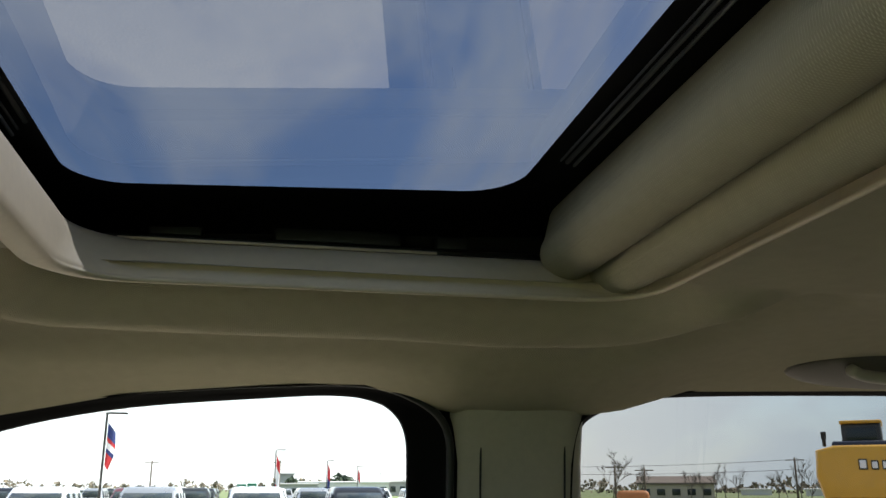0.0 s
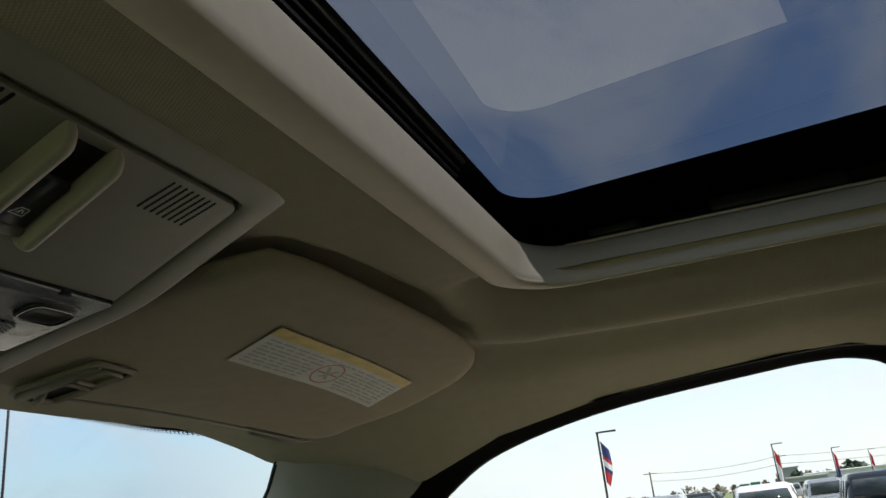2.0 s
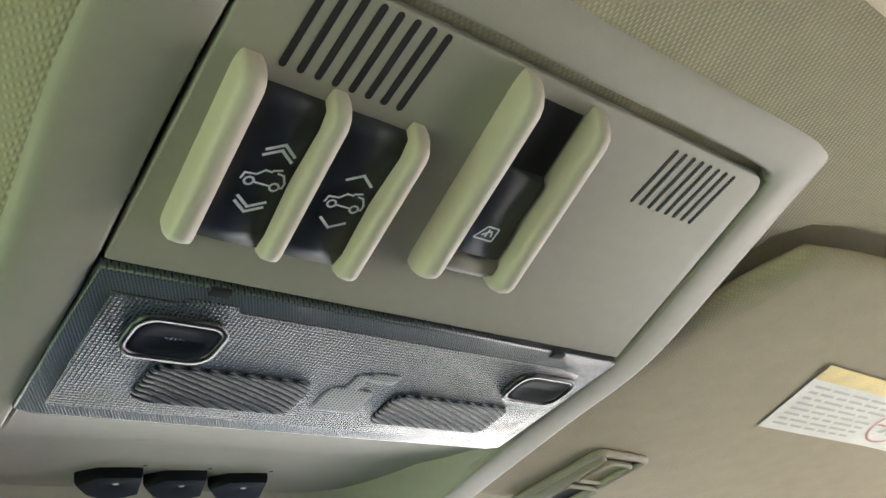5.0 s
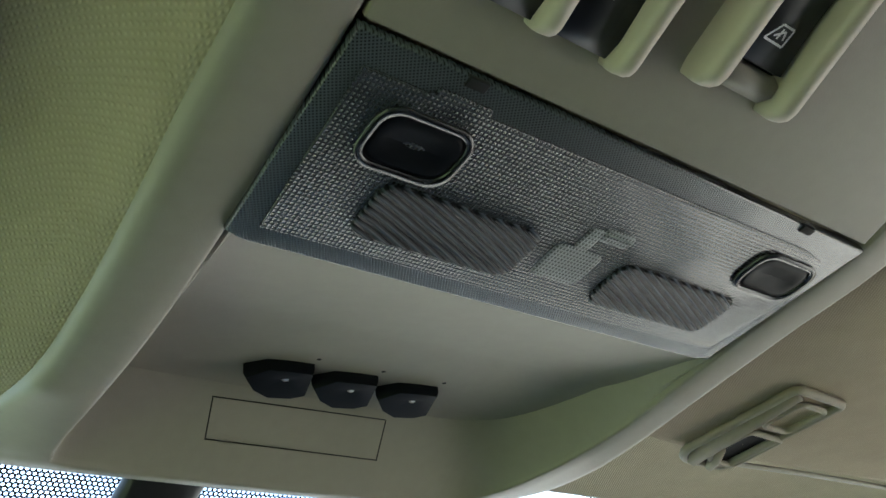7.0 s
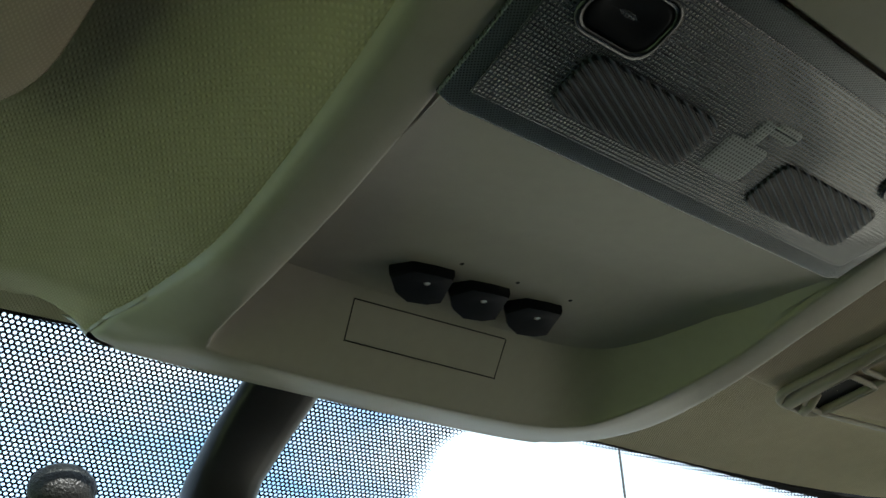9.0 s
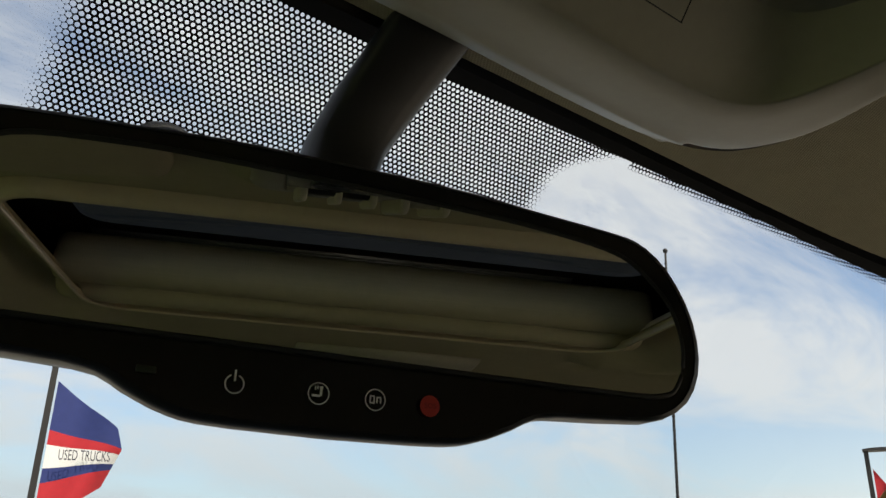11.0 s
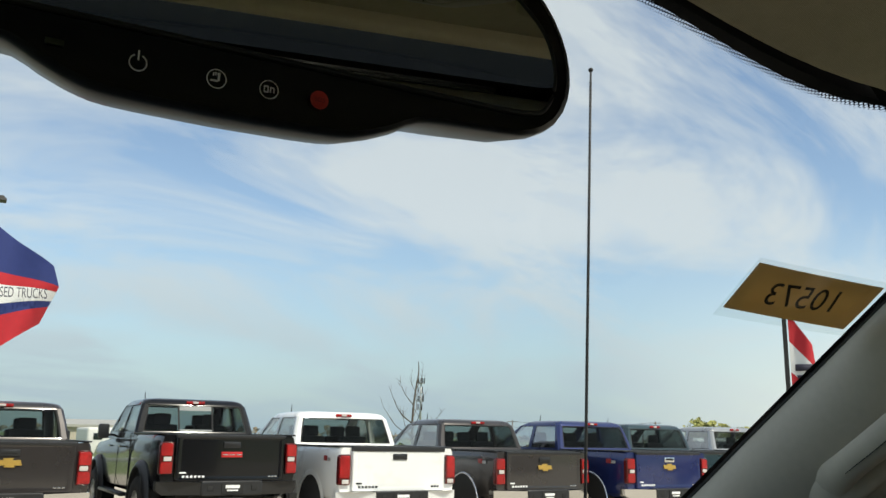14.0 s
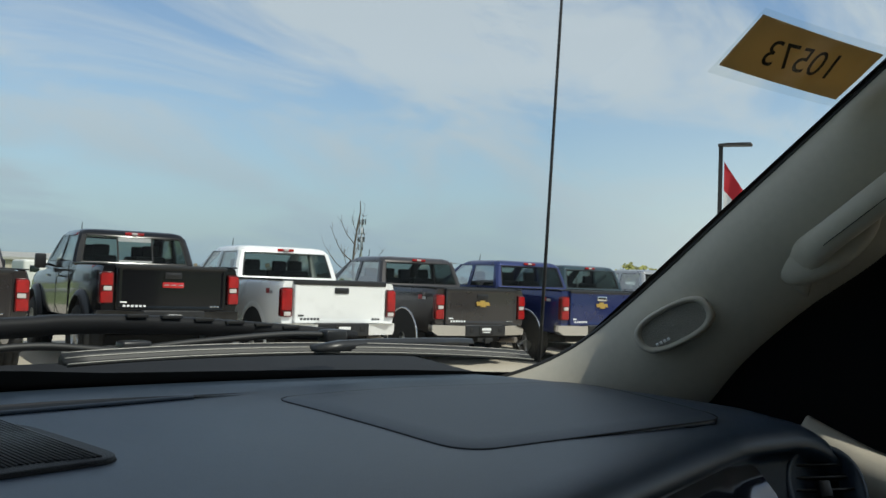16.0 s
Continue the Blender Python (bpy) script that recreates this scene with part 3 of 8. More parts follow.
FELT = mat("matte black trim", (0.005, 0.005, 0.0055), 0.9, 0, 0.2, 20, spec=0.08)
for side, sx in (("right", 1), ("left", -1)):
    wall = thing("wall_" + side, "tan and black door side with window openings", "car side", kind="structure")
    for nm, op, gl, gm in (("front", FRONT_OPEN, FRONT_GLASS, GLASS_SIDE), ("rear", REAR_OPEN, REAR_GLASS, GLASS_REAR)):
        o, g = spline(op, 80), spline(gl, 80)
        bm = bmesh.new()
        loft(bm, [[(sx * (SIDE_X + 0.016 + flare(z)), y + (y - gy) * 0.8, z + (z - gz) * 0.8) for (y, z), (gy, gz) in zip(o, g)], [(sx * (SIDE_X - 0.004 + flare(z)), y, z) for y, z in o], [(sx * (SIDE_X + 0.006 + flare(z)), y, z - 0.002) for y, z in o],
                  [(sx * (SIDE_X + 0.014 + flare(z)), y + (gy - y) * 0.5, z + (gz - z) * 0.5) for (y, z), (gy, gz) in zip(o, g)],
                  [(sx * (SIDE_X + 0.020 + flare(gz)), gy, gz) for gy, gz in g], [(sx * (SIDE_X + 0.035 + flare(gz)), gy, gz) for gy, gz in g]])
        part("window_seal", bm, FELT, wall, "black rubber window seal")
        bm = bmesh.new()
        loft(bm, [[(sx * (SIDE_X + 0.026 + flare(gz)), gy, gz) for gy, gz in g], [(sx * (SIDE_X + 0.026 + flare(1.30)), max(min(gy, 0.33 if nm == "front" else -0.664), -0.476 if nm == "front" else -1.58), 1.29) for gy, gz in g]])
        part("window_pane", bm, gm, wall)
        if nm == "front":
            bm = bmesh.new()
            tube(bm, [(sx * (SIDE_X - 0.001 + flare(z)), y - 0.002, z) for y, z in o[2:40]], [0.0045] * 20 + [0.0045 - 0.0039 * k / 17 for k in range(18)], 8)
            part("opening_welt", bm, SEAL, wall)
    # lower door and body side
    bm = bmesh.new()
    prof = [(0.745, 1.335), (0.73, 1.345), (0.705, 1.335), (0.69, 1.30), (0.70, 1.20), (0.66, 1.12), (0.655, 0.95), (0.69, 0.80), (0.70, 0.45)]
    loft(bm, [[(sx * x, y, z) for x, z in prof] for y in (0.60, 0.3, 0.0, -0.3, -0.52)])
    part("front_door_panel", bm, FELT, wall, "dark moulded front door panel")
    bm = bmesh.new()
    loft(bm, [[(sx * x, y, z) for x, z in prof] for y in (-0.67, -1.0, -1.6, -2.5)])
    part("rear_door_panel", bm, DASH, wall, "dark moulded rear door panel")
    bm = bmesh.new()
    box(bm, (sx * 0.80, -0.95, 0.85), (0.09, 3.2, 0.98), 0.02)
    part("body_side", bm, PAINT_DARK, wall)
    bm = bmesh.new()
    box(bm, (sx * 0.775, -2.05, 1.60), (0.12, 0.92, 0.62), 0.02)
    part("quarter_panel", bm, LINING, wall)
    bm = bmesh.new()
    box(bm, (sx * 0.842, -2.05, 1.60), (0.012, 0.94, 0.64), 0.004)
    part("quarter_skin", bm, PAINT_DARK, wall)
    bm = bmesh.new()
    belt = spline([(0.697, 0.415, 1.376), (0.694, 0.38, 1.362), (0.692, 0.33, 1.346), (0.691, 0.24, 1.338), (0.690, 0.0, 1.333), (0.690, -0.51, 1.33)], 40)
    loft(bm, [[(sx * (x + 0.030), y, z + 0.004), (sx * (x + 0.012), y, z + 0.003), (sx * x, y, z - 0.004), (sx * (x - 0.004), y, z - 0.018), (sx * (x - 0.002), y, z - 0.045), (sx * (x + 0.030), y, z - 0.05)] for x, y, z in belt], True, True)
    part("door_belt", bm, PILLARP, wall, "grey tan door belt trim")
    # sail panel ahead of the front glass
    bm = bmesh.new()
    prism(bm, [(0.60, 1.33), (0.43, 1.53), (0.34, 1.605), (0.29, 1.525), (0.29, 1.33)], 0.02, Matrix(((0, 0, sx, sx * 0.735), (1, 0, 0, 0), (0, 1, 0, 0), (0, 0, 0, 1))), 0.003)
    part("sail_panel", bm, FELT, wall, "black sail panel")

    # centre pillar
    pil = thing("pillar_centre_" + side, "tan centre pillar trim with a belt cover panel", "pillar", kind="structure")
    bm = bmesh.new()
    rows = []
    for z in np.linspace(1.865, 0.9, 14):
        xo = SIDE_X - 0.010 + flare(z) + 0.012 * min(1, max(0, (1.865 - z) / 0.02))
        rows.append([(sx * (xo + 0.030), -0.535, z), (sx * (xo + 0.012), -0.518, z), (sx * (xo + 0.002), -0.524, z), (sx * (xo - 0.003), -0.535, z), (sx * (xo - 0.006), -0.56, z), (sx * (xo - 0.006), -0.64, z),
                     (sx * (xo - 0.003), -0.658, z), (sx * (xo + 0.003), -0.668, z), (sx * (xo + 0.012), -0.674, z), (sx * (xo + 0.030), -0.655, z)])
    loft(bm, rows)
    part("trim", bm, PILLARP, pil)
    bm = bmesh.new()
    pts = spline([(-0.552, 1.70), (-0.552, 1.822), (-0.560, 1.829), (-0.60, 1.830), (-0.640, 1.829), (-0.648, 1.822), (-0.648, 1.70)], 40)
    tube(bm, [(sx * (SIDE_X - 0.0045 + flare(z)), y, z) for y, z in pts], 0.0012, 6)
    part("cover_seam", bm, SEAL, pil)
    # bulge of lining over the pillar
    bm = bmesh.new()
    rows = []
    for y in np.linspace(-0.80, -0.42, 24):
        e = lerp_table(EDGE, y)
        rows.append([(sx * x, y, z) for x, z in ((0.60, roof_z(0.60, y) + 0.006), (0.645, roof_z(0.645, y) - 0.001), (0.672, e + 0.006), (0.683, e + 0.000), (0.692, e + 0.002), (0.70, e + 0.014))])
    loft(bm, rows)
    part("lining_bulge", bm, LINING, pil)

    # front pillar: between the windshield's edge and the door opening
    fp = thing("pillar_front_" + side, "grey tan front pillar trim beside the windshield", "pillar", kind="structure")
    wsz = [1.838, 1.80, 1.755, 1.70, 1.64, 1.58, 1.52, 1.46, 1.425, 1.40, 1.385]
    wsx = [0.628, 0.652, 0.660, 0.662, 0.664, 0.665, 0.666, 0.662, 0.648, 0.615, 0.565]
    e_w = spline([(x - 0.0082 * min(1, max(0, (1.75 - z) / 0.15)), ws_base(x, z) - 0.007, z - 0.004) for x, z in zip(wsx, wsz)], 40)
    e_d = spline([(0.688, 0.062, 1.787), (0.692, 0.13, 1.735), (0.696, 0.20, 1.685), (0.702, 0.27, 1.615), (0.707, 0.35, 1.538), (0.712, 0.42, 1.487), (0.718, 0.485, 1.43), (0.724, 0.53, 1.377), (0.728, 0.56, 1.34), (0.73, 0.585, 1.31), (0.73, 0.60, 1.29)], 40)
    e_d = [(x - 0.0082 * (lower(y, z)[0] != y), *lower(y, z)) for x, y, z in e_d]
    rows = []
    for i in range(40):
        a, d = Vector(e_w[i]), Vector(e_d[i])
        k = i / 39
        bulge = Vector((-0.030, -0.016, 0.0)) * (1.0 - 0.55 * max(0, 1 - k * 5))
        row = []
        for s, q in ((0, 0), (0.06, 0.38), (0.18, 0.74), (0.32, 0.95), (0.47, 1.0), (0.62, 0.93), (0.76, 0.74), (0.88, 0.46), (0.96, 0.2), (1, 0)):
            p = a + (d - a) * s + bulge * q
            row.append((sx * p.x, p.y, p.z))
        rows.append(row)
    rows.insert(0, [(x + sx * 0.004, y - 0.022, z + 0.024) for x, y, z in rows[0]])     # tucked up under the lining
    bm = bmesh.new()
    loft(bm, rows)
    part("trim", bm, PILLARP, fp)
    bm = bmesh.new()
    tube(bm, [(sx * (p[0] + 0.002), p[1] + 0.001, p[2]) for p in e_w], 0.0035, 6)
    part("glass_gasket", bm, SEAL, fp)

# folded rear assist handle over the rear door; a dark dome paints its recess's shade
ah = thing("assist_handle", "folded assist handle over the rear door, its recess painted dark", "grab handle")
bm = bmesh.new()
bmesh.ops.create_uvsphere(bm, u_segments=28, v_segments=12, radius=1.0, matrix=Matrix.Translation((0.598, -1.035, 1.893)) @ Matrix.Rotation(radians(12), 4, "Y") @ Matrix.Diagonal((0.060, 0.155, 0.010, 1)))
part("recess_shade", bm, mat("recess shade brown", (0.12, 0.105, 0.08), 0.6, 0, 0.08, 9, 0.1, 900), ah)
bm = bmesh.new()
tube(bm, spline([(0.566, -0.935, 1.888), (0.572, -0.96, 1.882), (0.58, -1.03, 1.880), (0.572, -1.10, 1.882), (0.566, -1.13, 1.888)], 20), 0.007, 8)
part("grip", bm, PILLARP, ah)

# dome lamp behind the roof opening
dome = thing("dome_lamp", "tan ceiling dome lamp with a narrow white lens", "dome lamp")
bm = bmesh.new()
rows = []
for f, w in ((1.0, 0.004), (1.0, -0.004), (0.93, -0.012), (0.86, -0.013)):
    rows.append([(0.06 + x * f, -0.95 + (y + 0.85) * f, roof_z(0, -0.95) + w) for x, y in ((0.145, -0.67), (0.150, -0.74), (0.105, -1.01), (0.085, -1.04), (-0.085, -1.04), (-0.105, -1.01), (-0.150, -0.74), (-0.145, -0.67))])
loft(bm, rows, True, True)
part("base", bm, PILLARP, dome, "tan moulded base")
bm = bmesh.new()
box(bm, (0.06, -1.085, roof_z(0, -0.95) - 0.0145), (0.172, 0.020, 0.012), 0.004)
part("lens", bm, mat("milky lamp lens", (0.75, 0.74, 0.70), 0.35, 0, 0.05, 20), dome, "milky white lens")
for sx in (-1, 1):
    bm = bmesh.new()
    box(bm, (0.06 + sx * 0.098, -1.085, roof_z(0, -0.95) - 0.0135), (0.016, 0.020, 0.008), 0.003)
    part("end_button", bm, BLACK, dome)

# floor, rear wall and firewall close the cabin
bm = bmesh.new()
box(bm, (0, -0.85, 0.42), (1.5, 3.4, 0.05), 0.01)
tagged(part("floor", bm, DASH), "dark carpeted cabin floor", "floor", kind="structure")
bm = bmesh.new()
box(bm, (0, -2.52, 0.88), (1.5, 0.05, 0.9), 0.01)
box(bm, (0, -2.52, 1.84), (1.5, 0.05, 0.14), 0.01)
tagged(part("wall_rear", bm, LINING), "tan trimmed cabin rear wall below the rear window", "wall", kind="structure")
bm = bmesh.new()
box(bm, (0, -2.56, 0.88), (1.62, 0.02, 0.92), 0.006)
box(bm, (0, -2.56, 1.85), (1.62, 0.02, 0.16), 0.006)
tagged(part("wall_tailgate", bm, PAINT_DARK), "dark painted tailgate skin of the parked car", "tailgate", kind="structure")
bm = bmesh.new()
box(bm, (0, 0.82, 0.88), (1.46, 0.05, 0.95), 0.01)
tagged(part("wall_firewall", bm, BLACK_SHADE), "black firewall behind the dashboard", "wall", kind="structure")


SHIFT = Matrix.Translation((-0.0082, -0.0074, 0.0025))      # moves the front cabin parts to fit the camera's views
# ---------------------------------------------------------------- dashboard
def dash_y(x):
    a = abs(x)
    return 0.352 + 0.14 * a - 0.30 * max(0, a - 0.5)


dashboard = thing("dashboard", "dark blue-grey moulded dashboard with soft skin", "dashboard", m=SHIFT)
DPROF = [(0.0, 1.3905), (-0.012, 1.3893), (-0.023, 1.385), (-0.031, 1.378), (-0.034, 1.370), (-0.030, 1.364), (-0.018, 1.361), (-0.016, 1.352), (-0.03, 1.30), (-0.035, 1.26), (-0.030, 1.15), (0.05, 1.0)]
bm = bmesh.new()
rows = []
for x in np.linspace(-0.69, 0.69, 60):
    yb = ws_y(x, 1.39) + 0.035
    y0 = dash_y(x)
    drop = 0.055 * max(0, (abs(x) - 0.57) / 0.12) ** 2.2
    row = [(x, yb, 1.380 - drop)]
    for s in (0.02, 0.06, 0.12, 0.25, 0.4, 0.55, 0.7, 0.82, 0.92):
        row.append((x, yb + (y0 - yb) * s, 1.3935 + 0.004 * math.sin(math.pi * s) - drop - 0.006 * max(0, 0.08 - s) / 0.08))
    for dy, z in DPROF:
        row.append((x, y0 + dy, z - drop))
    rows.append(row)
loft(bm, rows)
part("body", bm, DASH, dashboard)


def dash_z(x, y):
    yb, y0 = ws_y(x, 1.39) + 0.035, dash_y(x)
    s = min(1, max(0, (yb - y) / (yb - y0)))
    return 1.3935 + 0.004 * math.sin(math.pi * s) - 0.055 * max(0, (abs(x) - 0.57) / 0.12) ** 2.2


def dash_patch(corners, r, inset_z, mat_, name, label, seam=True):
    """A panel let into the top, with a seam round it."""
    P = [Vector((*c, 0)) for c in corners]
    n = len(P)
    out = []
    for i in range(n):
        a, b, c = P[i - 1], P[i], P[(i + 1) % n]
        p, q = b + (a - b).normalized() * r, b + (c - b).normalized() * r
        for k in range(9):
            t = k / 8
            out.append(p * (1 - t) ** 2 + b * 2 * t * (1 - t) + q * t * t)
        for k in range(1, 8):
            out.append(q + ((c + (b - c).normalized() * r) - q) * k / 8)
    ctr = sum(P, Vector()) / n
    bm = bmesh.new()
    rings = []
    for f, dz in ((1.0, -0.004), (1.0, inset_z - 0.0006), (0.992, inset_z), (0.8, inset_z), (0.55, inset_z), (0.3, inset_z), (0.02, inset_z)):
        rings.append([(ctr.x + (p.x - ctr.x) * f, ctr.y + (p.y - ctr.y) * f, dash_z(ctr.x + (p.x - ctr.x) * f, ctr.y + (p.y - ctr.y) * f) + dz) for p in out])
    loft(bm, rings, True, True)
    ob = part(name, bm, mat_, dashboard, label)
    if seam:
        bm = bmesh.new()
        tube(bm, [(ctr.x + (p.x - ctr.x) * 1.004, ctr.y + (p.y - ctr.y) * 1.004, dash_z(p.x, p.y) + 0.0001) for p in out + out[:1]], 0.0006, 6, False)
        part("seam", bm, BLACK_SHADE, dashboard)
    return ob


dash_patch([(0.254, 0.690), (0.40, 0.685), (0.60, 0.622), (0.520, 0.413), (0.224, 0.444)], 0.03, 0.0007, DASHPAD, "airbag_cover", "smooth dark airbag cover")
GRILLE = mat("speaker mesh", (0.012, 0.013, 0.015), 0.6, 0, 0.3, 900, 0.9, 900)
dash_patch([(0.048, 0.532), (0.042, 0.655), (0.02, 0.69), (-0.16, 0.745), (-0.26, 0.60), (-0.10, 0.525)], 0.02, 0.0030, GRILLE, "speaker_grille", "black perforated speaker grille")
bm = bmesh.new()
for i in range(96):
    x = -0.25 + 0.0030 * i
    box(bm, (x, 0.615 - 0.12 * abs(x), dash_z(x, 0.62) + 0.0032), (0.0011, 0.150, 0.0007))
part("grille_ribs", bm, BLACK, dashboard)
# defroster slot: a flat black strip paints its shade
bm = bmesh.new()
rows = []
for x in np.linspace(-0.33, 0.255, 40):
    y = 0.742 - 0.30 * max(0, x) ** 2
    w = 0.020 * min(1, (0.255 - x) / 0.16 + 0.03)
    rows.append([(x, y + w, dash_z(x, y) + 0.0012), (x, y - w, dash_z(x, y) + 0.0014)])
loft(bm, rows)
part("defroster_shade", bm, BLACK_SHADE, dashboard, "defroster slot with painted shade")
bm = bmesh.new()
tube(bm, [(x, 0.719 + 0.10 * max(0, x) ** 2, dash_z(x, 0.72) + 0.001) for x in np.linspace(-0.33, 0.20, 30)], 0.0022, 8)
part("slot_lip", bm, DASH, dashboard)
# glossy trim strip below the top's roll
TRIM = mat("gloss dark trim", (0.035, 0.04, 0.06), 0.12, 0.3, 0.1, 6, coat=1.0)
bm = bmesh.new()
rows = []
for x in np.linspace(0.08, 0.535, 24):
    y0 = dash_y(x)
    rows.append([(x, y0 - 0.010, 1.358), (x, y0 - 0.022, 1.354), (x, y0 - 0.040, 1.335), (x, y0 - 0.056, 1.30), (x, y0 - 0.06, 1.25), (x, y0 - 0.04, 1.24)])
loft(bm, rows)
part("trim_strip", bm, TRIM, dashboard, "glossy dark trim strip")
# outlet at the dashboard's end
vent_m = Matrix.Translation((0.622, 0.372, 1.326)) @ Euler((radians(66), 0, radians(-32))).to_matrix().to_4x4()
vent = new("vent")
vent.parent = dashboard
vent.matrix_local = vent_m
bm = bmesh.new()
ro, ri = rrect(-0.042, -0.040, 0.042, 0.040, 0.037, 8), rrect(-0.035, -0.032, 0.035, 0.032, 0.029, 8)
loft(bm, [[(p[0], p[1], -0.01) for p in ro], [(p[0], p[1], 0.006) for p in ro], [(p[0] * 0.96, p[1] * 0.96, 0.010) for p in ro], [(p[0], p[1], 0.009) for p in ri], [(p[0], p[1], -0.02) for p in ri]], True)
part("bezel", bm, DASH, vent)
bm = bmesh.new()
prism(bm, ri, 0.004, Matrix.Translation((0, 0, -0.018)))
part("back", bm, BLACK_SHADE, vent)
for k in range(5):
    bm = bmesh.new()
    box(bm, (0, -0.022 + 0.011 * k, -0.004), (0.066 - 0.008 * abs(k - 2), 0.0022, 0.014), 0.0008)
    part("slat", bm, BLACK, vent)
bm = bmesh.new()
box(bm, (0, 0, 0.004), (0.012, 0.016, 0.008), 0.002)
part("tab", bm, BLACK, vent)

# ---------------------------------------------------------------- cowl, hood, wipers, antenna
HOOD = mat("hood paint", (0.02, 0.021, 0.024), 0.35, 0.2, 0.08, 5, coat=0.6)
hood = thing("hood", "dark painted hood of the parked car", "car hood", kind="structure", m=SHIFT)
bm = bmesh.new()
rows = []
for y in np.linspace(1.06, 2.35, 14):
    k = (y - 1.06) / 1.29
    rows.append([(x, y - 0.10 * (x / 0.9) ** 2, 1.365 - 0.16 * k - 0.10 * k * k - 0.05 * (x / 0.9) ** 4) for x in np.linspace(-0.92, 0.92, 21)])
rows.append([(p[0], p[1] + 0.02, p[2] - 0.4) for p in rows[-1]])
loft(bm, rows)
part("skin", bm, HOOD, hood)
for sx in (1, -1):
    bm = bmesh.new()
    rows = []
    for y in np.linspace(0.72, 2.33, 16):
        k = max(0.0, (y - 1.06) / 1.29)
        zt = 1.365 - 0.16 * k - 0.10 * k * k - 0.062
        rows.append([(sx * x, y - 0.10 * (x / 0.9) ** 2, z) for x, z in ((0.86, zt - 0.05), (0.885, zt - 0.004), (0.93, zt), (0.975, zt - 0.03), (1.0, zt - 0.12), (1.0, 0.58), (0.94, 0.5))])
    loft(bm, rows)
    part("fender", bm, HOOD, hood)

COWLP = mat("weathered black cowl plastic", (0.010, 0.010, 0.011), 0.62, 0, 0.3, 30, 0.15, 900, spec=0.22)
cowl = thing("cowl_panel", "black plastic cowl with raised slotted edge under the windshield", "cowl", kind="structure", m=SHIFT)
bm = bmesh.new()
rows = []
for x in np.linspace(-0.74, 0.74, 50):
    yb = ws_y(x, 1.385) + 0.012
    rows.append([(x, yb, 1.380), (x, yb + 0.05, 1.372), (x, yb + 0.10, 1.368), (x, yb + 0.17, 1.372), (x, 1.10 - 0.08 * x * x, 1.39)])
loft(bm, rows)
part("tray", bm, COWLP, cowl, "weathered black plastic tray")
GRAVEL = mat("debris", (0.14, 0.13, 0.12), 0.9, 0, 0.6, 120, 0.8, 260)
bm = bmesh.new()
rows = []
for x in np.linspace(-0.15, 0.42, 30):
    yb = ws_y(x, 1.385) + 0.06
    rows.append([(x, yb, 1.3745), (x, yb + 0.06, 1.3755), (x, yb + 0.11, 1.3765)])
loft(bm, rows)
part("mesh_screen", bm, GRAVEL, cowl, "grey cowl screen")
# raised edge: swept bar with lugs
bm = bmesh.new()
path = spline([(-0.34, 0.967, 1.437), (-0.10, 0.967, 1.446), (0.134, 0.967, 1.4505), (0.19, 0.967, 1.4535), (0.28, 0.967, 1.4525), (0.385, 0.967, 1.4465), (0.50, 0.967, 1.4375), (0.575, 0.967, 1.4305)], 40)
loft(bm, [[(x, y, z), (x, y - 0.014, z - 0.001), (x, y - 0.018, z - 0.007), (x, y - 0.012, z - 0.016 - 0.004 * max(0, min(1, (0.56 - x) / 0.2))), (x, y + 0.012, z - 0.014 - 0.004 * max(0, min(1, (0.56 - x) / 0.2)))] for x, y, z in path], True, True)
part("raised_edge", bm, COWLP, cowl, "raised black edge")
for k in range(6):
    x = 0.265 + 0.040 * k
    bm = bmesh.new()
    box(bm, (x, 0.951, 1.4520 - 0.085 * max(0, x - 0.29)), (0.024, 0.008, 0.004), 0.0012)
    part("slot", bm, BLACK_SHADE, cowl)
bm = bmesh.new()
tube(bm, spline([(-0.12, 0.955, 1.395), (0.08, 0.945, 1.418), (0.16, 0.94, 1.424), (0.24, 0.935, 1.418), (0.32, 0.93, 1.424), (0.44, 0.92, 1.431), (0.52, 0.91, 1.428)], 40), 0.004, 8)
part("washer_hose", bm, SEAL, cowl, "black washer hose")
for x, y, z in ((0.075, 0.945, 1.418), (0.255, 0.935, 1.420), (0.50, 0.912, 1.429)):
    bm = bmesh.new()
    box(bm, (x, y, z), (0.032, 0.018, 0.015), 0.003)
    part("hose_clip", bm, BLACK, cowl)

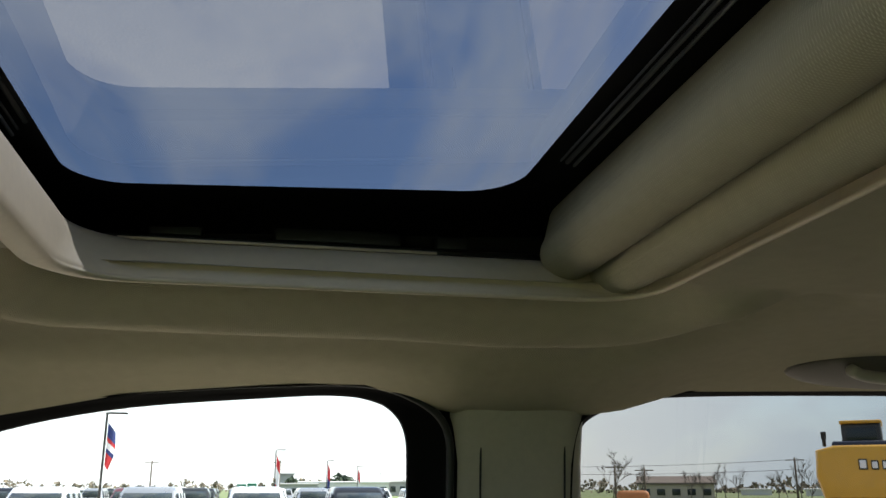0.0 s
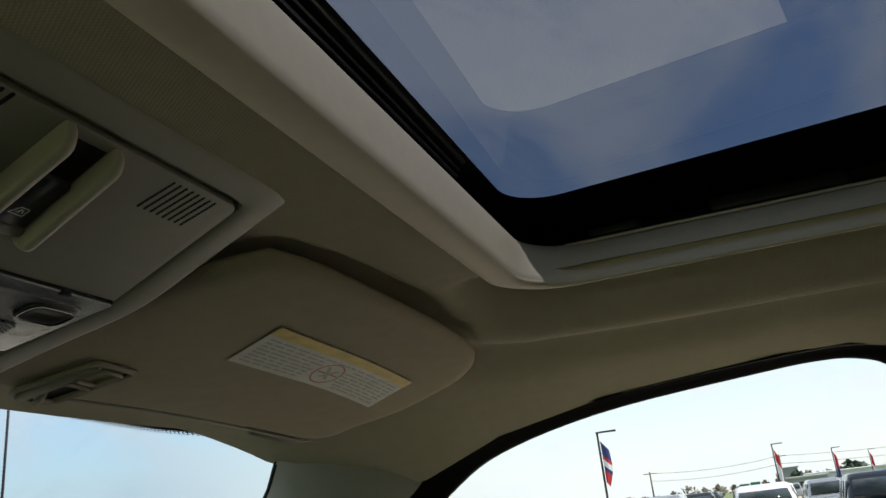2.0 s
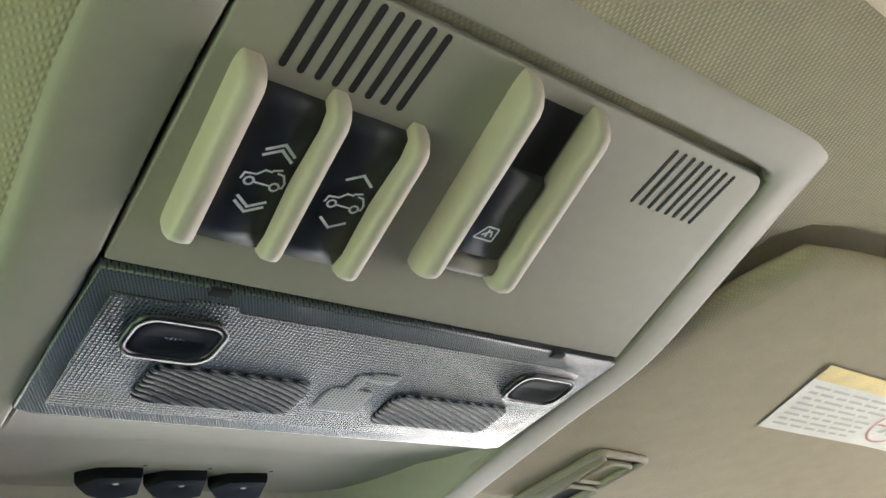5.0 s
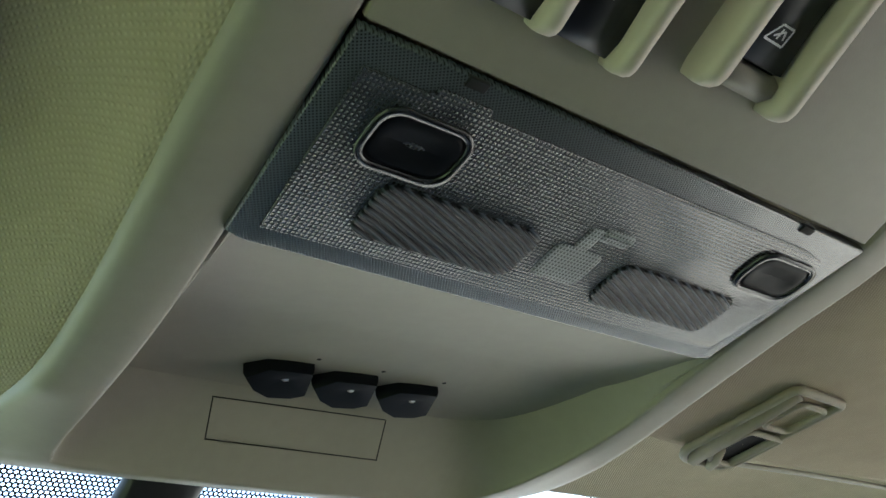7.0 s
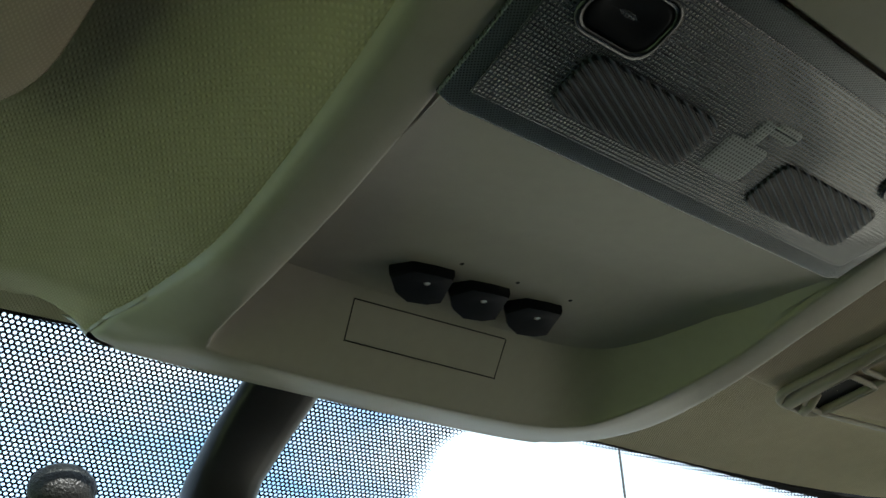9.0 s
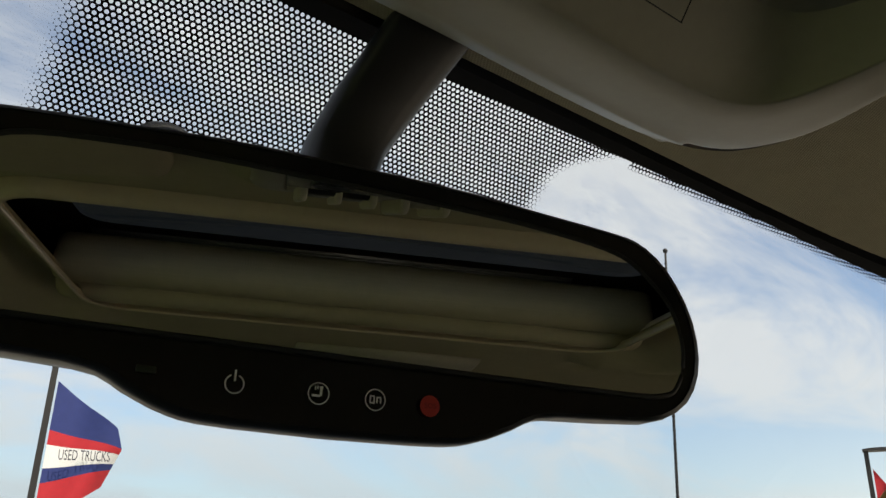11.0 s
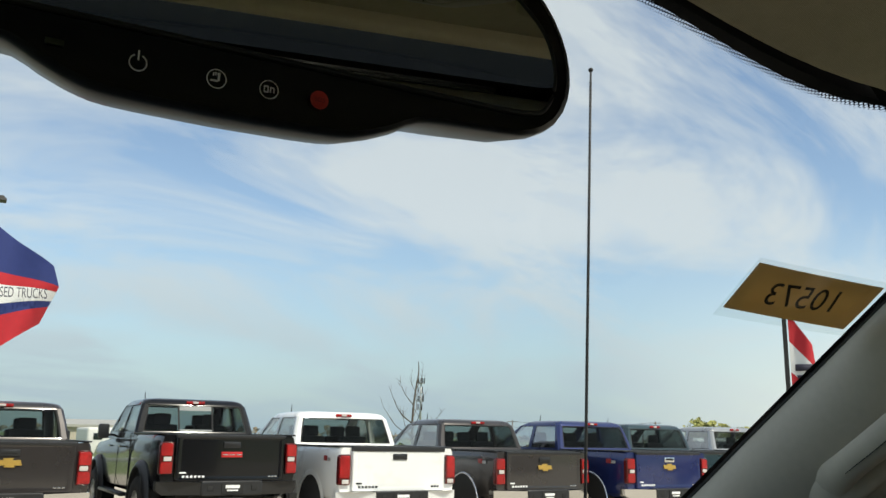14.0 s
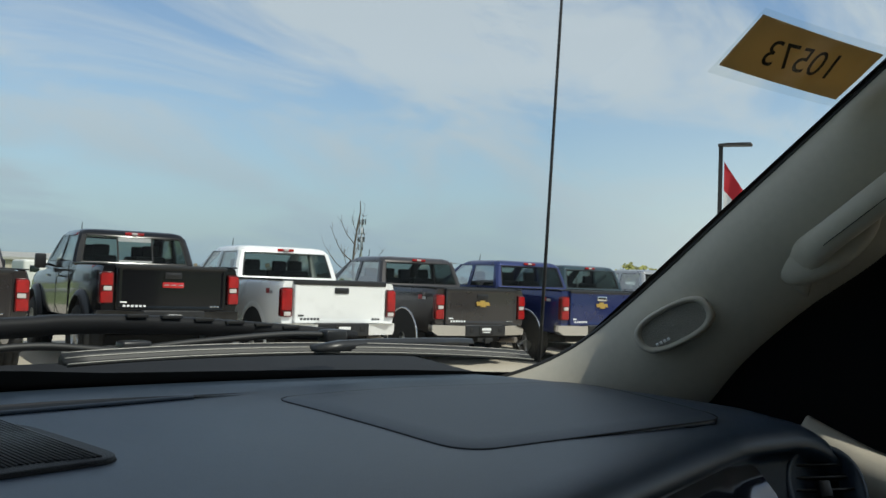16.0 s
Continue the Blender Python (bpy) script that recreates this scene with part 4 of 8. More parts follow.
WIPER_GLINT = mat("painted wiper glint", (0.34, 0.33, 0.30), 0.4, 0, 0.2, 30)
for wname, x0, x1, lab in (("wiper", 0.150, 0.640, "black wiper blade parked along the glass edge"), ("wiper", -0.62, -0.02, "black wiper blade parked in front of the driver")):
    w = thing("wiper", lab, "wiper", "windshield wipers", m=SHIFT)
    pts = []
    for k in range(25):
        x = x0 + (x1 - x0) * k / 24
        z = 1.4130 + 0.0085 * math.sin(math.pi * (k / 24)) ** 0.8 - 0.004 * (k / 24)
        pts.append((x, ws_y(x, z) + 0.020, z + 0.008))
    bm = bmesh.new()
    loft(bm, [[(x, y + 0.010, z - 0.007), (x, y + 0.010, z - 0.001), (x, y + 0.004, z + 0.0035), (x, y - 0.003, z + 0.0005), (x, y - 0.003, z - 0.001), (x, y - 0.007, z - 0.003), (x, y - 0.008, z - 0.007)] for x, y, z in pts], True, True)
    part("blade", bm, SEAL, w)
    bm = bmesh.new()
    loft(bm, [[(x, y - 0.008, z - 0.0045), (x, y - 0.0105, z - 0.0055), (x, y - 0.011, z - 0.0075), (x, y - 0.008, z - 0.0085)] for x, y, z in pts], True, True)
    part("rubber_edge", bm, SEAL, w, "black wiper rubber")
    # thin pale lines paint the highlights along the black blade's edges
    for dz, dy in ((0.0035, 0.004), (-0.0005, -0.0035), (-0.0052, -0.0108)):
        bm = bmesh.new()
        tube(bm, [(x, y + dy, z + dz) for x, y, z in pts], 0.0006, 6)
        part("glint_line", bm, WIPER_GLINT, w, "thin grey line painted as a glint")
    mid = pts[13]
    bm = bmesh.new()
    loft(bm, [[(mid[0] + dx, mid[1] + 0.006 + dy, mid[2] + 0.001 + 0.7 * h), (mid[0] + dx, mid[1] - 0.006 + dy, mid[2] + 0.001 + 0.7 * h), (mid[0] + dx, mid[1] - 0.010 + dy, mid[2] - 0.004), (mid[0] + dx, mid[1] + 0.012 + dy, mid[2] - 0.004)]
              for dx, dy, h in ((-0.035, 0, 0.001), (0.0, 0, 0.0075), (0.06, 0.002, 0.008), (0.14, 0.006, 0.006), (0.22, 0.014, 0.002))], True, True)
    part("arm", bm, BLACK, w)

antenna = thing("antenna", "thin black whip antenna on the front fender", "antenna")
ax, ay = 0.8765, 0.863
bm = bmesh.new()
tube(bm, [(ax - 0.012, ay + 0.010, 1.245), (ax - 0.012, ay + 0.010, 1.305), (ax - 0.012, ay + 0.010, 1.33)], [0.018, 0.014, 0.006], 14)
part("base", bm, BLACK, antenna)
bm = bmesh.new()
tube(bm, [(ax - 0.012, ay + 0.010, 1.315), (ax - 0.004, ay + 0.005, 1.605), (ax + 0.005, ay, 1.905), (ax + 0.013, ay - 0.005, 2.185)], [0.0028, 0.0024, 0.0021, 0.0018], 8)
part("mast", bm, SEAL, antenna)
bm = bmesh.new()
bmesh.ops.create_uvsphere(bm, u_segments=10, v_segments=6, radius=0.0042, matrix=Matrix.Translation((ax + 0.013, ay - 0.005, 2.187)))
part("tip", bm, SEAL, antenna)
bm = bmesh.new()
for k in range(118):
    z = 1.345 + 0.007 * k
    a = k * 0.9
    box(bm, (ax - 0.012 + 0.0285 * (z - 1.315), ay + 0.010 - 0.017 * (z - 1.315), z), (0.0044 - 0.0008 * (z - 1.3), 0.0044 - 0.0008 * (z - 1.3), 0.0016), 0, None)
part("coil", bm, SEAL, antenna, "spiral wrap")

# ---------------------------------------------------------------- right pillar: grab handle and small speaker
handle = thing("grab_handle", "grey moulded grab handle on the front pillar", "grab handle", m=SHIFT)
hp = spline([(0.694, 0.432, 1.516), (0.676, 0.416, 1.529), (0.656, 0.392, 1.546), (0.640, 0.35, 1.574), (0.637, 0.30, 1.612), (0.637, 0.24, 1.656), (0.640, 0.20, 1.69), (0.655, 0.18, 1.705)], 30)
bm = bmesh.new()
rows = []
for i, p in enumerate(hp):
    k = i / 29
    r = 0.0135 + 0.010 * max(0, 1 - k * 2.8) ** 1.5 + 0.007 * max(0, 1 - (1 - k) * 6)
    t = Vector((0, -0.74, 0.67))
    a, b = Vector((1, 0, 0)), Vector((0, 0.67, 0.74))
    rows.append([Vector(p) + r * (0.75 * math.cos(q) * a + 1.1 * math.sin(q) * b) for q in np.linspace(0, 2 * math.pi, 15)[:-1]])
loft(bm, rows, True, True)
part("grip", bm, PILLARP, handle)
bm = bmesh.new()
tube(bm, [Vector(p) + Vector((-0.0098, -0.004, -0.0046)) for p in hp[9:28]], 0.0004, 6)
part("grip_seam", bm, SEAL, handle)
bm = bmesh.new()
bmesh.ops.create_uvsphere(bm, u_segments=28, v_segments=16, radius=1.0, matrix=Matrix.Translation((0.673, 0.388, 1.548)) @ Matrix.Rotation(radians(-38), 4, "X") @ Matrix.Diagonal((0.015, 0.056, 0.026, 1)))
part("mount", bm, PILLARP, handle)
bm = bmesh.new()
box(bm, (0.664, 0.185, 1.70), (0.03, 0.05, 0.04), 0.012, None, 3)
part("mount", bm, PILLARP, handle)

speaker = thing("pillar_speaker", "oval grey tweeter speaker in the pillar trim", "speaker", m=SHIFT)
spc = Vector((0.645, 0.533, 1.463))
sn = Vector((-0.93, -0.34, -0.02)).normalized()
su = (Vector((0, -0.88, 0.47)) - sn * Vector((0, -0.88, 0.47)).dot(sn)).normalized()
sv = sn.cross(su)
sm = Matrix((( su.x, sv.x, sn.x, spc.x), (su.y, sv.y, sn.y, spc.y), (su.z, sv.z, sn.z, spc.z), (0, 0, 0, 1)))
so = [(math.copysign(abs(math.cos(a)) ** 0.75, math.cos(a)) * 0.043, math.copysign(abs(math.sin(a)) ** 0.8, math.sin(a)) * 0.0215) for a in np.linspace(0, 2 * math.pi, 41)[:-1]]
bm = bmesh.new()
loft(bm, [[sm @ Vector((p[0] * f, p[1] * g, h)) for p in so] for f, g, h in ((1.02, 1.04, -0.02), (1.0, 1.0, 0.004), (0.97, 0.95, 0.009), (0.90, 0.86, 0.010), (0.84, 0.76, 0.006), (0.82, 0.73, 0.002))], True)
part("bezel", bm, PILLARP, speaker)
bm = bmesh.new()
rings = [[sm @ Vector((p[0] * f, p[1] * f * 0.9, 0.003 + 0.002 * (1 - f))) for p in so] for f in (0.83, 0.6, 0.3, 0.02)]
loft(bm, rings, True)
part("grille", bm, mat("grey speaker mesh", (0.24, 0.225, 0.195), 0.7, 0, 0.35, 1100, 0.9, 800), speaker, "fine grey mesh")
bm = bmesh.new()
for k in range(4):
    box(bm, (-0.024 + 0.0042 * k, -0.0105, 0.0046), (0.0030, 0.0032, 0.0006), 0, sm)
part("badge", bm, WHITEMARK, speaker, "small pale badge")

# ---------------------------------------------------------------- cardboard stock card behind the windshield
CARD = mat("brown cardboard", (0.42, 0.30, 0.15), 0.85, 0, 0.10, 25, 0.2, 500)
cn_, cl_ = CARD.node_tree.nodes, CARD.node_tree.links
c_tr = cn_.new("ShaderNodeBsdfTranslucent")      # daylight soaks through the thin board
c_tr.inputs[0].default_value = (0.78, 0.56, 0.28, 1)
c_mx = cn_.new("ShaderNodeMixShader")
c_mx.inputs[0].default_value = 0.62
cl_.new(cn_["Principled BSDF"].outputs[0], c_mx.inputs[1])
cl_.new(c_tr.outputs[0], c_mx.inputs[2])
cl_.new(c_mx.outputs[0], cn_["Material Output"].inputs[0])
card = thing("cardboard_sign", "brown cardboard card with handwritten digits taped to the windshield", "sign", m=SHIFT)


# set on the lower surface, clear of the pane, to fit the camera's view
def on_ws_base(x, z, off):
    return Vector((x, ws_base(x, z) - off * 0.66, z - off * 0.75))


bm = bmesh.new()
rows = []
for k in range(9):
    u = k / 8
    top = (0.506 + 0.142 * u, 1.7315 - 0.010 * u)
    bot = (0.509 + 0.139 * u, 1.6965 - 0.0105 * u)
    rows.append([on_ws_base(*top, 0.006), on_ws_base(top[0] * 0.5 + bot[0] * 0.5, top[1] * 0.5 + bot[1] * 0.5, 0.0065), on_ws_base(*bot, 0.006), on_ws_base(*bot, 0.0045), on_ws_base(*top, 0.0045)])
loft(bm, rows, True, True)
part("card", bm, CARD, card)
TAPE = glass("clear tape", (0.90, 0.91, 0.89), 0.4)
bm = bmesh.new()
rows = []
for k in range(9):
    u = k / 8
    rows.append([on_ws_base(0.498 + 0.158 * u, 1.7365 - 0.010 * u, 0.0078), on_ws_base(0.501 + 0.155 * u, 1.6915 - 0.0105 * u, 0.0078)])
loft(bm, rows)
part("tape", bm, TAPE, card, "clear adhesive tape")
c0, cx_, cz_ = on_ws_base(0.578, 1.7085, 0.0075), on_ws_base(0.588, 1.7078, 0.0075) - on_ws_base(0.568, 1.7092, 0.0075), on_ws_base(0.578, 1.7185, 0.0075) - on_ws_base(0.578, 1.6985, 0.0075)
cx_.normalize()
cn = cx_.cross(cz_).normalized()
cz_ = cn.cross(cx_)
cm = Matrix(((-cx_.x, cz_.x, -cn.x, c0.x), (-cx_.y, cz_.y, -cn.y, c0.y), (-cx_.z, cz_.z, -cn.z, c0.z), (0, 0, 0, 1)))
words("10573", 0.036, SEAL, card, cm @ Matrix.Shear("XZ", 4, (0, 0)) @ pose(0, 0, 0.0006, 0, 0, -3), "digits", "black marker digits seen from behind")


# ---------------------------------------------------------------- overhead console
def tilt(deg):
    a = radians(deg)
    c, s = math.cos(a), math.sin(a)
    return Matrix(((1, 0, 0, 0), (0, c, s, 0), (0, -s, c, 1.88), (0, 0, 0, 1)))


REAR, LAMP = tilt(17.5), tilt(11)        # the two faces share the line y = 0, z = 1.88; local z points up
console = thing("overhead_console", "tan overhead console with sunroof switches and map lamps", "overhead console")


def cpart(name, bm, m, material, parent=None, label="", sharp=None):
    bmesh.ops.transform(bm, matrix=m, verts=bm.verts[:])
    return part(name, bm, material, parent or console, label, sharp=sharp)


def down(pts, w):
    return [(p[0], p[1], w) for p in pts]


# outer rim: one flat face round the switch plate, the lamp and the front tray
def face_z(y):
    if y > 0.07:
        return 1.8664 - 0.131 * (y - 0.07)
    return 1.88 - 0.1944 * y if y > 0 else 1.88 - 0.3153 * y


RIM_IN = [(-0.0092, -0.0945), (-0.0592, -0.0945), (-0.0986, -0.0940), (-0.1058, -0.0910), (-0.1074, -0.0850), (-0.1073, -0.0500), (-0.1055, 0.0000), (-0.1035, 0.0400), (-0.1018, 0.0753), (-0.1001, 0.1233), (-0.1011, 0.1674), (-0.1030, 0.2013), (-0.1025, 0.2162), (-0.0944, 0.2225), (-0.0417, 0.2248), (0.0109, 0.2260), (0.0634, 0.2248), (0.0882, 0.2196), (0.1037, 0.2070), (0.1141, 0.1763), (0.1169, 0.1342), (0.1103, 0.0911), (0.1062, 0.0500), (0.1055, 0.0000), (0.0977, -0.0500), (0.0910, -0.0850), (0.0882, -0.0910), (0.0804, -0.0940), (0.0408, -0.0945), (-0.0092, -0.0945)]
RIM_OUT = [(-0.0105, -0.1150), (-0.0705, -0.1150), (-0.1165, -0.1145), (-0.1305, -0.1085), (-0.1340, -0.0980), (-0.1345, -0.0500), (-0.1300, 0.0000), (-0.1285, 0.0400), (-0.1264, 0.0753), (-0.1240, 0.1233), (-0.1248, 0.1674), (-0.1337, 0.2070), (-0.1415, 0.2312), (-0.1338, 0.2441), (-0.0510, 0.2488), (0.0127, 0.2506), (0.0762, 0.2500), (0.1074, 0.2441), (0.1290, 0.2277), (0.1407, 0.2013), (0.1412, 0.1507), (0.1346, 0.1018), (0.1300, 0.0500), (0.1290, 0.0000), (0.1215, -0.0500), (0.1130, -0.0980), (0.1095, -0.1085), (0.0955, -0.1145), (0.0495, -0.1150), (-0.0105, -0.1150)]
ri = spline([(x, y, face_z(y)) for x, y in RIM_IN], 240)
ro = []
for x, y, z in spline([(x, y, face_z(y)) for x, y in RIM_OUT], 240):
    k = 0.09 * min(1.0, max(0.0, (y - 0.17) / 0.07))      # front pushed away from the camera's place to fit its views
    ro.append((x + k * (x + 0.225), y + k * (y + 0.018), z + k * (z - 1.67)))
bm = bmesh.new()
rows, cove = [], []
for a, b in zip(ri, ro):
    a, b = Vector(a), Vector(b)
    o = (b - a)
    o.z = 0
    o.normalize()
    row = [a + Vector((0, 0, 0.014)), a + Vector((0, 0, 0.0014)), a + o * 0.0004 + Vector((0, 0, 0.0004)), a + o * 0.0016, a.lerp(b, 0.3) + Vector((0, 0, -0.0004)), a.lerp(b, 0.7) + Vector((0, 0, -0.0004)), b - o * 0.0055]
    if b.y > 0.22 and abs(b.x) < 0.12:      # the front runs on into the header
        row += [b - o * 0.002 + Vector((0, 0, 0.0002)), b + Vector((0, 0, 0.0008)), b + o * 0.004 + Vector((0, 0, 0.0028)), b + o * 0.010 + Vector((0, 0, 0.0075))]
    else:
        row += [b - o * 0.0028 + Vector((0, 0, 0.0010)), b - o * 0.0008 + Vector((0, 0, 0.0032)), b + Vector((0, 0, 0.0060)), b + o * 0.0006 + Vector((0, 0, 0.012))]
    rows.append(row)
    if b.x < -0.108 and b.y < 0.268:
        w = 0.055 * min(1.0, (b.y + 0.12) / 0.10 + 0.15) + 0.09 * min(1.0, max(0.0, (b.y - 0.08) / 0.12))
        if o.y > 0.05:
            w = min(w, (header_y(b.x) - 0.006 - b.y) / o.y)
        cove.append([b + o * w * u + Vector((0, 0, 0.002 + (roof_z(b.x + o.x * w, b.y + o.y * w) + 0.0005 - b.z) * v)) for u, v in ((-0.03, 0.06), (0.04, 0.10), (0.12, 0.26), (0.25, 0.47), (0.42, 0.68), (0.62, 0.85), (0.82, 0.96), (1.02, 1.02))])
loft(bm, rows)
part("rim", bm, TAN, console, "smooth tan rim")
bm = bmesh.new()
loft(bm, cove)
tagged(part("ceiling_cove", bm, LINING), "tan knitted lining curving down to the console", "ceiling", kind="structure")
bm = bmesh.new()
# closing wall from the rim's front edge up to the windshield header
loft(bm, [[Vector(b) + Vector((0, 0.003, 0.0026)), Vector(b) + Vector((0, 0.02, 0.0145)), Vector((b[0], header_y(b[0]) - 0.012, roof_z(b[0], 0.3) - 0.004))] for b in ro if b[1] > 0.21])
part("front_skirt", bm, TAN, console)
# switch plate; its slots are flat black shapes, shade painted in
SLOTS1 = [(-0.0900 + 0.00488 * k, -0.0945, -0.0705) for k in range(8)]
SLOTS2 = [(0.0405 + 0.0046 * k + 0.0, -0.0920, -0.0695) for k in range(8)]
plate = [(p[0] * (1.0 + 0.068 * (p[1] + 0.0955) / 0.0955) + 0.097 * p[1], p[1]) for p in rrect(-0.0975, -0.0955, 0.0975, -0.0012, (0.001, 0.001, 0.006, 0.006), 6)]
bm = bmesh.new()
prism(bm, plate, 0.004, Matrix.Translation((0, 0, 0.004)), 0.0007)
plate_ob = cpart("switch_plate", bm, REAR, TAN, None, "fine-grained tan switch plate")
for nm, slots, w in (("grille_slot_shade", SLOTS1, 0.0019), ("grille_slot_shade", SLOTS2, 0.0013)):
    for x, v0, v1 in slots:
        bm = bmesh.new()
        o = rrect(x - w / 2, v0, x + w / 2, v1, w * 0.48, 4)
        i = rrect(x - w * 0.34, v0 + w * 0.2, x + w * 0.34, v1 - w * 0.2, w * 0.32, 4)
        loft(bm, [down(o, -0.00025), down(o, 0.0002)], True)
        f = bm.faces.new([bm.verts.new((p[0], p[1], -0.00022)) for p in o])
        cpart(nm, bm, REAR, BLACK_SHADE, plate_ob)

# switches between raised fins
def fin(u0, v0, u1, v1, w, h, name="fin"):
    """A raised rib that swells in the middle, from (u0, v0) to (u1, v1)."""
    bm = bmesh.new()
    rows = []
    for s in (0, 0.01, 0.03, 0.06, 0.1, 0.2, 0.35, 0.5, 0.65, 0.8, 0.9, 0.94, 0.97, 0.99, 1.0):
        e = min(1.0, min(s, 1 - s) / 0.10)
        hh = h * (1 - (1 - e) ** 2) ** 0.5 * (0.92 + 0.08 * s)
        ww = w * (0.62 + 0.38 * (1 - (1 - e) ** 2) ** 0.5)
        u, v = u0 + (u1 - u0) * s, v0 + (v1 - v0) * s
        rows.append([(u - ww, v, 0.002), (u - ww, v, -hh * 0.72), (u - ww * 0.72, v, -hh * 0.94), (u, v, -hh), (u + ww * 0.72, v, -hh * 0.94), (u + ww, v, -hh * 0.72), (u + ww, v, 0.002)])
    loft(bm, rows)
    return cpart(name, bm, REAR, TAN_LIGHT, console, "pale tan raised fin")


fin(-0.0975, -0.0715, -0.0930, -0.0165, 0.0036, 0.0105)
fin(-0.0727, -0.0700, -0.0672, -0.0165, 0.0028, 0.0098)
fin(-0.0475, -0.0690, -0.0420, -0.0160, 0.0028, 0.0102)
fin(-0.0280, -0.0950, -0.0178, -0.0235, 0.0034, 0.0115)
fin(0.0010, -0.0935, 0.0132, -0.0240, 0.0032, 0.0105)

for nm, u0, u1, kind in (("sunroof_switch", -0.0940, -0.0735, 2), ("sunroof_switch", -0.0695, -0.0490, 1)):
    bm = bmesh.new()
    rows = []
    for v, h in ((-0.0665, 0.002), (-0.0650, -0.0030), (-0.060, -0.0042), (-0.050, -0.0034), (-0.042, -0.0028), (-0.034, -0.0034), (-0.024, -0.0042), (-0.0185, -0.0030), (-0.0170, 0.002)):
        sh = 0.0045 * (v + 0.066) / 0.05
        rows.append([(u0 + sh, v, 0.003), (u0 + 0.0006 + sh, v, h), ((u0 + u1) / 2 + sh, v, h - 0.0004), (u1 - 0.0006 + sh, v, h), (u1 + sh, v, 0.003)])
    loft(bm, rows)
    sw = cpart(nm, bm, REAR, SWITCH, None, "dark rocker switch with white symbols")
    cu = (u0 + u1) / 2 + 0.0036
    bm = bmesh.new()

    def stroke(pts, r=0.00042, bm=bm):
        for a, b in zip(pts, pts[1:]):
            a, b = Vector((*a, 0)), Vector((*b, 0))
            d = (b - a).normalized()
            nrm = Vector((-d.y, d.x, 0)) * r
            vs = [bm.verts.new((q.x, q.y, -0.0046)) for q in (a - d * r + nrm, b + d * r + nrm, b + d * r - nrm, a - d * r - nrm)]
            bm.faces.new(vs)

    for j in range(kind):
        for sgn, base in ((-1, -0.0503), (1, -0.0336)):
            o = base + sgn * 0.0018 * j
            stroke([(cu - 0.0038, o + sgn * -0.0014), (cu, o + sgn * 0.0012), (cu + 0.0038, o + sgn * -0.0014)])
    # small car outline
    c0 = -0.0418
    stroke([(cu - 0.0058, c0 + 0.0012), (cu - 0.0056, c0 - 0.0006), (cu - 0.0026, c0 - 0.0010), (cu - 0.0010, c0 - 0.0028), (cu + 0.0008, c0 - 0.0028)], 0.0003)
    stroke([(cu + 0.0026, c0 - 0.0028), (cu + 0.0042, c0 - 0.0026), (cu + 0.0056, c0 - 0.0004), (cu + 0.0056, c0 + 0.0012), (cu + 0.0048, c0 + 0.0014)], 0.0003)
    for wx in (-0.0035, 0.0036):
        stroke([(cu + wx + 0.0012 * math.cos(a), c0 + 0.0015 + 0.0012 * math.sin(a)) for a in np.linspace(math.pi, 3 * math.pi, 11)], 0.0003)
    stroke([(cu - 0.0022, c0 + 0.0015), (cu + 0.0023, c0 + 0.0015)], 0.0003)
    stroke([(cu + 0.0010, c0 - 0.0033), (cu + 0.0030, c0 - 0.0040)], 0.0003)
    cpart("symbol", bm, REAR, WHITEMARK, sw, "white switch symbol")

# rear quarter window switch; a flat black sheet paints its pocket's shade
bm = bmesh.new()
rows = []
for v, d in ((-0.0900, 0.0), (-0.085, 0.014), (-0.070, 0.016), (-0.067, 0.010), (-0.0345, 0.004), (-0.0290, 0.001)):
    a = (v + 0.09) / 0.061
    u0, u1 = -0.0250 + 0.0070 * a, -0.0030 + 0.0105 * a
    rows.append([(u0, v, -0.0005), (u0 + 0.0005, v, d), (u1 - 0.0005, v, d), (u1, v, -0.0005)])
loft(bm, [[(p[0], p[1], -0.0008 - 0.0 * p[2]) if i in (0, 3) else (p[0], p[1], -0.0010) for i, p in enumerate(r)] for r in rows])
cpart("pocket_shade", bm, REAR, BLACK_SHADE, plate_ob)
bm = bmesh.new()
loft(bm, [[(u0, v, -0.0010), (u0 + 0.0005, v, h), ((u0 + u1) / 2, v, h - 0.0003), (u1 - 0.0005, v, h), (u1, v, -0.0010)] for v, u0, u1, h in
          ((-0.0675, -0.0215, 0.0010, -0.0010), (-0.0660, -0.0213, 0.0013, -0.0035), (-0.052, -0.0195, 0.0035, -0.0030), (-0.036, -0.0180, 0.0060, -0.0042), (-0.0350, -0.0178, 0.0062, -0.0012))])
qs = cpart("window_switch", bm, REAR, SWITCH, None, "dark window switch with a white symbol")
bm = bmesh.new()
for pts in ([(-0.0100, -0.0425), (-0.0075, -0.0475), (-0.0030, -0.0475), (-0.0026, -0.0425), (-0.0100, -0.0425)], [(-0.0078, -0.0440), (-0.0050, -0.0462), (-0.0040, -0.0440)], [(-0.0062, -0.0436), (-0.0062, -0.0466)]):
    for a, b in zip(pts, pts[1:]):
        a, b = Vector((*a, 0)), Vector((*b, 0))
        d = (b - a).normalized()
        nr = Vector((-d.y, d.x, 0)) * 0.00032
        bm.faces.new([bm.verts.new((q.x, q.y, -0.0046)) for q in (a + nr, b + nr, b - nr, a - nr)])
cpart("symbol", bm, REAR, WHITEMARK, qs)
bm = bmesh.new()
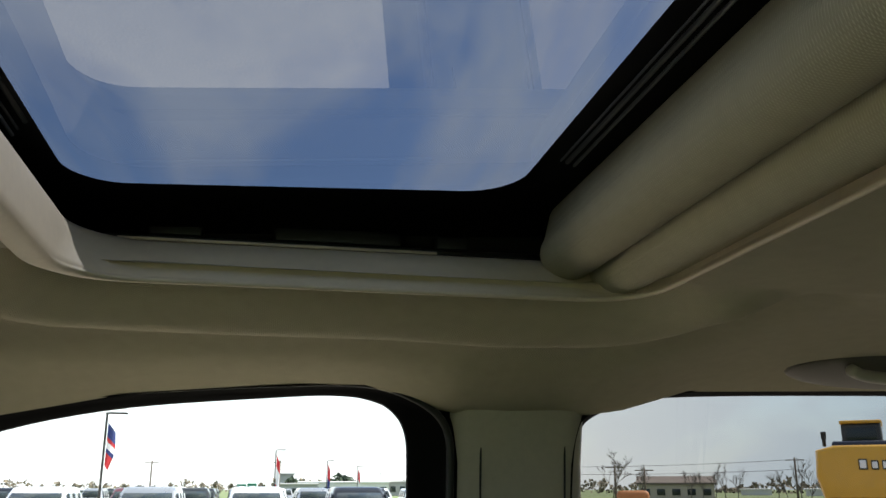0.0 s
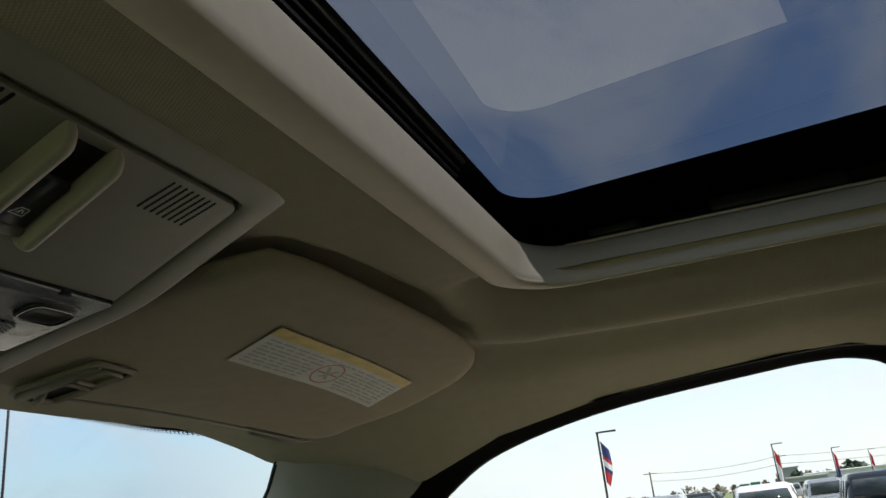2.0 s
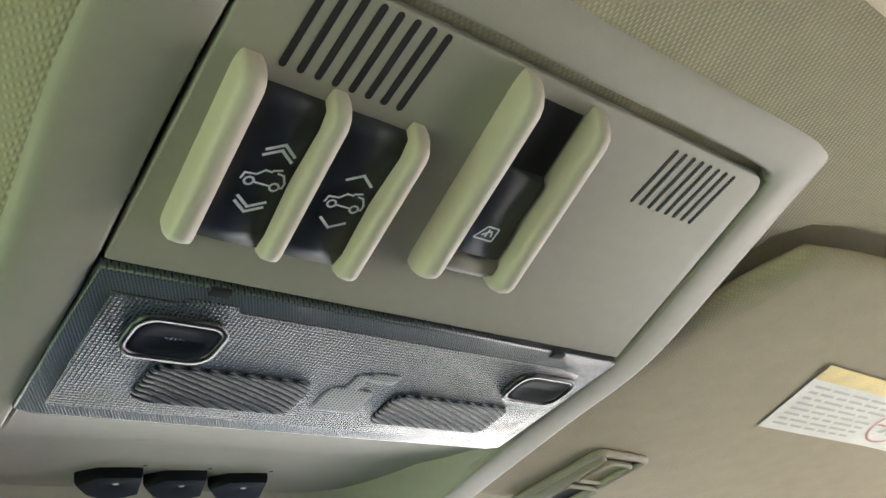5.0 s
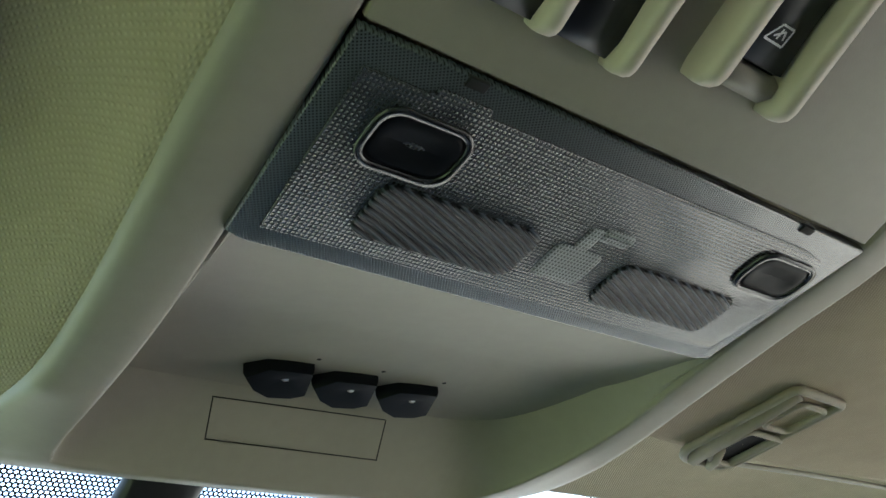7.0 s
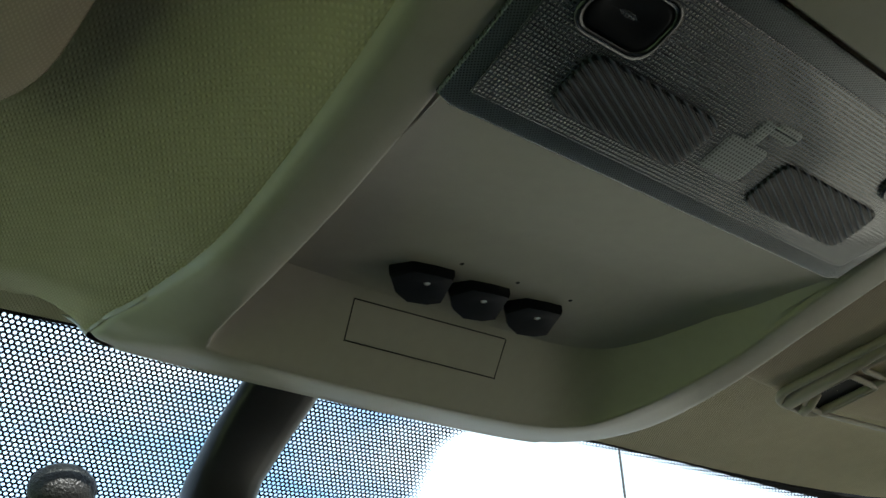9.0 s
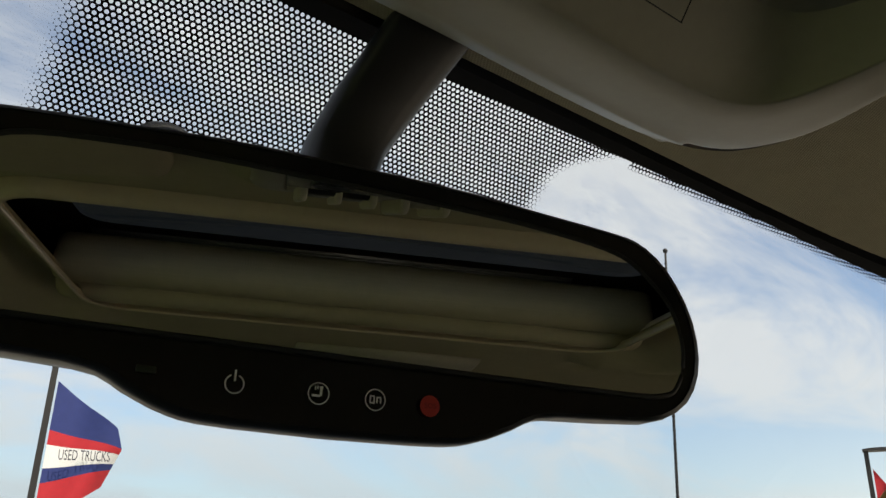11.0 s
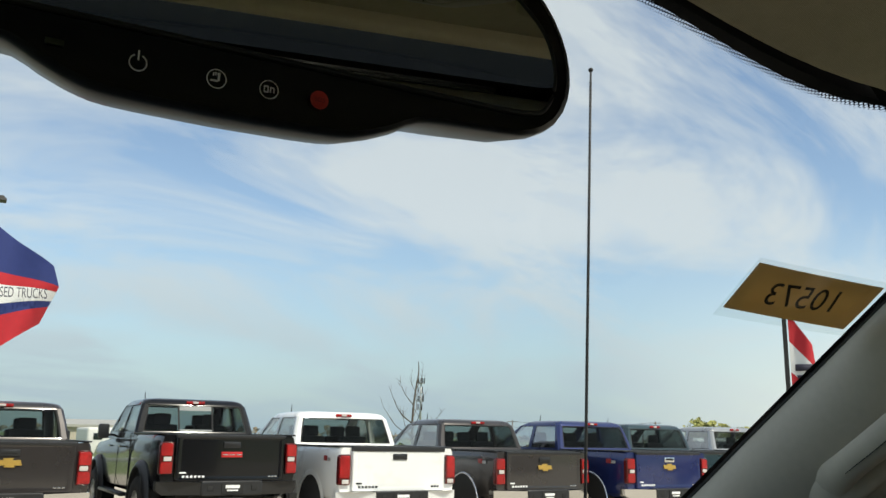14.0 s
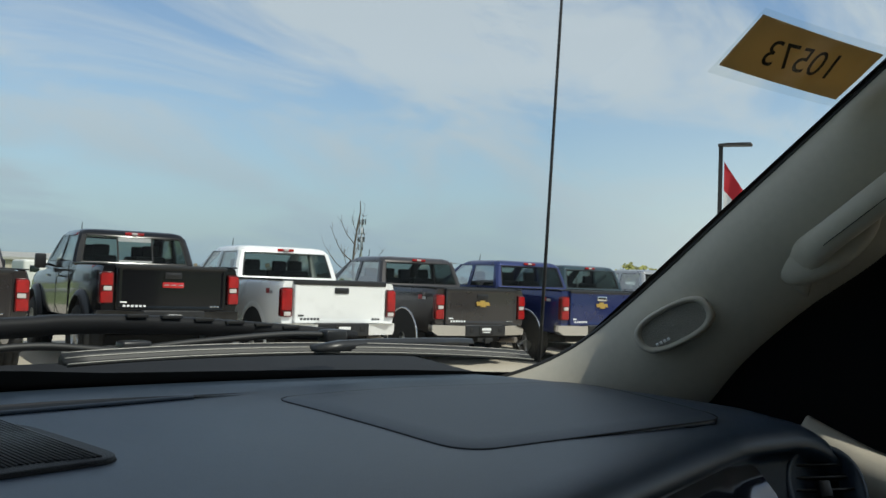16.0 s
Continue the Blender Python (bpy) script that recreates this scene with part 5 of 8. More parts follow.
loft(bm, [[(-0.0185, v, 0.001), (-0.0180, v, h), (-0.005, v, h - 0.0006), (0.0080, v, h), (0.0086, v, 0.001)] for v, h in ((-0.0345, -0.001), (-0.0335, -0.0040), (-0.0300, -0.0046), (-0.0265, -0.0020), (-0.0258, 0.001))])
cpart("pocket_lip", bm, REAR, TAN, plate_ob, "tan finger lip")

# map lamp: clear prismatic cover with two lenses and two push buttons
LENS = bpy.data.materials.new("prismatic clear cover")
LENS.use_nodes = True
ln, ll = LENS.node_tree.nodes, LENS.node_tree.links
lp = ln["Principled BSDF"]
lp.inputs["Base Color"].default_value = (0.036, 0.042, 0.048, 1)
lp.inputs["Roughness"].default_value, lp.inputs["Metallic"].default_value = 0.26, 0.05
lp.inputs["Coat Weight"].default_value, lp.inputs["Coat Roughness"].default_value = 0.45, 0.12


def prism_glints(m, period, angle, strength, cross=True, low=0.0, dark=0.15, light=1.45):
    n, l = m.node_tree.nodes, m.node_tree.links
    tc = n.new("ShaderNodeTexCoord")
    outs = []
    for a in ((angle, angle + 90) if cross else (angle,)):
        mp = n.new("ShaderNodeMapping")
        mp.inputs["Rotation"].default_value = (0, 0, radians(a))
        l.new(tc.outputs["Object"], mp.inputs[0])
        w = n.new("ShaderNodeTexWave")
        w.inputs["Scale"].default_value = math.pi / (10 * period)
        l.new(mp.outputs[0], w.inputs["Vector"])
        outs.append(w.outputs["Fac"])
    h = outs[0]
    if cross:
        x = n.new("ShaderNodeMath")
        x.operation = "MAXIMUM"
        l.new(outs[0], x.inputs[0])
        l.new(outs[1], x.inputs[1])
        h = x.outputs[0]
    b = n.new("ShaderNodeBump")
    b.inputs["Strength"].default_value, b.inputs["Distance"].default_value = strength, period * 0.4
    l.new(h, b.inputs["Height"])
    p = n["Principled BSDF"]
    l.new(b.outputs[0], p.inputs["Normal"])
    # ridges lighter, grooves darker: glints painted into the base colour
    r = n.new("ShaderNodeMapRange")
    r.inputs["From Min"].default_value, r.inputs["To Min"].default_value, r.inputs["To Max"].default_value = low, dark, light
    l.new(h, r.inputs["Value"])
    c = n.new("ShaderNodeMixRGB")
    c.blend_type = "MULTIPLY"
    c.inputs[0].default_value = 1
    c.inputs[1].default_value = p.inputs["Base Color"].default_value
    l.new(r.outputs[0], c.inputs[2])
    l.new(c.outputs[0], p.inputs["Base Color"])


LENSFRAME = LENS.copy()
LENSFRAME.name = "clear cover edge"
LENSOPT = LENS.copy()
LENSOPT.name = "ribbed lamp lens"
LENSOPT.node_tree.nodes["Principled BSDF"].inputs["Base Color"].default_value = (0.024, 0.029, 0.036, 1)
LENSFRAME.node_tree.nodes["Principled BSDF"].inputs["Base Color"].default_value = (0.070, 0.079, 0.086, 1)
LENSOPT.node_tree.nodes["Principled BSDF"].inputs["Coat Weight"].default_value = 0.03
LENSOPT.node_tree.nodes["Principled BSDF"].inputs["Specular IOR Level"].default_value = 0.10
BUTTONRING = LENS.copy()
BUTTONRING.name = "smoked clear ring"
BUTTONRING.node_tree.nodes["Principled BSDF"].inputs["Base Color"].default_value = (0.014, 0.016, 0.018, 1)
BUTTONRING.node_tree.nodes["Principled BSDF"].inputs["Coat Weight"].default_value = 0.15
prism_glints(LENS, 0.0014, 0, 0.6)
prism_glints(LENSOPT, 0.0024, 68, 1.0, False, 0.5, 0.25, 3.0)
prism_glints(LENSFRAME, 0.0009, 30, 0.25)
PUSH = mat("smoked push button", (0.004, 0.005, 0.007), 0.42, 0, 0.2, 60, spec=0.12)
lamp = new("map_lamp")
lamp.parent = console
lamp["label"] = "clear prismatic map lamp cover with two dark push buttons"
OUT = [(-0.1045, 0.0002), (0.1045, 0.0002), (0.1005, 0.0715), (0.094, 0.0735), (-0.098, 0.0735), (-0.1035, 0.0715)]
bm = bmesh.new()
prism(bm, OUT, 0.0042, Matrix.Translation((0, 0, 0.0025)), 0.0009)
cpart("cover_edge", bm, LAMP, LENSFRAME, lamp, "clear moulded cover edge")
bm = bmesh.new()
prism(bm, [(-0.0985, 0.0085), (-0.079, 0.0085), (-0.078, 0.0060), (-0.062, 0.0060), (-0.061, 0.0085), (0.080, 0.0085), (0.0915, 0.0105), (0.0985, 0.030), (0.093, 0.064), (0.088, 0.066), (-0.096, 0.066)], 0.0012, Matrix.Translation((0, 0, -0.0014)), 0.0003)
cpart("prism_field", bm, LAMP, LENS, lamp, "fine prismatic field")
for u0, v0, u1, v1 in ((-0.0740, 0.0375, -0.0165, 0.0590), (0.0185, 0.0380, 0.0775, 0.0590)):
    bm = bmesh.new()
    loft(bm, [down(rrect(u0 + i, v0 + i, u1 - i, v1 - i, 0.005, 5), w) for i, w in ((0, -0.002), (0, -0.0031), (0.0008, -0.0034), (0.004, -0.0030), (0.009, -0.0028))], True)
    bm.faces.new([bm.verts.new((p[0], p[1], -0.0028)) for p in rrect(u0 + 0.009, v0 + 0.009, u1 - 0.009, v1 - 0.009, 0.001, 2)])
    cpart("lens", bm, LAMP, LENSOPT, lamp, "ribbed clear lamp lens")
for u0, v0, u1, v1 in ((-0.0868, 0.0158, -0.0608, 0.0328), (0.0655, 0.0150, 0.0935, 0.0310)):
    bm = bmesh.new()
    r0 = rrect(u0 - 0.0018, v0 - 0.0018, u1 + 0.0018, v1 + 0.0018, 0.0065, 6)
    r1 = rrect(u0, v0, u1, v1, 0.0055, 6)
    loft(bm, [down(r0, -0.002), down(r0, -0.0040), down(r1, -0.0040), down(r1, -0.0022)], True)
    cpart("button_ring", bm, LAMP, BUTTONRING, lamp)
    bm = bmesh.new()
    loft(bm, [down(rrect(u0 + i, v0 + i, u1 - i, v1 - i, 0.005, 6), w) for i, w in ((0.0003, -0.002), (0.0003, -0.0032), (0.0015, -0.0036), (0.004, -0.0030), (0.0075, -0.0026))], True)
    bm.faces.new([bm.verts.new((p[0], p[1], -0.0026)) for p in rrect(u0 + 0.0075, v0 + 0.0075, u1 - 0.0075, v1 - 0.0075, 0.0004, 2)])
    cpart("push_button", bm, LAMP, PUSH, lamp, "concave dark push button")
REFLECT = mat("pale reflector", (0.20, 0.21, 0.21), 0.4, 0.05, 0.25, 90)
REFLECT.node_tree.nodes["Principled BSDF"].inputs["Base Color"].default_value = (0.20, 0.21, 0.21, 1)
prism_glints(REFLECT, 0.0014, 0, 0.6)
bm = bmesh.new()
for u0, v0, u1, v1, rr in ((-0.0105, 0.0385, 0.0095, 0.0540, 0.003), (-0.0045, 0.0290, 0.0015, 0.0392, 0.002), (0.0005, 0.0275, 0.0140, 0.0335, 0.0025)):
    loft(bm, [down(rrect(u0 + q, v0 + q, u1 - q, v1 - q, rr - 0.5 * q, 5), w) for q, w in ((0, -0.0026), (0.0006, -0.00285), (0.002, -0.0029))], True)
    bm.faces.new([bm.verts.new((p[0], p[1], -0.0029)) for p in rrect(u0 + 0.002, v0 + 0.002, u1 - 0.002, v1 - 0.002, max(0.0004, rr - 0.0012), 5)])
cpart("reflector", bm, LAMP, REFLECT, lamp, "pale reflector behind the cover")
for u in (-0.0705, 0.0700):
    bm = bmesh.new()
    box(bm, (u, 0.0014, -0.0016), (0.0062, 0.0030, 0.0016), 0.0003)
    cpart("latch", bm, LAMP, BLACK_SHADE, lamp, "dark latch slot")

# front tray with three push buttons
TZ = 1.8775
bm = bmesh.new()
rows = []
tr_in = [p for p in ri if p[1] > 0.068]
for x, y, zr in tr_in:
    k = min(1.0, max(0.0, (y - 0.072) / 0.10))          # the walls grow taller towards the front
    fx, fy = x * (1 - 0.05 * k - 0.03), 0.072 + (y - 0.072) * 0.81
    zf = face_z(0.072) + 0.002 + (TZ - face_z(0.072) - 0.002) * min(1, k * 1.3)
    zm = zr + (zf - zr) * 0.45
    rows.append([(x, y, zr + 0.001), (x * 0.997, y - 0.001 * k, zr + 0.003), (x + (fx - x) * 0.45, y + (fy - y) * 0.45, zm), (x + (fx - x) * 0.85, y + (fy - y) * 0.85, zr + (zf - zr) * 0.88), (fx, fy, zf), (fx * 0.94, fy * 0.985, zf + 0.0004),
                 (fx * 0.6, fy * 0.975, zf + 0.0006), (fx * 0.3, fy * 0.975, zf + 0.0006), (0, fy * 0.975, zf + 0.0006)])
loft(bm, rows)
part("front_tray", bm, TAN, console, "smooth tan recessed tray", sharp=24)
for k, u in enumerate((-0.031, -0.001, 0.0300)):
    bm = bmesh.new()
    pr = [(-0.0185, 0.1725), (-0.0110, 0.1625), (0.000, 0.1600), (0.0100, 0.1590), (0.0118, 0.1640), (0.0150, 0.1790), (0.0090, 0.1830), (-0.0020, 0.1850), (-0.0110, 0.1810)]
    pr = [(x * 0.9, 0.185 - (0.185 - y) * 0.78) for x, y in pr]
    rings = []
    for f, w in ((1.0, TZ + 0.002), (1.0, TZ - 0.002), (0.94, TZ - 0.0040), (0.6, TZ - 0.0046), (0.1, TZ - 0.0047)):
        rings.append([(u + q[0] * f, 0.172 + (q[1] - 0.172) * f, w - 0.30 * max(0, q[1] - 0.170) * f) for q in pr])
    loft(bm, rings, True)
    pb = part("remote_button", bm, PUSH, console, "black button with a pale dot", sharp=40)
    bm = bmesh.new()
    bmesh.ops.create_circle(bm, cap_ends=True, radius=0.0011, segments=10, matrix=Matrix.Translation((u, 0.1715, TZ - 0.0051)))
    part("dot", bm, WHITEMARK, pb)
    # a flat black disc paints the indicator hole's shade
    bm = bmesh.new()
    bmesh.ops.create_circle(bm, cap_ends=True, radius=0.0010, segments=10, matrix=Matrix.Translation((u + 0.0065, 0.1570, TZ - 0.0010)))
    part("hole_shade", bm, BLACK_SHADE, console)
# blank cover in the tray's front wall
bm = bmesh.new()
fr = [(-0.0500, 0.1975, 1.8725), (0.0320, 0.1965, 1.8730), (0.0350, 0.2100, 1.8590), (-0.0475, 0.2100, 1.8590)]
for a, b in zip(fr, fr[1:] + fr[:1]):
    tube(bm, [Vector(a) + Vector((0, -0.0008, -0.0008)), Vector(b) + Vector((0, -0.0004, -0.0004))], 0.00028, 6)
part("blank_seam", bm, BLACK_SHADE, console, "thin dark seam of a blank cover")

# ---------------------------------------------------------------- sun visors
VISOR_M = weave("visor cloth", (0.46, 0.39, 0.28), 0.0013, 0.9, 0.25)


def sun_visor(sx, label, with_label, shift=0.0):
    v = thing("sun_visor", label, "sun visor", "sun visors", m=Matrix.Translation((sx * shift, 0, 0)))

    def vz(x, y):
        return 1.9035 - 0.055 * x - 0.115 * (y + 0.03) - 0.35 * max(0, x - 0.35) ** 2
    outl = spline(VISOR_EDGE + VISOR_EDGE[:1], 90)[:-1]
    cx, cy = 0.33, 0.04
    bm = bmesh.new()
    rings = []
    for f, dz in ((0.001, 0.013), (0.5, 0.013), (0.93, 0.012), (0.985, 0.010), (1.0, 0.007), (0.99, 0.003), (0.965, 0.0005), (0.92, -0.001), (0.7, -0.0025), (0.4, -0.0032), (0.001, -0.0035)):
        rings.append([(sx * (cx + (x - cx) * f), cy + (y - cy) * f, vz(x * f + cx * (1 - f), cy + (y - cy) * f) + dz) for x, y in outl])
    loft(bm, rings, True)
    part("panel", bm, VISOR_M, v, "tan cloth visor panel")
    bm = bmesh.new()
    tube(bm, [(sx * x, y + 0.004, vz(x, y) + 0.001) for x, y in outl[44:66]], 0.0016, 6)
    part("edge_seam", bm, TAN, v)
    # pivot rod and clip
    bm = bmesh.new()
    tube(bm, [(sx * 0.50, 0.162, vz(0.5, 0.16) + 0.012), (sx * 0.56, 0.150, vz(0.56, 0.15) + 0.012), (sx * 0.59, 0.135, vz(0.59, 0.13) + 0.02)], 0.005, 8)
    part("pivot_rod", bm, TAN, v)
    if with_label:
        L = [(0.2430, -0.0255), (0.4600, -0.0330), (0.4920, 0.0260), (0.2700, 0.0360)]
        LABEL = mat("white label", (0.74, 0.71, 0.63), 0.5, 0, 0.14, 60)
        YEL = mat("yellow label band", (0.66, 0.47, 0.07), 0.5, 0, 0.25, 70)
        GREY = mat("grey label print", (0.50, 0.485, 0.44), 0.6, 0, 0.12, 120)

        def lab(u, t, dz):
            a = Vector((*L[0], 0)).lerp(Vector((*L[1], 0)), u)
            b = Vector((*L[3], 0)).lerp(Vector((*L[2], 0)), u)
            p = a.lerp(b, t)
            f = max(abs(p.x - cx) / 0.21, abs(p.y - cy) / 0.13)
            return (p.x, p.y, vz(p.x, p.y) - 0.0042 - dz + 0.0012 * f)

        def patch(bm, u0, t0, u1, t1, dz):
            loft(bm, [[lab(u0 + (u1 - u0) * i / 6, t, dz) for i in range(7)] for t in (t0, (t0 + t1) / 2, t1)])
        bm = bmesh.new()
        patch(bm, 0, 0, 1, 1, 0.0004)
        lb = part("warning_label", bm, LABEL, v, "white and yellow warning label")
        bm = bmesh.new()
        patch(bm, 0, 0, 1, 0.20, 0.0008)
        part("band", bm, YEL, lb)
        bm = bmesh.new()
        rnd = random.Random(5)
        for k in range(8):
            t = 0.27 + 0.085 * k
            u = 0.03
            while u < 0.95:
                w = rnd.uniform(0.03, 0.09)
                if not (0.40 < u + w / 2 < 0.62 and 0.3 < t < 0.9):
                    patch(bm, u, t, min(u + w, 0.97), t + 0.035, 0.0008)
                u += w + 0.014
        tagged(part("label_text", bm, GREY, lb), kind="stuff")
        bm = bmesh.new()
        ring = [[lab(0.51 + 0.085 * f * math.cos(a), 0.60 + 0.30 * f * math.sin(a), 0.0009) for a in np.linspace(0, 2 * math.pi, 33)] for f in (0.90, 1.0)]
        loft(bm, ring)
        patch(bm, 0.44, 0.585, 0.58, 0.615, 0.0009)
        part("warning_ring", bm, mat("faded red print", (0.55, 0.22, 0.18), 0.6, 0, 0.05, 40), lb)
        bm = bmesh.new()
        for u0, t0, u1, t1 in ((0.468, 0.42, 0.535, 0.74), (0.545, 0.46, 0.485, 0.72)):
            d = 0.012
            loft(bm, [[lab(u0 - d, t0, 0.0011), lab(u0 + d, t0, 0.0011)], [lab(u1 - d, t1, 0.0011), lab(u1 + d, t1, 0.0011)]])
        part("warning_sign", bm, GREY, lb)
    return v


sun_visor(1, "tan folded-up sun visor with a warning label", True)
sun_visor(-1, "tan folded-up driver's sun visor", False, 0.045)
# retaining clips
CLIPP = mat("dull tan plastic", (0.36, 0.315, 0.24), 0.62, 0, 0.06, 12, 0.12, 1600)
for sx in (1,):
    cl = thing("visor_clip", "tan plastic sun visor clip", "clip", "visor clips")

    def P(x, y, w):
        return (sx * x, y, 1.8985 - 0.055 * x - 0.115 * (y + 0.03) + w)
    o1 = rrect(0.1965, 0.089, 0.2365, 0.1675, (0.006, 0.012, 0.004, 0.004), 6)
    i1 = rrect(0.2115, 0.0970, 0.2325, 0.1215, 0.004, 6)
    i2 = rrect(0.2120, 0.1290, 0.2390, 0.1625, (0.004, 0.012, 0.003, 0.003), 6)
    # the latch recess is shallow; black colour paints its shade
    for nm, ring in (("recess", i1), ("latch_recess", i2)):
        bm = bmesh.new()
        c = (sum(p[0] for p in ring) / len(ring), sum(p[1] for p in ring) / len(ring))
        loft(bm, [[P(c[0] + (p[0] - c[0]) * f, c[1] + (p[1] - c[1]) * f, w) for p in ring] for f, w in ((1.0, -0.0012), (0.98, 0.0012), (0.90, 0.0016), (0.02, 0.0016))], True)
        part(nm, bm, BLACK_SHADE if nm == "latch_recess" else VISOR_M, cl, "latch recess with painted shade" if nm == "latch_recess" else "")
        bm = bmesh.new()
        tube(bm, [P(*p, -0.0006) for p in ring + ring[:1]], 0.0017, 8, False)
        part("recess_edge", bm, CLIPP, cl)
    bm = bmesh.new()
    tube(bm, [P(*p, 0.0002) for p in o1 + o1[:1]], 0.0024, 8, False)
    part("frame", bm, CLIPP, cl)
    bm = bmesh.new()
    tube(bm, [P(0.2030, 0.093, 0.0004), P(0.2055, 0.130, 0.0004), P(0.2085, 0.1660, 0.0004)], [0.0035, 0.0045, 0.005], 8)
    part("bar", bm, CLIPP, cl)
    bm = bmesh.new()
    tube(bm, [P(0.217, 0.152, 0.001), P(0.221, 0.160, -0.0015), P(0.223, 0.1665, -0.002)], 0.0028, 8)
    part("tongue", bm, CLIPP, cl)

# ---------------------------------------------------------------- rear-view mirror
mirror = thing("rear_view_mirror", "black rear-view mirror with a button strip below the glass", "rear-view mirror")
mn = Vector((-0.2419, -0.9703, 0.0)).normalized()         # towards the driver
mu_ = Vector((0.9703, -0.2419, 0)).normalized()
mo = Vector((-0.0713, 0.2870, 1.7346))
mm = Matrix(((mu_.x, 0, mn.x, mo.x), (mu_.y, 0, mn.y, mo.y), (mu_.z, 1, mn.z, mo.z), (0, 0, 0, 1))) @ Matrix.Rotation(radians(2.7), 4, "X")
half = [(0.0, 0.0518), (0.045, 0.0512), (0.083, 0.0488), (0.113, 0.0470), (0.128, 0.0445), (0.1415, 0.0350), (0.1525, 0.017), (0.1555, -0.003), (0.149, -0.0195), (0.134, -0.0285), (0.112, -0.0305), (0.082, -0.0325),
        (0.068, -0.0385), (0.055, -0.0435), (0.040, -0.0458), (0.0, -0.0466)]
ml = spline(half, 40)
mo_out = [(x, z) for x, z in ml] + [(-0.95 * x, z) for x, z in ml[-2:0:-1]]
bm = bmesh.new()
rings = []
for f, g, d in ((0.05, 0.05, -0.045), (0.55, 0.55, -0.044), (0.84, 0.82, -0.036), (0.96, 0.95, -0.020), (1.0, 1.0, -0.006), (1.0, 1.0, 0.000), (0.992, 0.985, 0.0035), (0.975, 0.955, 0.0045)):
    rings.append([mm @ Vector((x * f, z * g, d)) for x, z in mo_out])
loft(bm, rings, True)
part("housing", bm, BLACK, mirror, "soft black housing")
bm = bmesh.new()
bm.faces.new([bm.verts.new(mm @ Vector((x * 0.978, z * 0.96, 0.0040))) for x, z in mo_out])
part("face", bm, GLOSSBLACK, mirror, "gloss black face", smooth=False)
gl = [(x, z) for x, z in spline([(0.0, 0.0415), (0.05, 0.0412), (0.0816, 0.0400), (0.114, 0.0362), (0.130, 0.0270), (0.1400, 0.0160), (0.1445, 0.000), (0.1410, -0.0135), (0.132, -0.0190), (0.10, -0.0202), (0.0, -0.0203)], 40)]
gl_out = gl + [(-0.95 * x, z) for x, z in gl[-2:0:-1]]
bm = bmesh.new()
bm.faces.new([bm.verts.new(mm @ Vector((x, z, 0.0052))) for x, z in gl_out])
part("glass", bm, MIRROR, mirror, "mirror glass", smooth=False)
bm = bmesh.new()
tube(bm, [mm @ Vector((x * 1.004, z * 1.012, 0.0046)) for x, z in gl_out + gl_out[:1]], 0.0012, 6, False)
part("glass_edge", bm, SEAL, mirror)
for k, x in enumerate((-0.033, -0.0055, 0.0142, 0.0342)):
    bx = x - 0.0
    base = mm @ Matrix.Translation((bx, -0.0335, 0.0056))
    bm = bmesh.new()
    mt = REDMARK if k == 3 else WHITEMARK
    if k == 3:
        bmesh.ops.create_circle(bm, cap_ends=True, radius=0.0037, segments=24, matrix=base)
    elif k == 0:
        rg = [[base @ Vector((r * math.cos(a), r * math.sin(a), 0)) for a in np.linspace(radians(115), radians(425), 24)] for r in (0.0027, 0.0032)]
        loft(bm, rg)
        box(bm, (0, 0.0027, 0), (0.0006, 0.0036, 0.0002), 0, base)
    else:
        rg = [[base @ Vector((r * math.cos(a), r * math.sin(a), 0)) for a in np.linspace(0, 2 * math.pi, 33)] for r in (0.0033, 0.0037)]
        loft(bm, rg)
        if k == 1:
            for c, s in (((-0.0008, -0.0008, 0), (0.0028, 0.0007, 0.0002)), ((0.0008, 0.0004, 0), (0.0008, 0.0022, 0.0002)), ((0.0008, 0.0020, 0), (0.0011, 0.0008, 0.0002)), ((-0.0012, 0.0017, 0), (0.0004, 0.0014, 0.0002)), ((-0.0004, 0.0019, 0), (0.0004, 0.0012, 0.0002))):
                box(bm, c, s, 0, base)
        else:
            for c, s in (((-0.0011, 0.0012, 0), (0.0017, 0.0005, 0.0002)), ((-0.0011, -0.0011, 0), (0.0017, 0.0005, 0.0002)), ((-0.0018, 0, 0), (0.0005, 0.0020, 0.0002)), ((-0.0004, 0, 0), (0.0005, 0.0020, 0.0002)),
                         ((0.0006, -0.0002, 0), (0.0005, 0.0018, 0.0002)), ((0.0019, -0.0002, 0), (0.0005, 0.0018, 0.0002)), ((0.0012, 0.0009, 0), (0.0016, 0.0005, 0.0002))):
                box(bm, c, s, 0, base)
    b_ob = part("button", bm, mt, mirror, "red emergency button" if k == 3 else "pale symbol button", smooth=False)
    if k == 3:
        w = words("SOS", 0.0026, mat("dark red print", (0.30, 0.02, 0.02), 0.5), b_ob, base @ Matrix.Translation((0, 0, 0.0003)), "button_print")
bm = bmesh.new()
box(bm, (-0.060, -0.0320, 0.0050), (0.006, 0.0022, 0.0008), 0.0003, mm)
part("status_window", bm, mat("smoked window", (0.03, 0.035, 0.02), 0.3), mirror)
bm = bmesh.new()
rows = []
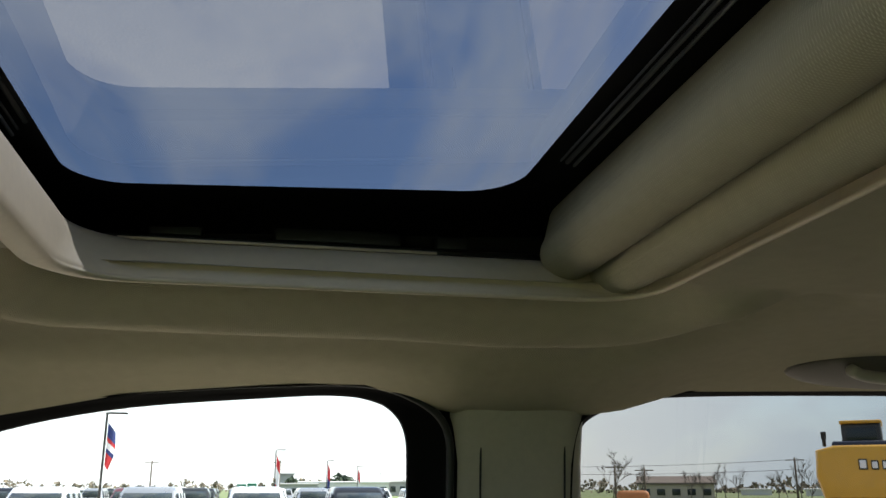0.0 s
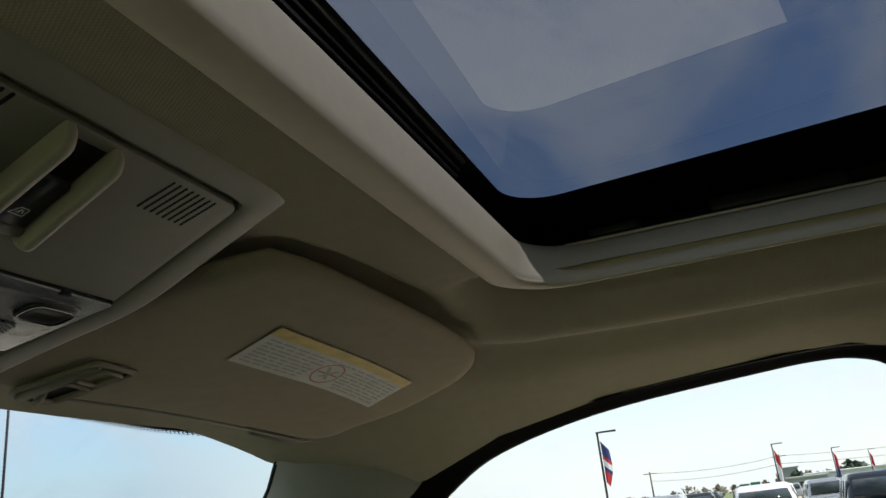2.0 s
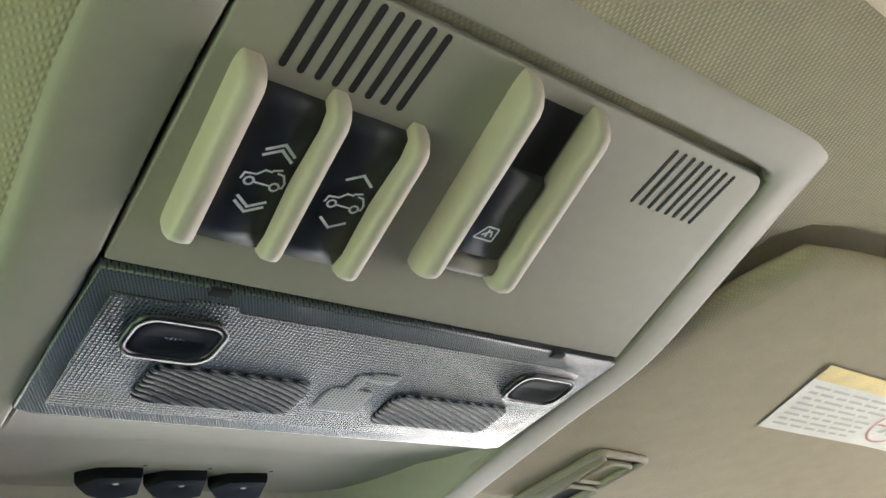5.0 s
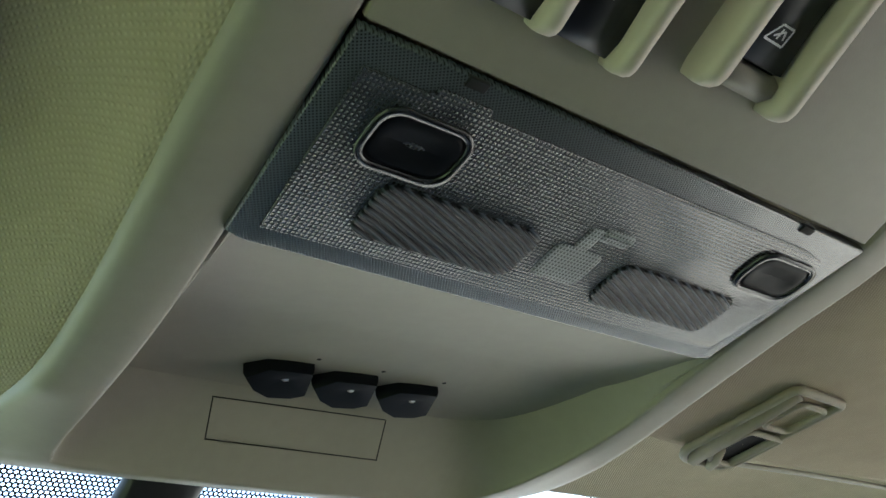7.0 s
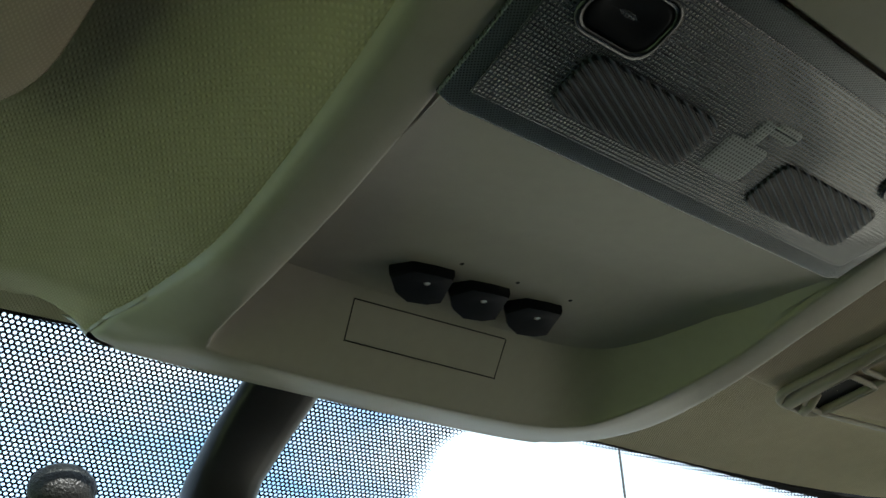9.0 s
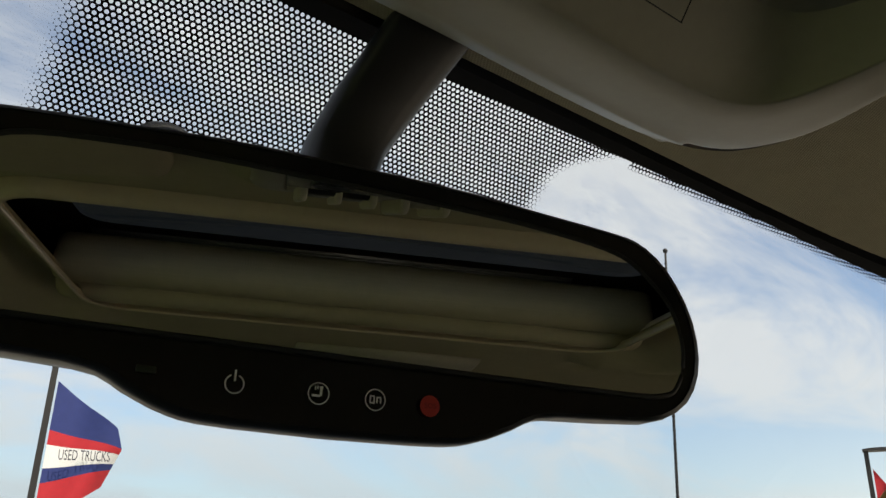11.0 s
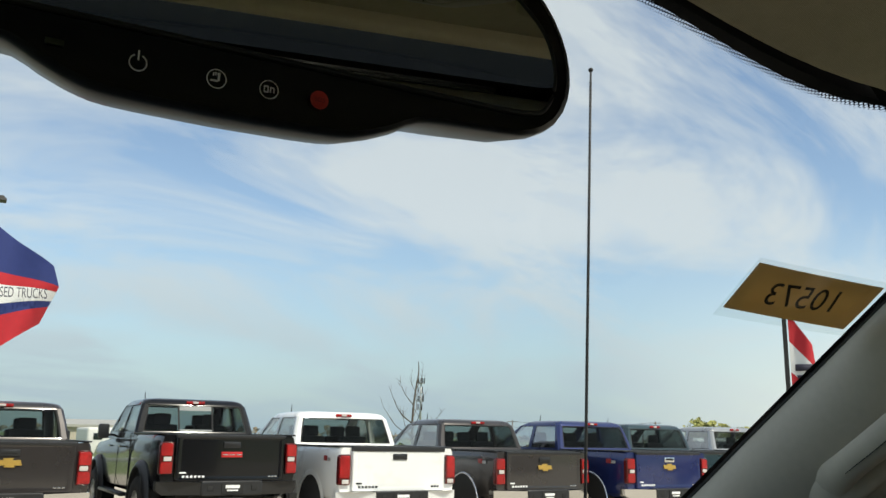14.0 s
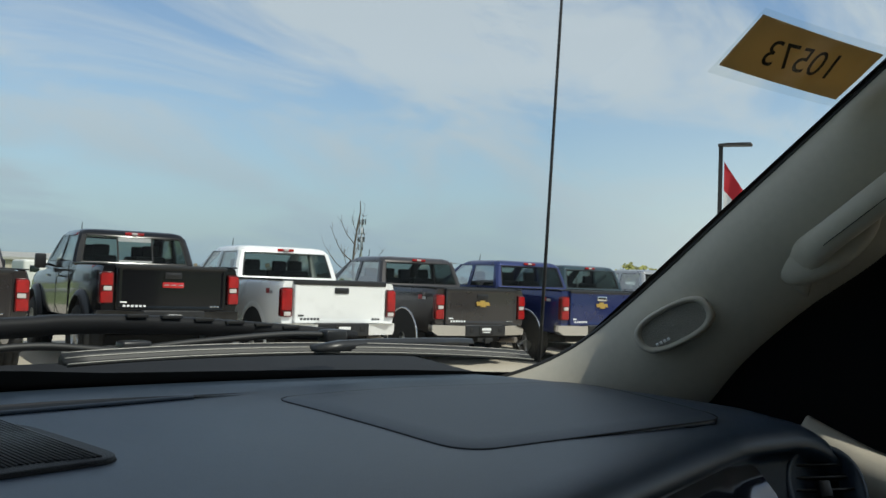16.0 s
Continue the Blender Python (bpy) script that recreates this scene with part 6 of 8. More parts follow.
for p, w, d in (((-0.003, 0.298, 1.920), 0.0236, 0.012), ((-0.0097, 0.325, 1.8935), 0.0229, 0.012), ((-0.021, 0.3475, 1.8638), 0.0216, 0.012), ((-0.0285, 0.361, 1.841), 0.0196, 0.013), ((-0.0397, 0.3596, 1.805), 0.0185, 0.014), ((-0.056, 0.326, 1.762), 0.019, 0.014)):
    rows.append([(p[0] + w * math.copysign(abs(math.cos(a)) ** 0.6, math.cos(a)), p[1] + d * math.copysign(abs(math.sin(a)) ** 0.6, math.sin(a)), p[2]) for a in np.linspace(0, 2 * math.pi, 21)[:-1]])
loft(bm, rows, True, True)
part("stem", bm, BLACK, mirror, "black mirror stem")
bm = bmesh.new()
bmesh.ops.create_uvsphere(bm, u_segments=20, v_segments=10, radius=0.0160, matrix=Matrix.Translation((-0.0930, 0.427, 1.8450)) @ Matrix.Diagonal((1.15, 0.8, 0.9, 1)))
sens = part("light_sensor", bm, mat("black mesh dome", (0.012, 0.012, 0.011), 0.5, 0, 0.5, 700, 0.9, 600))
tagged(sens, "small black sensor dome on the windshield above the mirror", "sensor")


# ================================================================ outside
GRASS = mat("grass field", (0.165, 0.205, 0.085), 0.95, 0, 0.35, 0.05, 0.5, 8, fine=2.0)
CONC = mat("pale concrete lot", (0.44, 0.39, 0.315), 0.9, 0, 0.14, 0.35, 0.4, 60, fine=9)
bm = bmesh.new()
loft(bm, [[(x, y, 0) for x in (-3000, -400, -60, -20, 0, 20, 60, 400, 3000)] for y in (-3000, -400, -60, -20, 0, 20, 60, 400, 3000)])
ground = part("ground", bm, GRASS)
tagged(ground, "flat green and brown field reaching the horizon", "ground", kind="structure")
ground.location.z = -0.03
bm = bmesh.new()
loft(bm, [[(x, y, 0) for x in np.linspace(-1.7, 150, 11)] for y in np.linspace(-30, 27, 9)])
tagged(part("pavement", bm, CONC), "pale sun-bleached concrete sales lot", "pavement", kind="structure")

# added unseen wall that hides the low rear sky from the mirror
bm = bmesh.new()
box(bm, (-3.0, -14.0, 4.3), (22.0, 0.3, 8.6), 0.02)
tagged(part("wall_sky_block", bm, mat("dark grey wall", (0.10, 0.10, 0.105), 0.8, 0, 0.15, 0.6, 0.3, 20)), "added dark grey wall behind the car that hides sky from the mirror", "wall", kind="structure")

# ---------------------------------------------------------------- pickup trucks
TYRE = mat("tyre rubber", (0.018, 0.018, 0.018), 0.85, 0, 0.25, 20, 0.5, 90)
RIM = mat("alloy wheel", (0.5, 0.5, 0.5), 0.28, 0.9, 0.1, 20)
CARGLASS = mat("dark car glass", (0.014, 0.022, 0.022), 0.05, 0, 0.25, 1.2, spec=0.4)
PRIVACY = glass("truck rear glass", (0.36, 0.42, 0.40), 0.4)
CLEARGLASS = glass("truck front glass", (0.74, 0.80, 0.77), 0.45)
CABIN = mat("dark cabin cloth", (0.035, 0.036, 0.036), 0.8, 0, 0.25, 8)
REDLAMP = mat("red lamp lens", (0.34, 0.007, 0.006), 0.2, 0, 0.45, 9, 0.6, 45, coat=0.25, fine=34)
LAMPBASE = mat("dark red lamp housing", (0.085, 0.004, 0.004), 0.15, 0, 0.3, 14, coat=0.4)
CLEARLAMP = mat("clear lamp lens", (0.6, 0.55, 0.52), 0.2, 0.1, 0.1, 30, coat=0.5)
UNDER = mat("black underbody", (0.012, 0.012, 0.012), 0.8, 0, 0.3, 10)
RUST = mat("exhaust steel", (0.30, 0.27, 0.24), 0.35, 0.8, 0.2, 20)
GOLD = mat("gold badge", (0.62, 0.40, 0.10), 0.3, 0.6, 0.1, 30)
WHITEBAR = mat("white plate print", (0.8, 0.8, 0.8), 0.5, 0, 0.05, 30)


def paint(name, c, metal=0.25):
    return mat(name, c, 0.28, metal, 0.06, 3, coat=0.9, rvar=0.03)


def revolve(bm, prof, n=28, m=None):
    """Profile of (offset along the axle, radius) turned round the x axis."""
    rings = []
    for k in range(n):
        a = 2 * math.pi * k / n
        rings.append([Vector((p[0], p[1] * math.cos(a), p[1] * math.sin(a))) for p in prof])
    if m is not None:
        rings = [[m @ p for p in r] for r in rings]
    loft(bm, rings, False, False, True)


TY_ME, RIM_ME = None, None
bm = bmesh.new()
revolve(bm, [(-0.13, 0.23), (-0.14, 0.27), (-0.14, 0.36), (-0.12, 0.393), (-0.06, 0.402), (-0.058, 0.394), (-0.045, 0.394), (-0.043, 0.403), (0.043, 0.403), (0.045, 0.394), (0.058, 0.394), (0.06, 0.402), (0.12, 0.393), (0.14, 0.36), (0.14, 0.27), (0.13, 0.23)])
TY_ME = mesh_of("tyre", bm, TYRE)
bm = bmesh.new()
revolve(bm, [(-0.12, 0.22), (-0.12, 0.245), (0.125, 0.245), (0.128, 0.225), (0.10, 0.215), (0.02, 0.205), (0.0, 0.02)], 28)
for k in range(6):
    a = 2 * math.pi * k / 6
    mk = Matrix.Rotation(a, 4, "X")
    loft(bm, [[mk @ Vector((x, y * s, z)) for x, y, s in ((0.085 + d, -0.035, w), (0.115 + d, -0.022, w), (0.115 + d, 0.022, w), (0.085 + d, 0.035, w))] for z, w, d in ((0.03, 1.0, 0.0), (0.12, 0.85, 0.005), (0.225, 1.35, -0.005))], True, True)
revolve(bm, [(0.13, 0.001), (0.13, 0.04), (0.118, 0.05), (0.09, 0.055)], 16)
RIM_ME = mesh_of("rim", bm, RIM)
RIM_ME.set_sharp_from_angle(angle=radians(40))


def wheel(parent, x, y, z, r, side):
    """A wheel of radius r, rim facing out."""
    w = new("wheel")
    w.parent = parent
    s = r / 0.403
    w.matrix_local = Matrix.Translation((x, y, z)) @ Matrix.Rotation(0 if side > 0 else math.pi, 4, "Z") @ Matrix.Scale(s, 4)
    for nm, me in (("tyre", TY_ME), ("rim", RIM_ME)):
        o = new(nm, me)
        o.parent = w
    return w


def pickup(name, label, m, body_mat, maker, lift=0.0, gate_mat=None, bumper_mat=None, wheel_r=0.40, flare_=False):
    t = thing(name, label, "pickup truck", "pickup trucks parked in a row", m=m @ Matrix.Translation((0, 0, lift)))
    gate_mat = gate_mat or body_mat

    def tp(nm, bm, mt, par=None, lab="", sharp=35):
        return part(nm, bm, mt, par or t, lab, sharp=sharp)

    # bed and lower body in one sweep of cross sections
    bm = bmesh.new()
    rows = []
    for y, w, top, bot in ((0.13, 0.965, 1.315, 0.62), (0.22, 0.992, 1.322, 0.58), (0.7, 1.005, 1.325, 0.56), (1.6, 1.005, 1.325, 0.55), (2.02, 1.0, 1.325, 0.52), (2.05, 0.995, 1.285, 0.50), (3.2, 1.0, 1.26, 0.48), (4.1, 1.0, 1.235, 0.48),
                           (4.4, 0.995, 1.215, 0.5), (5.2, 0.985, 1.17, 0.52), (5.65, 0.95, 1.10, 0.55), (5.80, 0.86, 0.98, 0.58)):
        half = [(w * 0.90, bot), (w * 0.975, bot + 0.06), (w, bot + 0.2), (w, top - 0.30), (w * 0.992, top - 0.12), (w * 0.965, top - 0.02), (w * 0.945, top), (w * 0.86, top)]
        rows.append([(-x, y, z) for x, z in half] + [(x, y, z) for x, z in half[::-1]])
    loft(bm, rows, True, True)
    tp("body", bm, body_mat)
    bm = bmesh.new()
    box(bm, (0, 1.08, 1.3285), (1.62, 1.72, 0.012), 0.004)
    tp("bed_cover", bm, UNDER, None, "black bed cover")
    for sx in (-1, 1):
        bm = bmesh.new()
        box(bm, (sx * 0.925, 1.10, 1.334), (0.10, 1.86, 0.022), 0.008)
        tp("bed_rail", bm, BLACK)
    # cab: belt, roof and pillars round real openings
    bm = bmesh.new()
    loft(bm, [[(p[0], p[1], z) for p in rrect(-hx, y0, hx, y1, r, 5)] for z, y0, y1, hx, r in ((1.24, 2.06, 4.36, 0.955, 0.07), (1.34, 2.07, 4.28, 0.947, 0.08), (1.365, 2.085, 4.24, 0.938, 0.08), (1.355, 2.14, 4.15, 0.88, 0.08), (1.25, 2.15, 4.14, 0.87, 0.08))], True)
    tp("cab_belt", bm, body_mat)
    bm = bmesh.new()
    loft(bm, [[(p[0], p[1], z) for p in rrect(-hx, y0, hx, y1, r, 5)] for z, y0, y1, hx, r in ((1.785, 2.30, 3.46, 0.78, 0.09), (1.762, 2.25, 3.53, 0.825, 0.09), (1.770, 2.232, 3.55, 0.842, 0.10), (1.79, 2.24, 3.52, 0.835, 0.11), (1.84, 2.28, 3.42, 0.80, 0.14), (1.868, 2.36, 3.30, 0.72, 0.18), (1.880, 2.52, 3.1, 0.5, 0.2))], True, True)
    tp("cab_roof", bm, body_mat)
    for sx in (-1, 1):
        for lo, hi in (([(0.945, 2.21), (0.945, 2.12), (0.91, 2.075), (0.835, 2.07), (0.835, 2.11), (0.90, 2.21)], [(0.838, 2.34), (0.838, 2.28), (0.80, 2.237), (0.745, 2.235), (0.745, 2.275), (0.79, 2.34)]),
                       ([(0.947, 3.01), (0.947, 3.11), (0.89, 3.11), (0.89, 3.01)], [(0.84, 2.97), (0.84, 3.07), (0.79, 3.07), (0.79, 2.97)]),
                       ([(0.945, 4.00), (0.945, 4.20), (0.90, 4.265), (0.82, 4.275), (0.82, 4.23), (0.89, 4.00)], [(0.838, 3.48), (0.838, 3.53), (0.80, 3.55), (0.70, 3.555), (0.70, 3.51), (0.79, 3.48)])):
            bm = bmesh.new()
            loft(bm, [[(sx * x, y, z) for x, y in q] for q, z in ((lo, 1.350), ([(a[0] * 0.5 + b[0] * 0.5 + 0.008, a[1] * 0.5 + b[1] * 0.5) for a, b in zip(lo, hi)], 1.565), (hi, 1.780))], True, True)
            tp("cab_pillar", bm, body_mat)
    # seats and inner floor, seen through the glass
    bm = bmesh.new()
    box(bm, (0, 3.14, 1.26), (1.70, 1.95, 0.05), 0.01)
    tp("cabin_floor", bm, CABIN)
    for yy in (2.72, 3.42):
        for xx in (-0.40, 0.40):
            bm = bmesh.new()
            box(bm, (xx, yy, 1.36), (0.50, 0.14, 0.24), 0.05)
            st = tp("seat_back", bm, CABIN)
            bm = bmesh.new()
            box(bm, (xx, yy + 0.01, 1.56), (0.27, 0.10, 0.18), 0.04)
            tp("headrest", bm, CABIN, st)
    bm = bmesh.new()
    box(bm, (0, 4.02, 1.34), (1.60, 0.22, 0.09), 0.03)
    tp("cabin_dash", bm, CABIN)

    def pane(nm, pts, mt):
        """One tinted pane with a printed black edge."""
        P = [Vector(p) for p in pts]
        c = sum(P, Vector()) / len(P)
        bm = bmesh.new()
        bm.faces.new([bm.verts.new(p) for p in P])
        ob = tp(nm, bm, mt)
        ob.visible_shadow = False
        bm = bmesh.new()
        nrm = (P[1] - P[0]).cross(P[2] - P[1]).normalized() * 0.003
        if nrm.dot(c - Vector((0, 3.1, 1.5))) < 0:
            nrm.negate()
        loft(bm, [[p + nrm for p in P], [c + (p - c) * 0.955 + nrm for p in P]], True)
        tp("printed_edge", bm, UNDER, ob)
        return ob

    def rear_y(z):
        return 2.079 + (z - 1.34) * 0.375
    pane("rear_window", [(p[0] * (1 - 0.10 * (p[1] - 1.362) / 0.40), rear_y(p[1]), p[1]) for p in rrect(-0.85, 1.362, 0.85, 1.765, 0.04, 4)], PRIVACY)
    if maker == "a":
        for dx in (-0.27, 0.27):
            bm = bmesh.new()
            loft(bm, [[(dx + ex, rear_y(z) + ey, z) for ex, ey in ((-0.013, -0.008), (0.013, -0.008), (0.013, 0.006), (-0.013, 0.006))] for z in (1.37, 1.76)], True, True)
            tp("window_divider", bm, UNDER)
        for z0, z1 in ((1.37, 1.40), (1.69, 1.76)):
            bm = bmesh.new()
            loft(bm, [[(ex, rear_y(z) - 0.006 + ey, z) for z, ey in ((z0, 0), (z1, 0), (z1, 0.008), (z0, 0.008))] for ex in (-0.26, 0.26)], True, True)
            tp("slider_frame", bm, mat("grey slider frame", (0.20, 0.21, 0.21), 0.5), None, "grey sliding window frame")
    pane("windshield", [(-0.83, 4.262, 1.362), (0.83, 4.262, 1.362), (0.715, 3.545, 1.768), (-0.715, 3.545, 1.768)], CLEARGLASS)
    for sx in (-1, 1):
        for nm, ya, yb, yc, yd in (("rear_side_window", 2.20, 3.02, 2.98, 2.33), ("front_side_window", 3.10, 4.01, 3.49, 3.06)):
            pts = [(sx * 0.940, ya, 1.355), (sx * 0.940, yb, 1.355), (sx * 0.836, yc, 1.768), (sx * 0.836, yd, 1.768)]
            pane(nm, pts, PRIVACY if nm[0] == "r" else CLEARGLASS)
        bm = bmesh.new()
        box(bm, (sx * 1.10, 3.93, 1.36), (0.18, 0.10, 0.24), 0.035)
        box(bm, (sx * 0.99, 3.92, 1.30), (0.10, 0.05, 0.04), 0.01)
        tp("side_mirror", bm, BLACK, None, "black towing mirror")
        for yy in (2.95, 3.0 + 0.85):
            bm = bmesh.new()
            box(bm, (sx * 1.008, yy - 0.1, 1.13), (0.02, 0.15, 0.03), 0.008)
            tp("door_handle", bm, body_mat)
        for yy, sz, zz in ((3.06, (0.006, 0.010, 0.70), 0.87), (2.08, (0.012, 0.022, 0.78), 0.90)):
            bm = bmesh.new()
            box(bm, (sx * 1.0, yy, zz), sz)
            tp("door_gap", bm, UNDER)
        bm = bmesh.new()
        box(bm, (sx * 1.02, 3.1, 0.47 - lift * 0.2), (0.14, 1.9, 0.05), 0.02)
        tp("running_board", bm, BLACK)
    if maker != "a":
        for sx in (-1, 1):
            bm = bmesh.new()
            box(bm, (sx * 1.007, 0.56, 1.165), (0.006, 0.13, 0.075), 0.002)
            dc = tp("decal", bm, mat("dark red decal", (0.28, 0.03, 0.03), 0.4), None, "small dark red and grey decal")
            bm = bmesh.new()
            box(bm, (sx * 1.008, 0.43, 1.150), (0.006, 0.11, 0.050), 0.002)
            tp("decal_print", bm, mat("grey decal", (0.35, 0.35, 0.35), 0.4), dc)
    # wheels, arches
    for sx in (-1, 1):
        for yy in (1.12, 4.72):
            bm = bmesh.new()
            arch = [(math.cos(a), math.sin(a)) for a in np.linspace(-0.25, math.pi + 0.25, 22)]
            R = wheel_r + 0.09
            loft(bm, [[(sx * xo, yy + c * R * f, wheel_r - lift + 0.02 + s * R * f * 1.04) for c, s in arch] for xo, f in ((0.85, 0.98), (1.0085, 0.98), (1.0085, 0.2))])
            tp("wheel_well", bm, UNDER)
            bm = bmesh.new()
            fw = 0.075 if flare_ else 0.008
            loft(bm, [[(sx * xo, yy + c * R * f, wheel_r - lift + 0.02 + s * R * f * 1.04) for c, s in arch] for xo, f in ((1.002, 1.16 if flare_ or maker == "w" else 1.05), (1.004 + fw * 0.6, 1.12 if flare_ or maker == "w" else 1.04), (1.006 + fw, 1.03), (1.006 + fw, 0.99), (0.99, 0.97))])
            tp("wheel_arch", bm, BLACK if flare_ else (body_mat if maker == "w" else CHROME))
            wheel(t, sx * (0.86 + (0.06 if flare_ else 0)), yy, wheel_r - lift, wheel_r, sx)
    # tailgate
    bm = bmesh.new()
    o = rrect(-0.775, 0.715, 0.775, 1.325, 0.03, 4)
    loft(bm, [[(x, 0.14, z) for x, z in o], [(x, 0.088, z) for x, z in o], [(x * 0.985, 0.075, 0.715 + (z - 0.715) * 0.985 + 0.004) for x, z in o], [(x * 0.95, 0.073, 1.02 + (z - 1.02) * 0.93) for x, z in o], [(x * 0.9, 0.080, 1.02 + (z - 1.02) * 0.80) for x, z in o]], True)
    bm.faces.new([bm.verts.new((x * 0.9, 0.080, 1.02 + (z - 1.02) * 0.80)) for x, z in o])
    gate = tp("tailgate", bm, gate_mat)
    bm = bmesh.new()
    box(bm, (0, 0.108, 1.305), (1.56, 0.085, 0.075 if maker == "w" else 0.045), 0.010)
    tp("lip", bm, BLACK, gate, "dark tailgate lip")
    bm = bmesh.new()
    box(bm, (0, 0.070, 1.195), (0.24, 0.02, 0.085), 0.012)
    tp("handle_bezel", bm, CHROME if maker == "c" else BLACK, gate)
    bm = bmesh.new()
    box(bm, (0, 0.060, 1.205), (0.17, 0.02, 0.035), 0.008)
    tp("handle", bm, BLACK, gate)
    # badge: plain coloured shapes
    bm = bmesh.new()
    if maker == "a":
        box(bm, (0, 0.068, 1.065), (0.30, 0.016, 0.075), 0.006)
        tp("badge", bm, mat("red badge", (0.55, 0.03, 0.03), 0.25, 0.2), gate, "red and silver badge")
        bm = bmesh.new()
        for dx in (-0.10, 0.0, 0.10):
            box(bm, (dx, 0.060, 1.065), (0.075, 0.008, 0.014), 0.002)
        tp("badge_stripe", bm, CHROME, gate)
    elif maker in ("b", "c"):
        prism(bm, [(-0.13, -0.032), (-0.04, -0.032), (-0.05, -0.055), (0.07, -0.055), (0.06, -0.032), (0.15, -0.032), (0.13, 0.032), (0.04, 0.032), (0.05, 0.055), (-0.07, 0.055), (-0.06, 0.032), (-0.15, 0.032)], 0.014,
              Matrix(((1, 0, 0, 0), (0, 0, 1, 0.072), (0, 1, 0, 1.075), (0, 0, 0, 1))), 0.002)
        tp("badge", bm, GOLD, gate, "gold badge shape")
    bm = bmesh.new()
    for k in range(6):
        box(bm, (-0.66 + 0.055 * k, 0.071, 0.775), (0.036, 0.006, 0.030), 0.002)
    box(bm, (-0.67, 0.071, 0.825), (0.09, 0.006, 0.022), 0.002)
    tp("nameplate", bm, WHITEBAR if maker != "w" else BLACK, gate, "small unreadable nameplate bars")
    bm = bmesh.new()
    for k in range(3):
        box(bm, (0.56 + 0.05 * k, 0.071, 0.775), (0.036, 0.006, 0.026 if maker == "w" else 0.016), 0.002)
    tp("trim_plate", bm, CHROME if maker != "w" else BLACK, gate)
    # tail lamps
    for sx in (-1, 1):
        bm = bmesh.new()
        o = rrect(0.805, 0.80, 0.985, 1.225, (0.05, 0.02, 0.02, 0.03), 5)
        ring = lambda d, f: [(sx * (0.8875 + (x - 0.8875) * f), d + 0.35 * max(0, x - 0.93), 1.0125 + (z - 1.0125) * f) for x, z in o]
        loft(bm, [ring(0.16, 1), ring(0.098, 1), ring(0.082, 0.95), ring(0.078, 0.7)], True)
        bm.faces.new([bm.verts.new(p) for p in ring(0.078, 0.7)])
        lamp_ = tp("tail_lamp", bm, LAMPBASE, None, "dark red tail lamp housing")
        for z0, z1 in ((0.895, 1.205),) if maker == "w" else ((0.815, 0.965), (1.045, 1.205)):
            bm = bmesh.new()
            q = rrect(0.818, z0, 0.972, z1, (0.04, 0.015, 0.015, 0.02), 5)
            lens = lambda d, e: [(sx * (0.895 + (x - 0.895) * e), d + 0.35 * max(0, x - 0.93), (z0 + z1) / 2 + (z - (z0 + z1) / 2) * e) for x, z in q]
            loft(bm, [lens(0.082, 1), lens(0.070, 0.95), lens(0.067, 0.75)], True)
            bm.faces.new([bm.verts.new(p) for p in lens(0.067, 0.75)])
            tp("lens", bm, REDLAMP, lamp_, "bright red lens")
        bm = bmesh.new()
        zz = 0.848 if maker == "w" else 1.005
        box(bm, (sx * 0.885, 0.076, zz), (0.105, 0.012, 0.058), 0.008)
        tp("reversing_lamp", bm, CLEARLAMP, lamp_)
    bm = bmesh.new()
    box(bm, (0, 2.235, 1.815), (0.30, 0.03, 0.045), 0.012)
    bl = tp("brake_lamp", bm, REDLAMP, None, "red third brake lamp")
    bm = bmesh.new()
    box(bm, (0, 2.225, 1.815), (0.09, 0.03, 0.035), 0.008)
    tp("cargo_lamp", bm, CLEARLAMP, bl)
    # bumper
    bmt = bumper_mat or CHROME
    for sx in (-1, 1):
        bm = bmesh.new()
        o = [(0.40, 0.54), (0.40, 0.705), (0.80, 0.715), (1.0, 0.71), (1.0, 0.60), (0.93, 0.54)]
        loft(bm, [[(sx * x, y0 + 0.18 * max(0, x - 0.82) / 0.18, z) for x, z in o] for y0 in (0.10, -0.035)], True, True)
        tp("bumper_end", bm, bmt, None, "", 30)
    bm = bmesh.new()
    o = rrect(-0.43, 0.53, 0.43, 0.72, 0.02, 3)
    loft(bm, [[(x, 0.1, z) for x, z in o], [(x, -0.045, z) for x, z in o], [(x * 0.97, -0.055, 0.625 + (z - 0.625) * 0.9) for x, z in o]], True, True)
    bc = tp("bumper_centre", bm, BLACK, None, "black bumper step")
    bm = bmesh.new()
    box(bm, (0, -0.060, 0.63), (0.31, 0.012, 0.155), 0.006)
    tp("plate", bm, UNDER, bc, "black dealer plate")
    bm = bmesh.new()
    box(bm, (0, -0.068, 0.648), (0.20, 0.006, 0.042), 0.003)
    box(bm, (0, -0.068, 0.600), (0.16, 0.006, 0.020), 0.003)
    tp("plate_print", bm, WHITEBAR, bc, "white print bars")
    for dx in (-0.31, 0.31):
        bm = bmesh.new()
        box(bm, (dx, -0.055, 0.63), (0.08, 0.012, 0.075), 0.010)
        tp("light_pocket", bm, UNDER, bc)
    bm = bmesh.new()
    box(bm, (0, 0.02, 0.47), (0.34, 0.12, 0.07), 0.015)
    box(bm, (0, -0.06, 0.46), (0.10, 0.10, 0.09), 0.012)
    tp("hitch", bm, UNDER, None, "black tow hitch")
    bm = bmesh.new()
    tube(bm, [(0.55, 0.9, 0.45), (0.62, 0.3, 0.45), (0.70, -0.02, 0.46)], 0.05, 12)
    tp("exhaust", bm, RUST, None, "steel exhaust pipe")
    bm = bmesh.new()
    box(bm, (0, 2.9, 0.47), (1.4, 5.2, 0.12), 0.03)
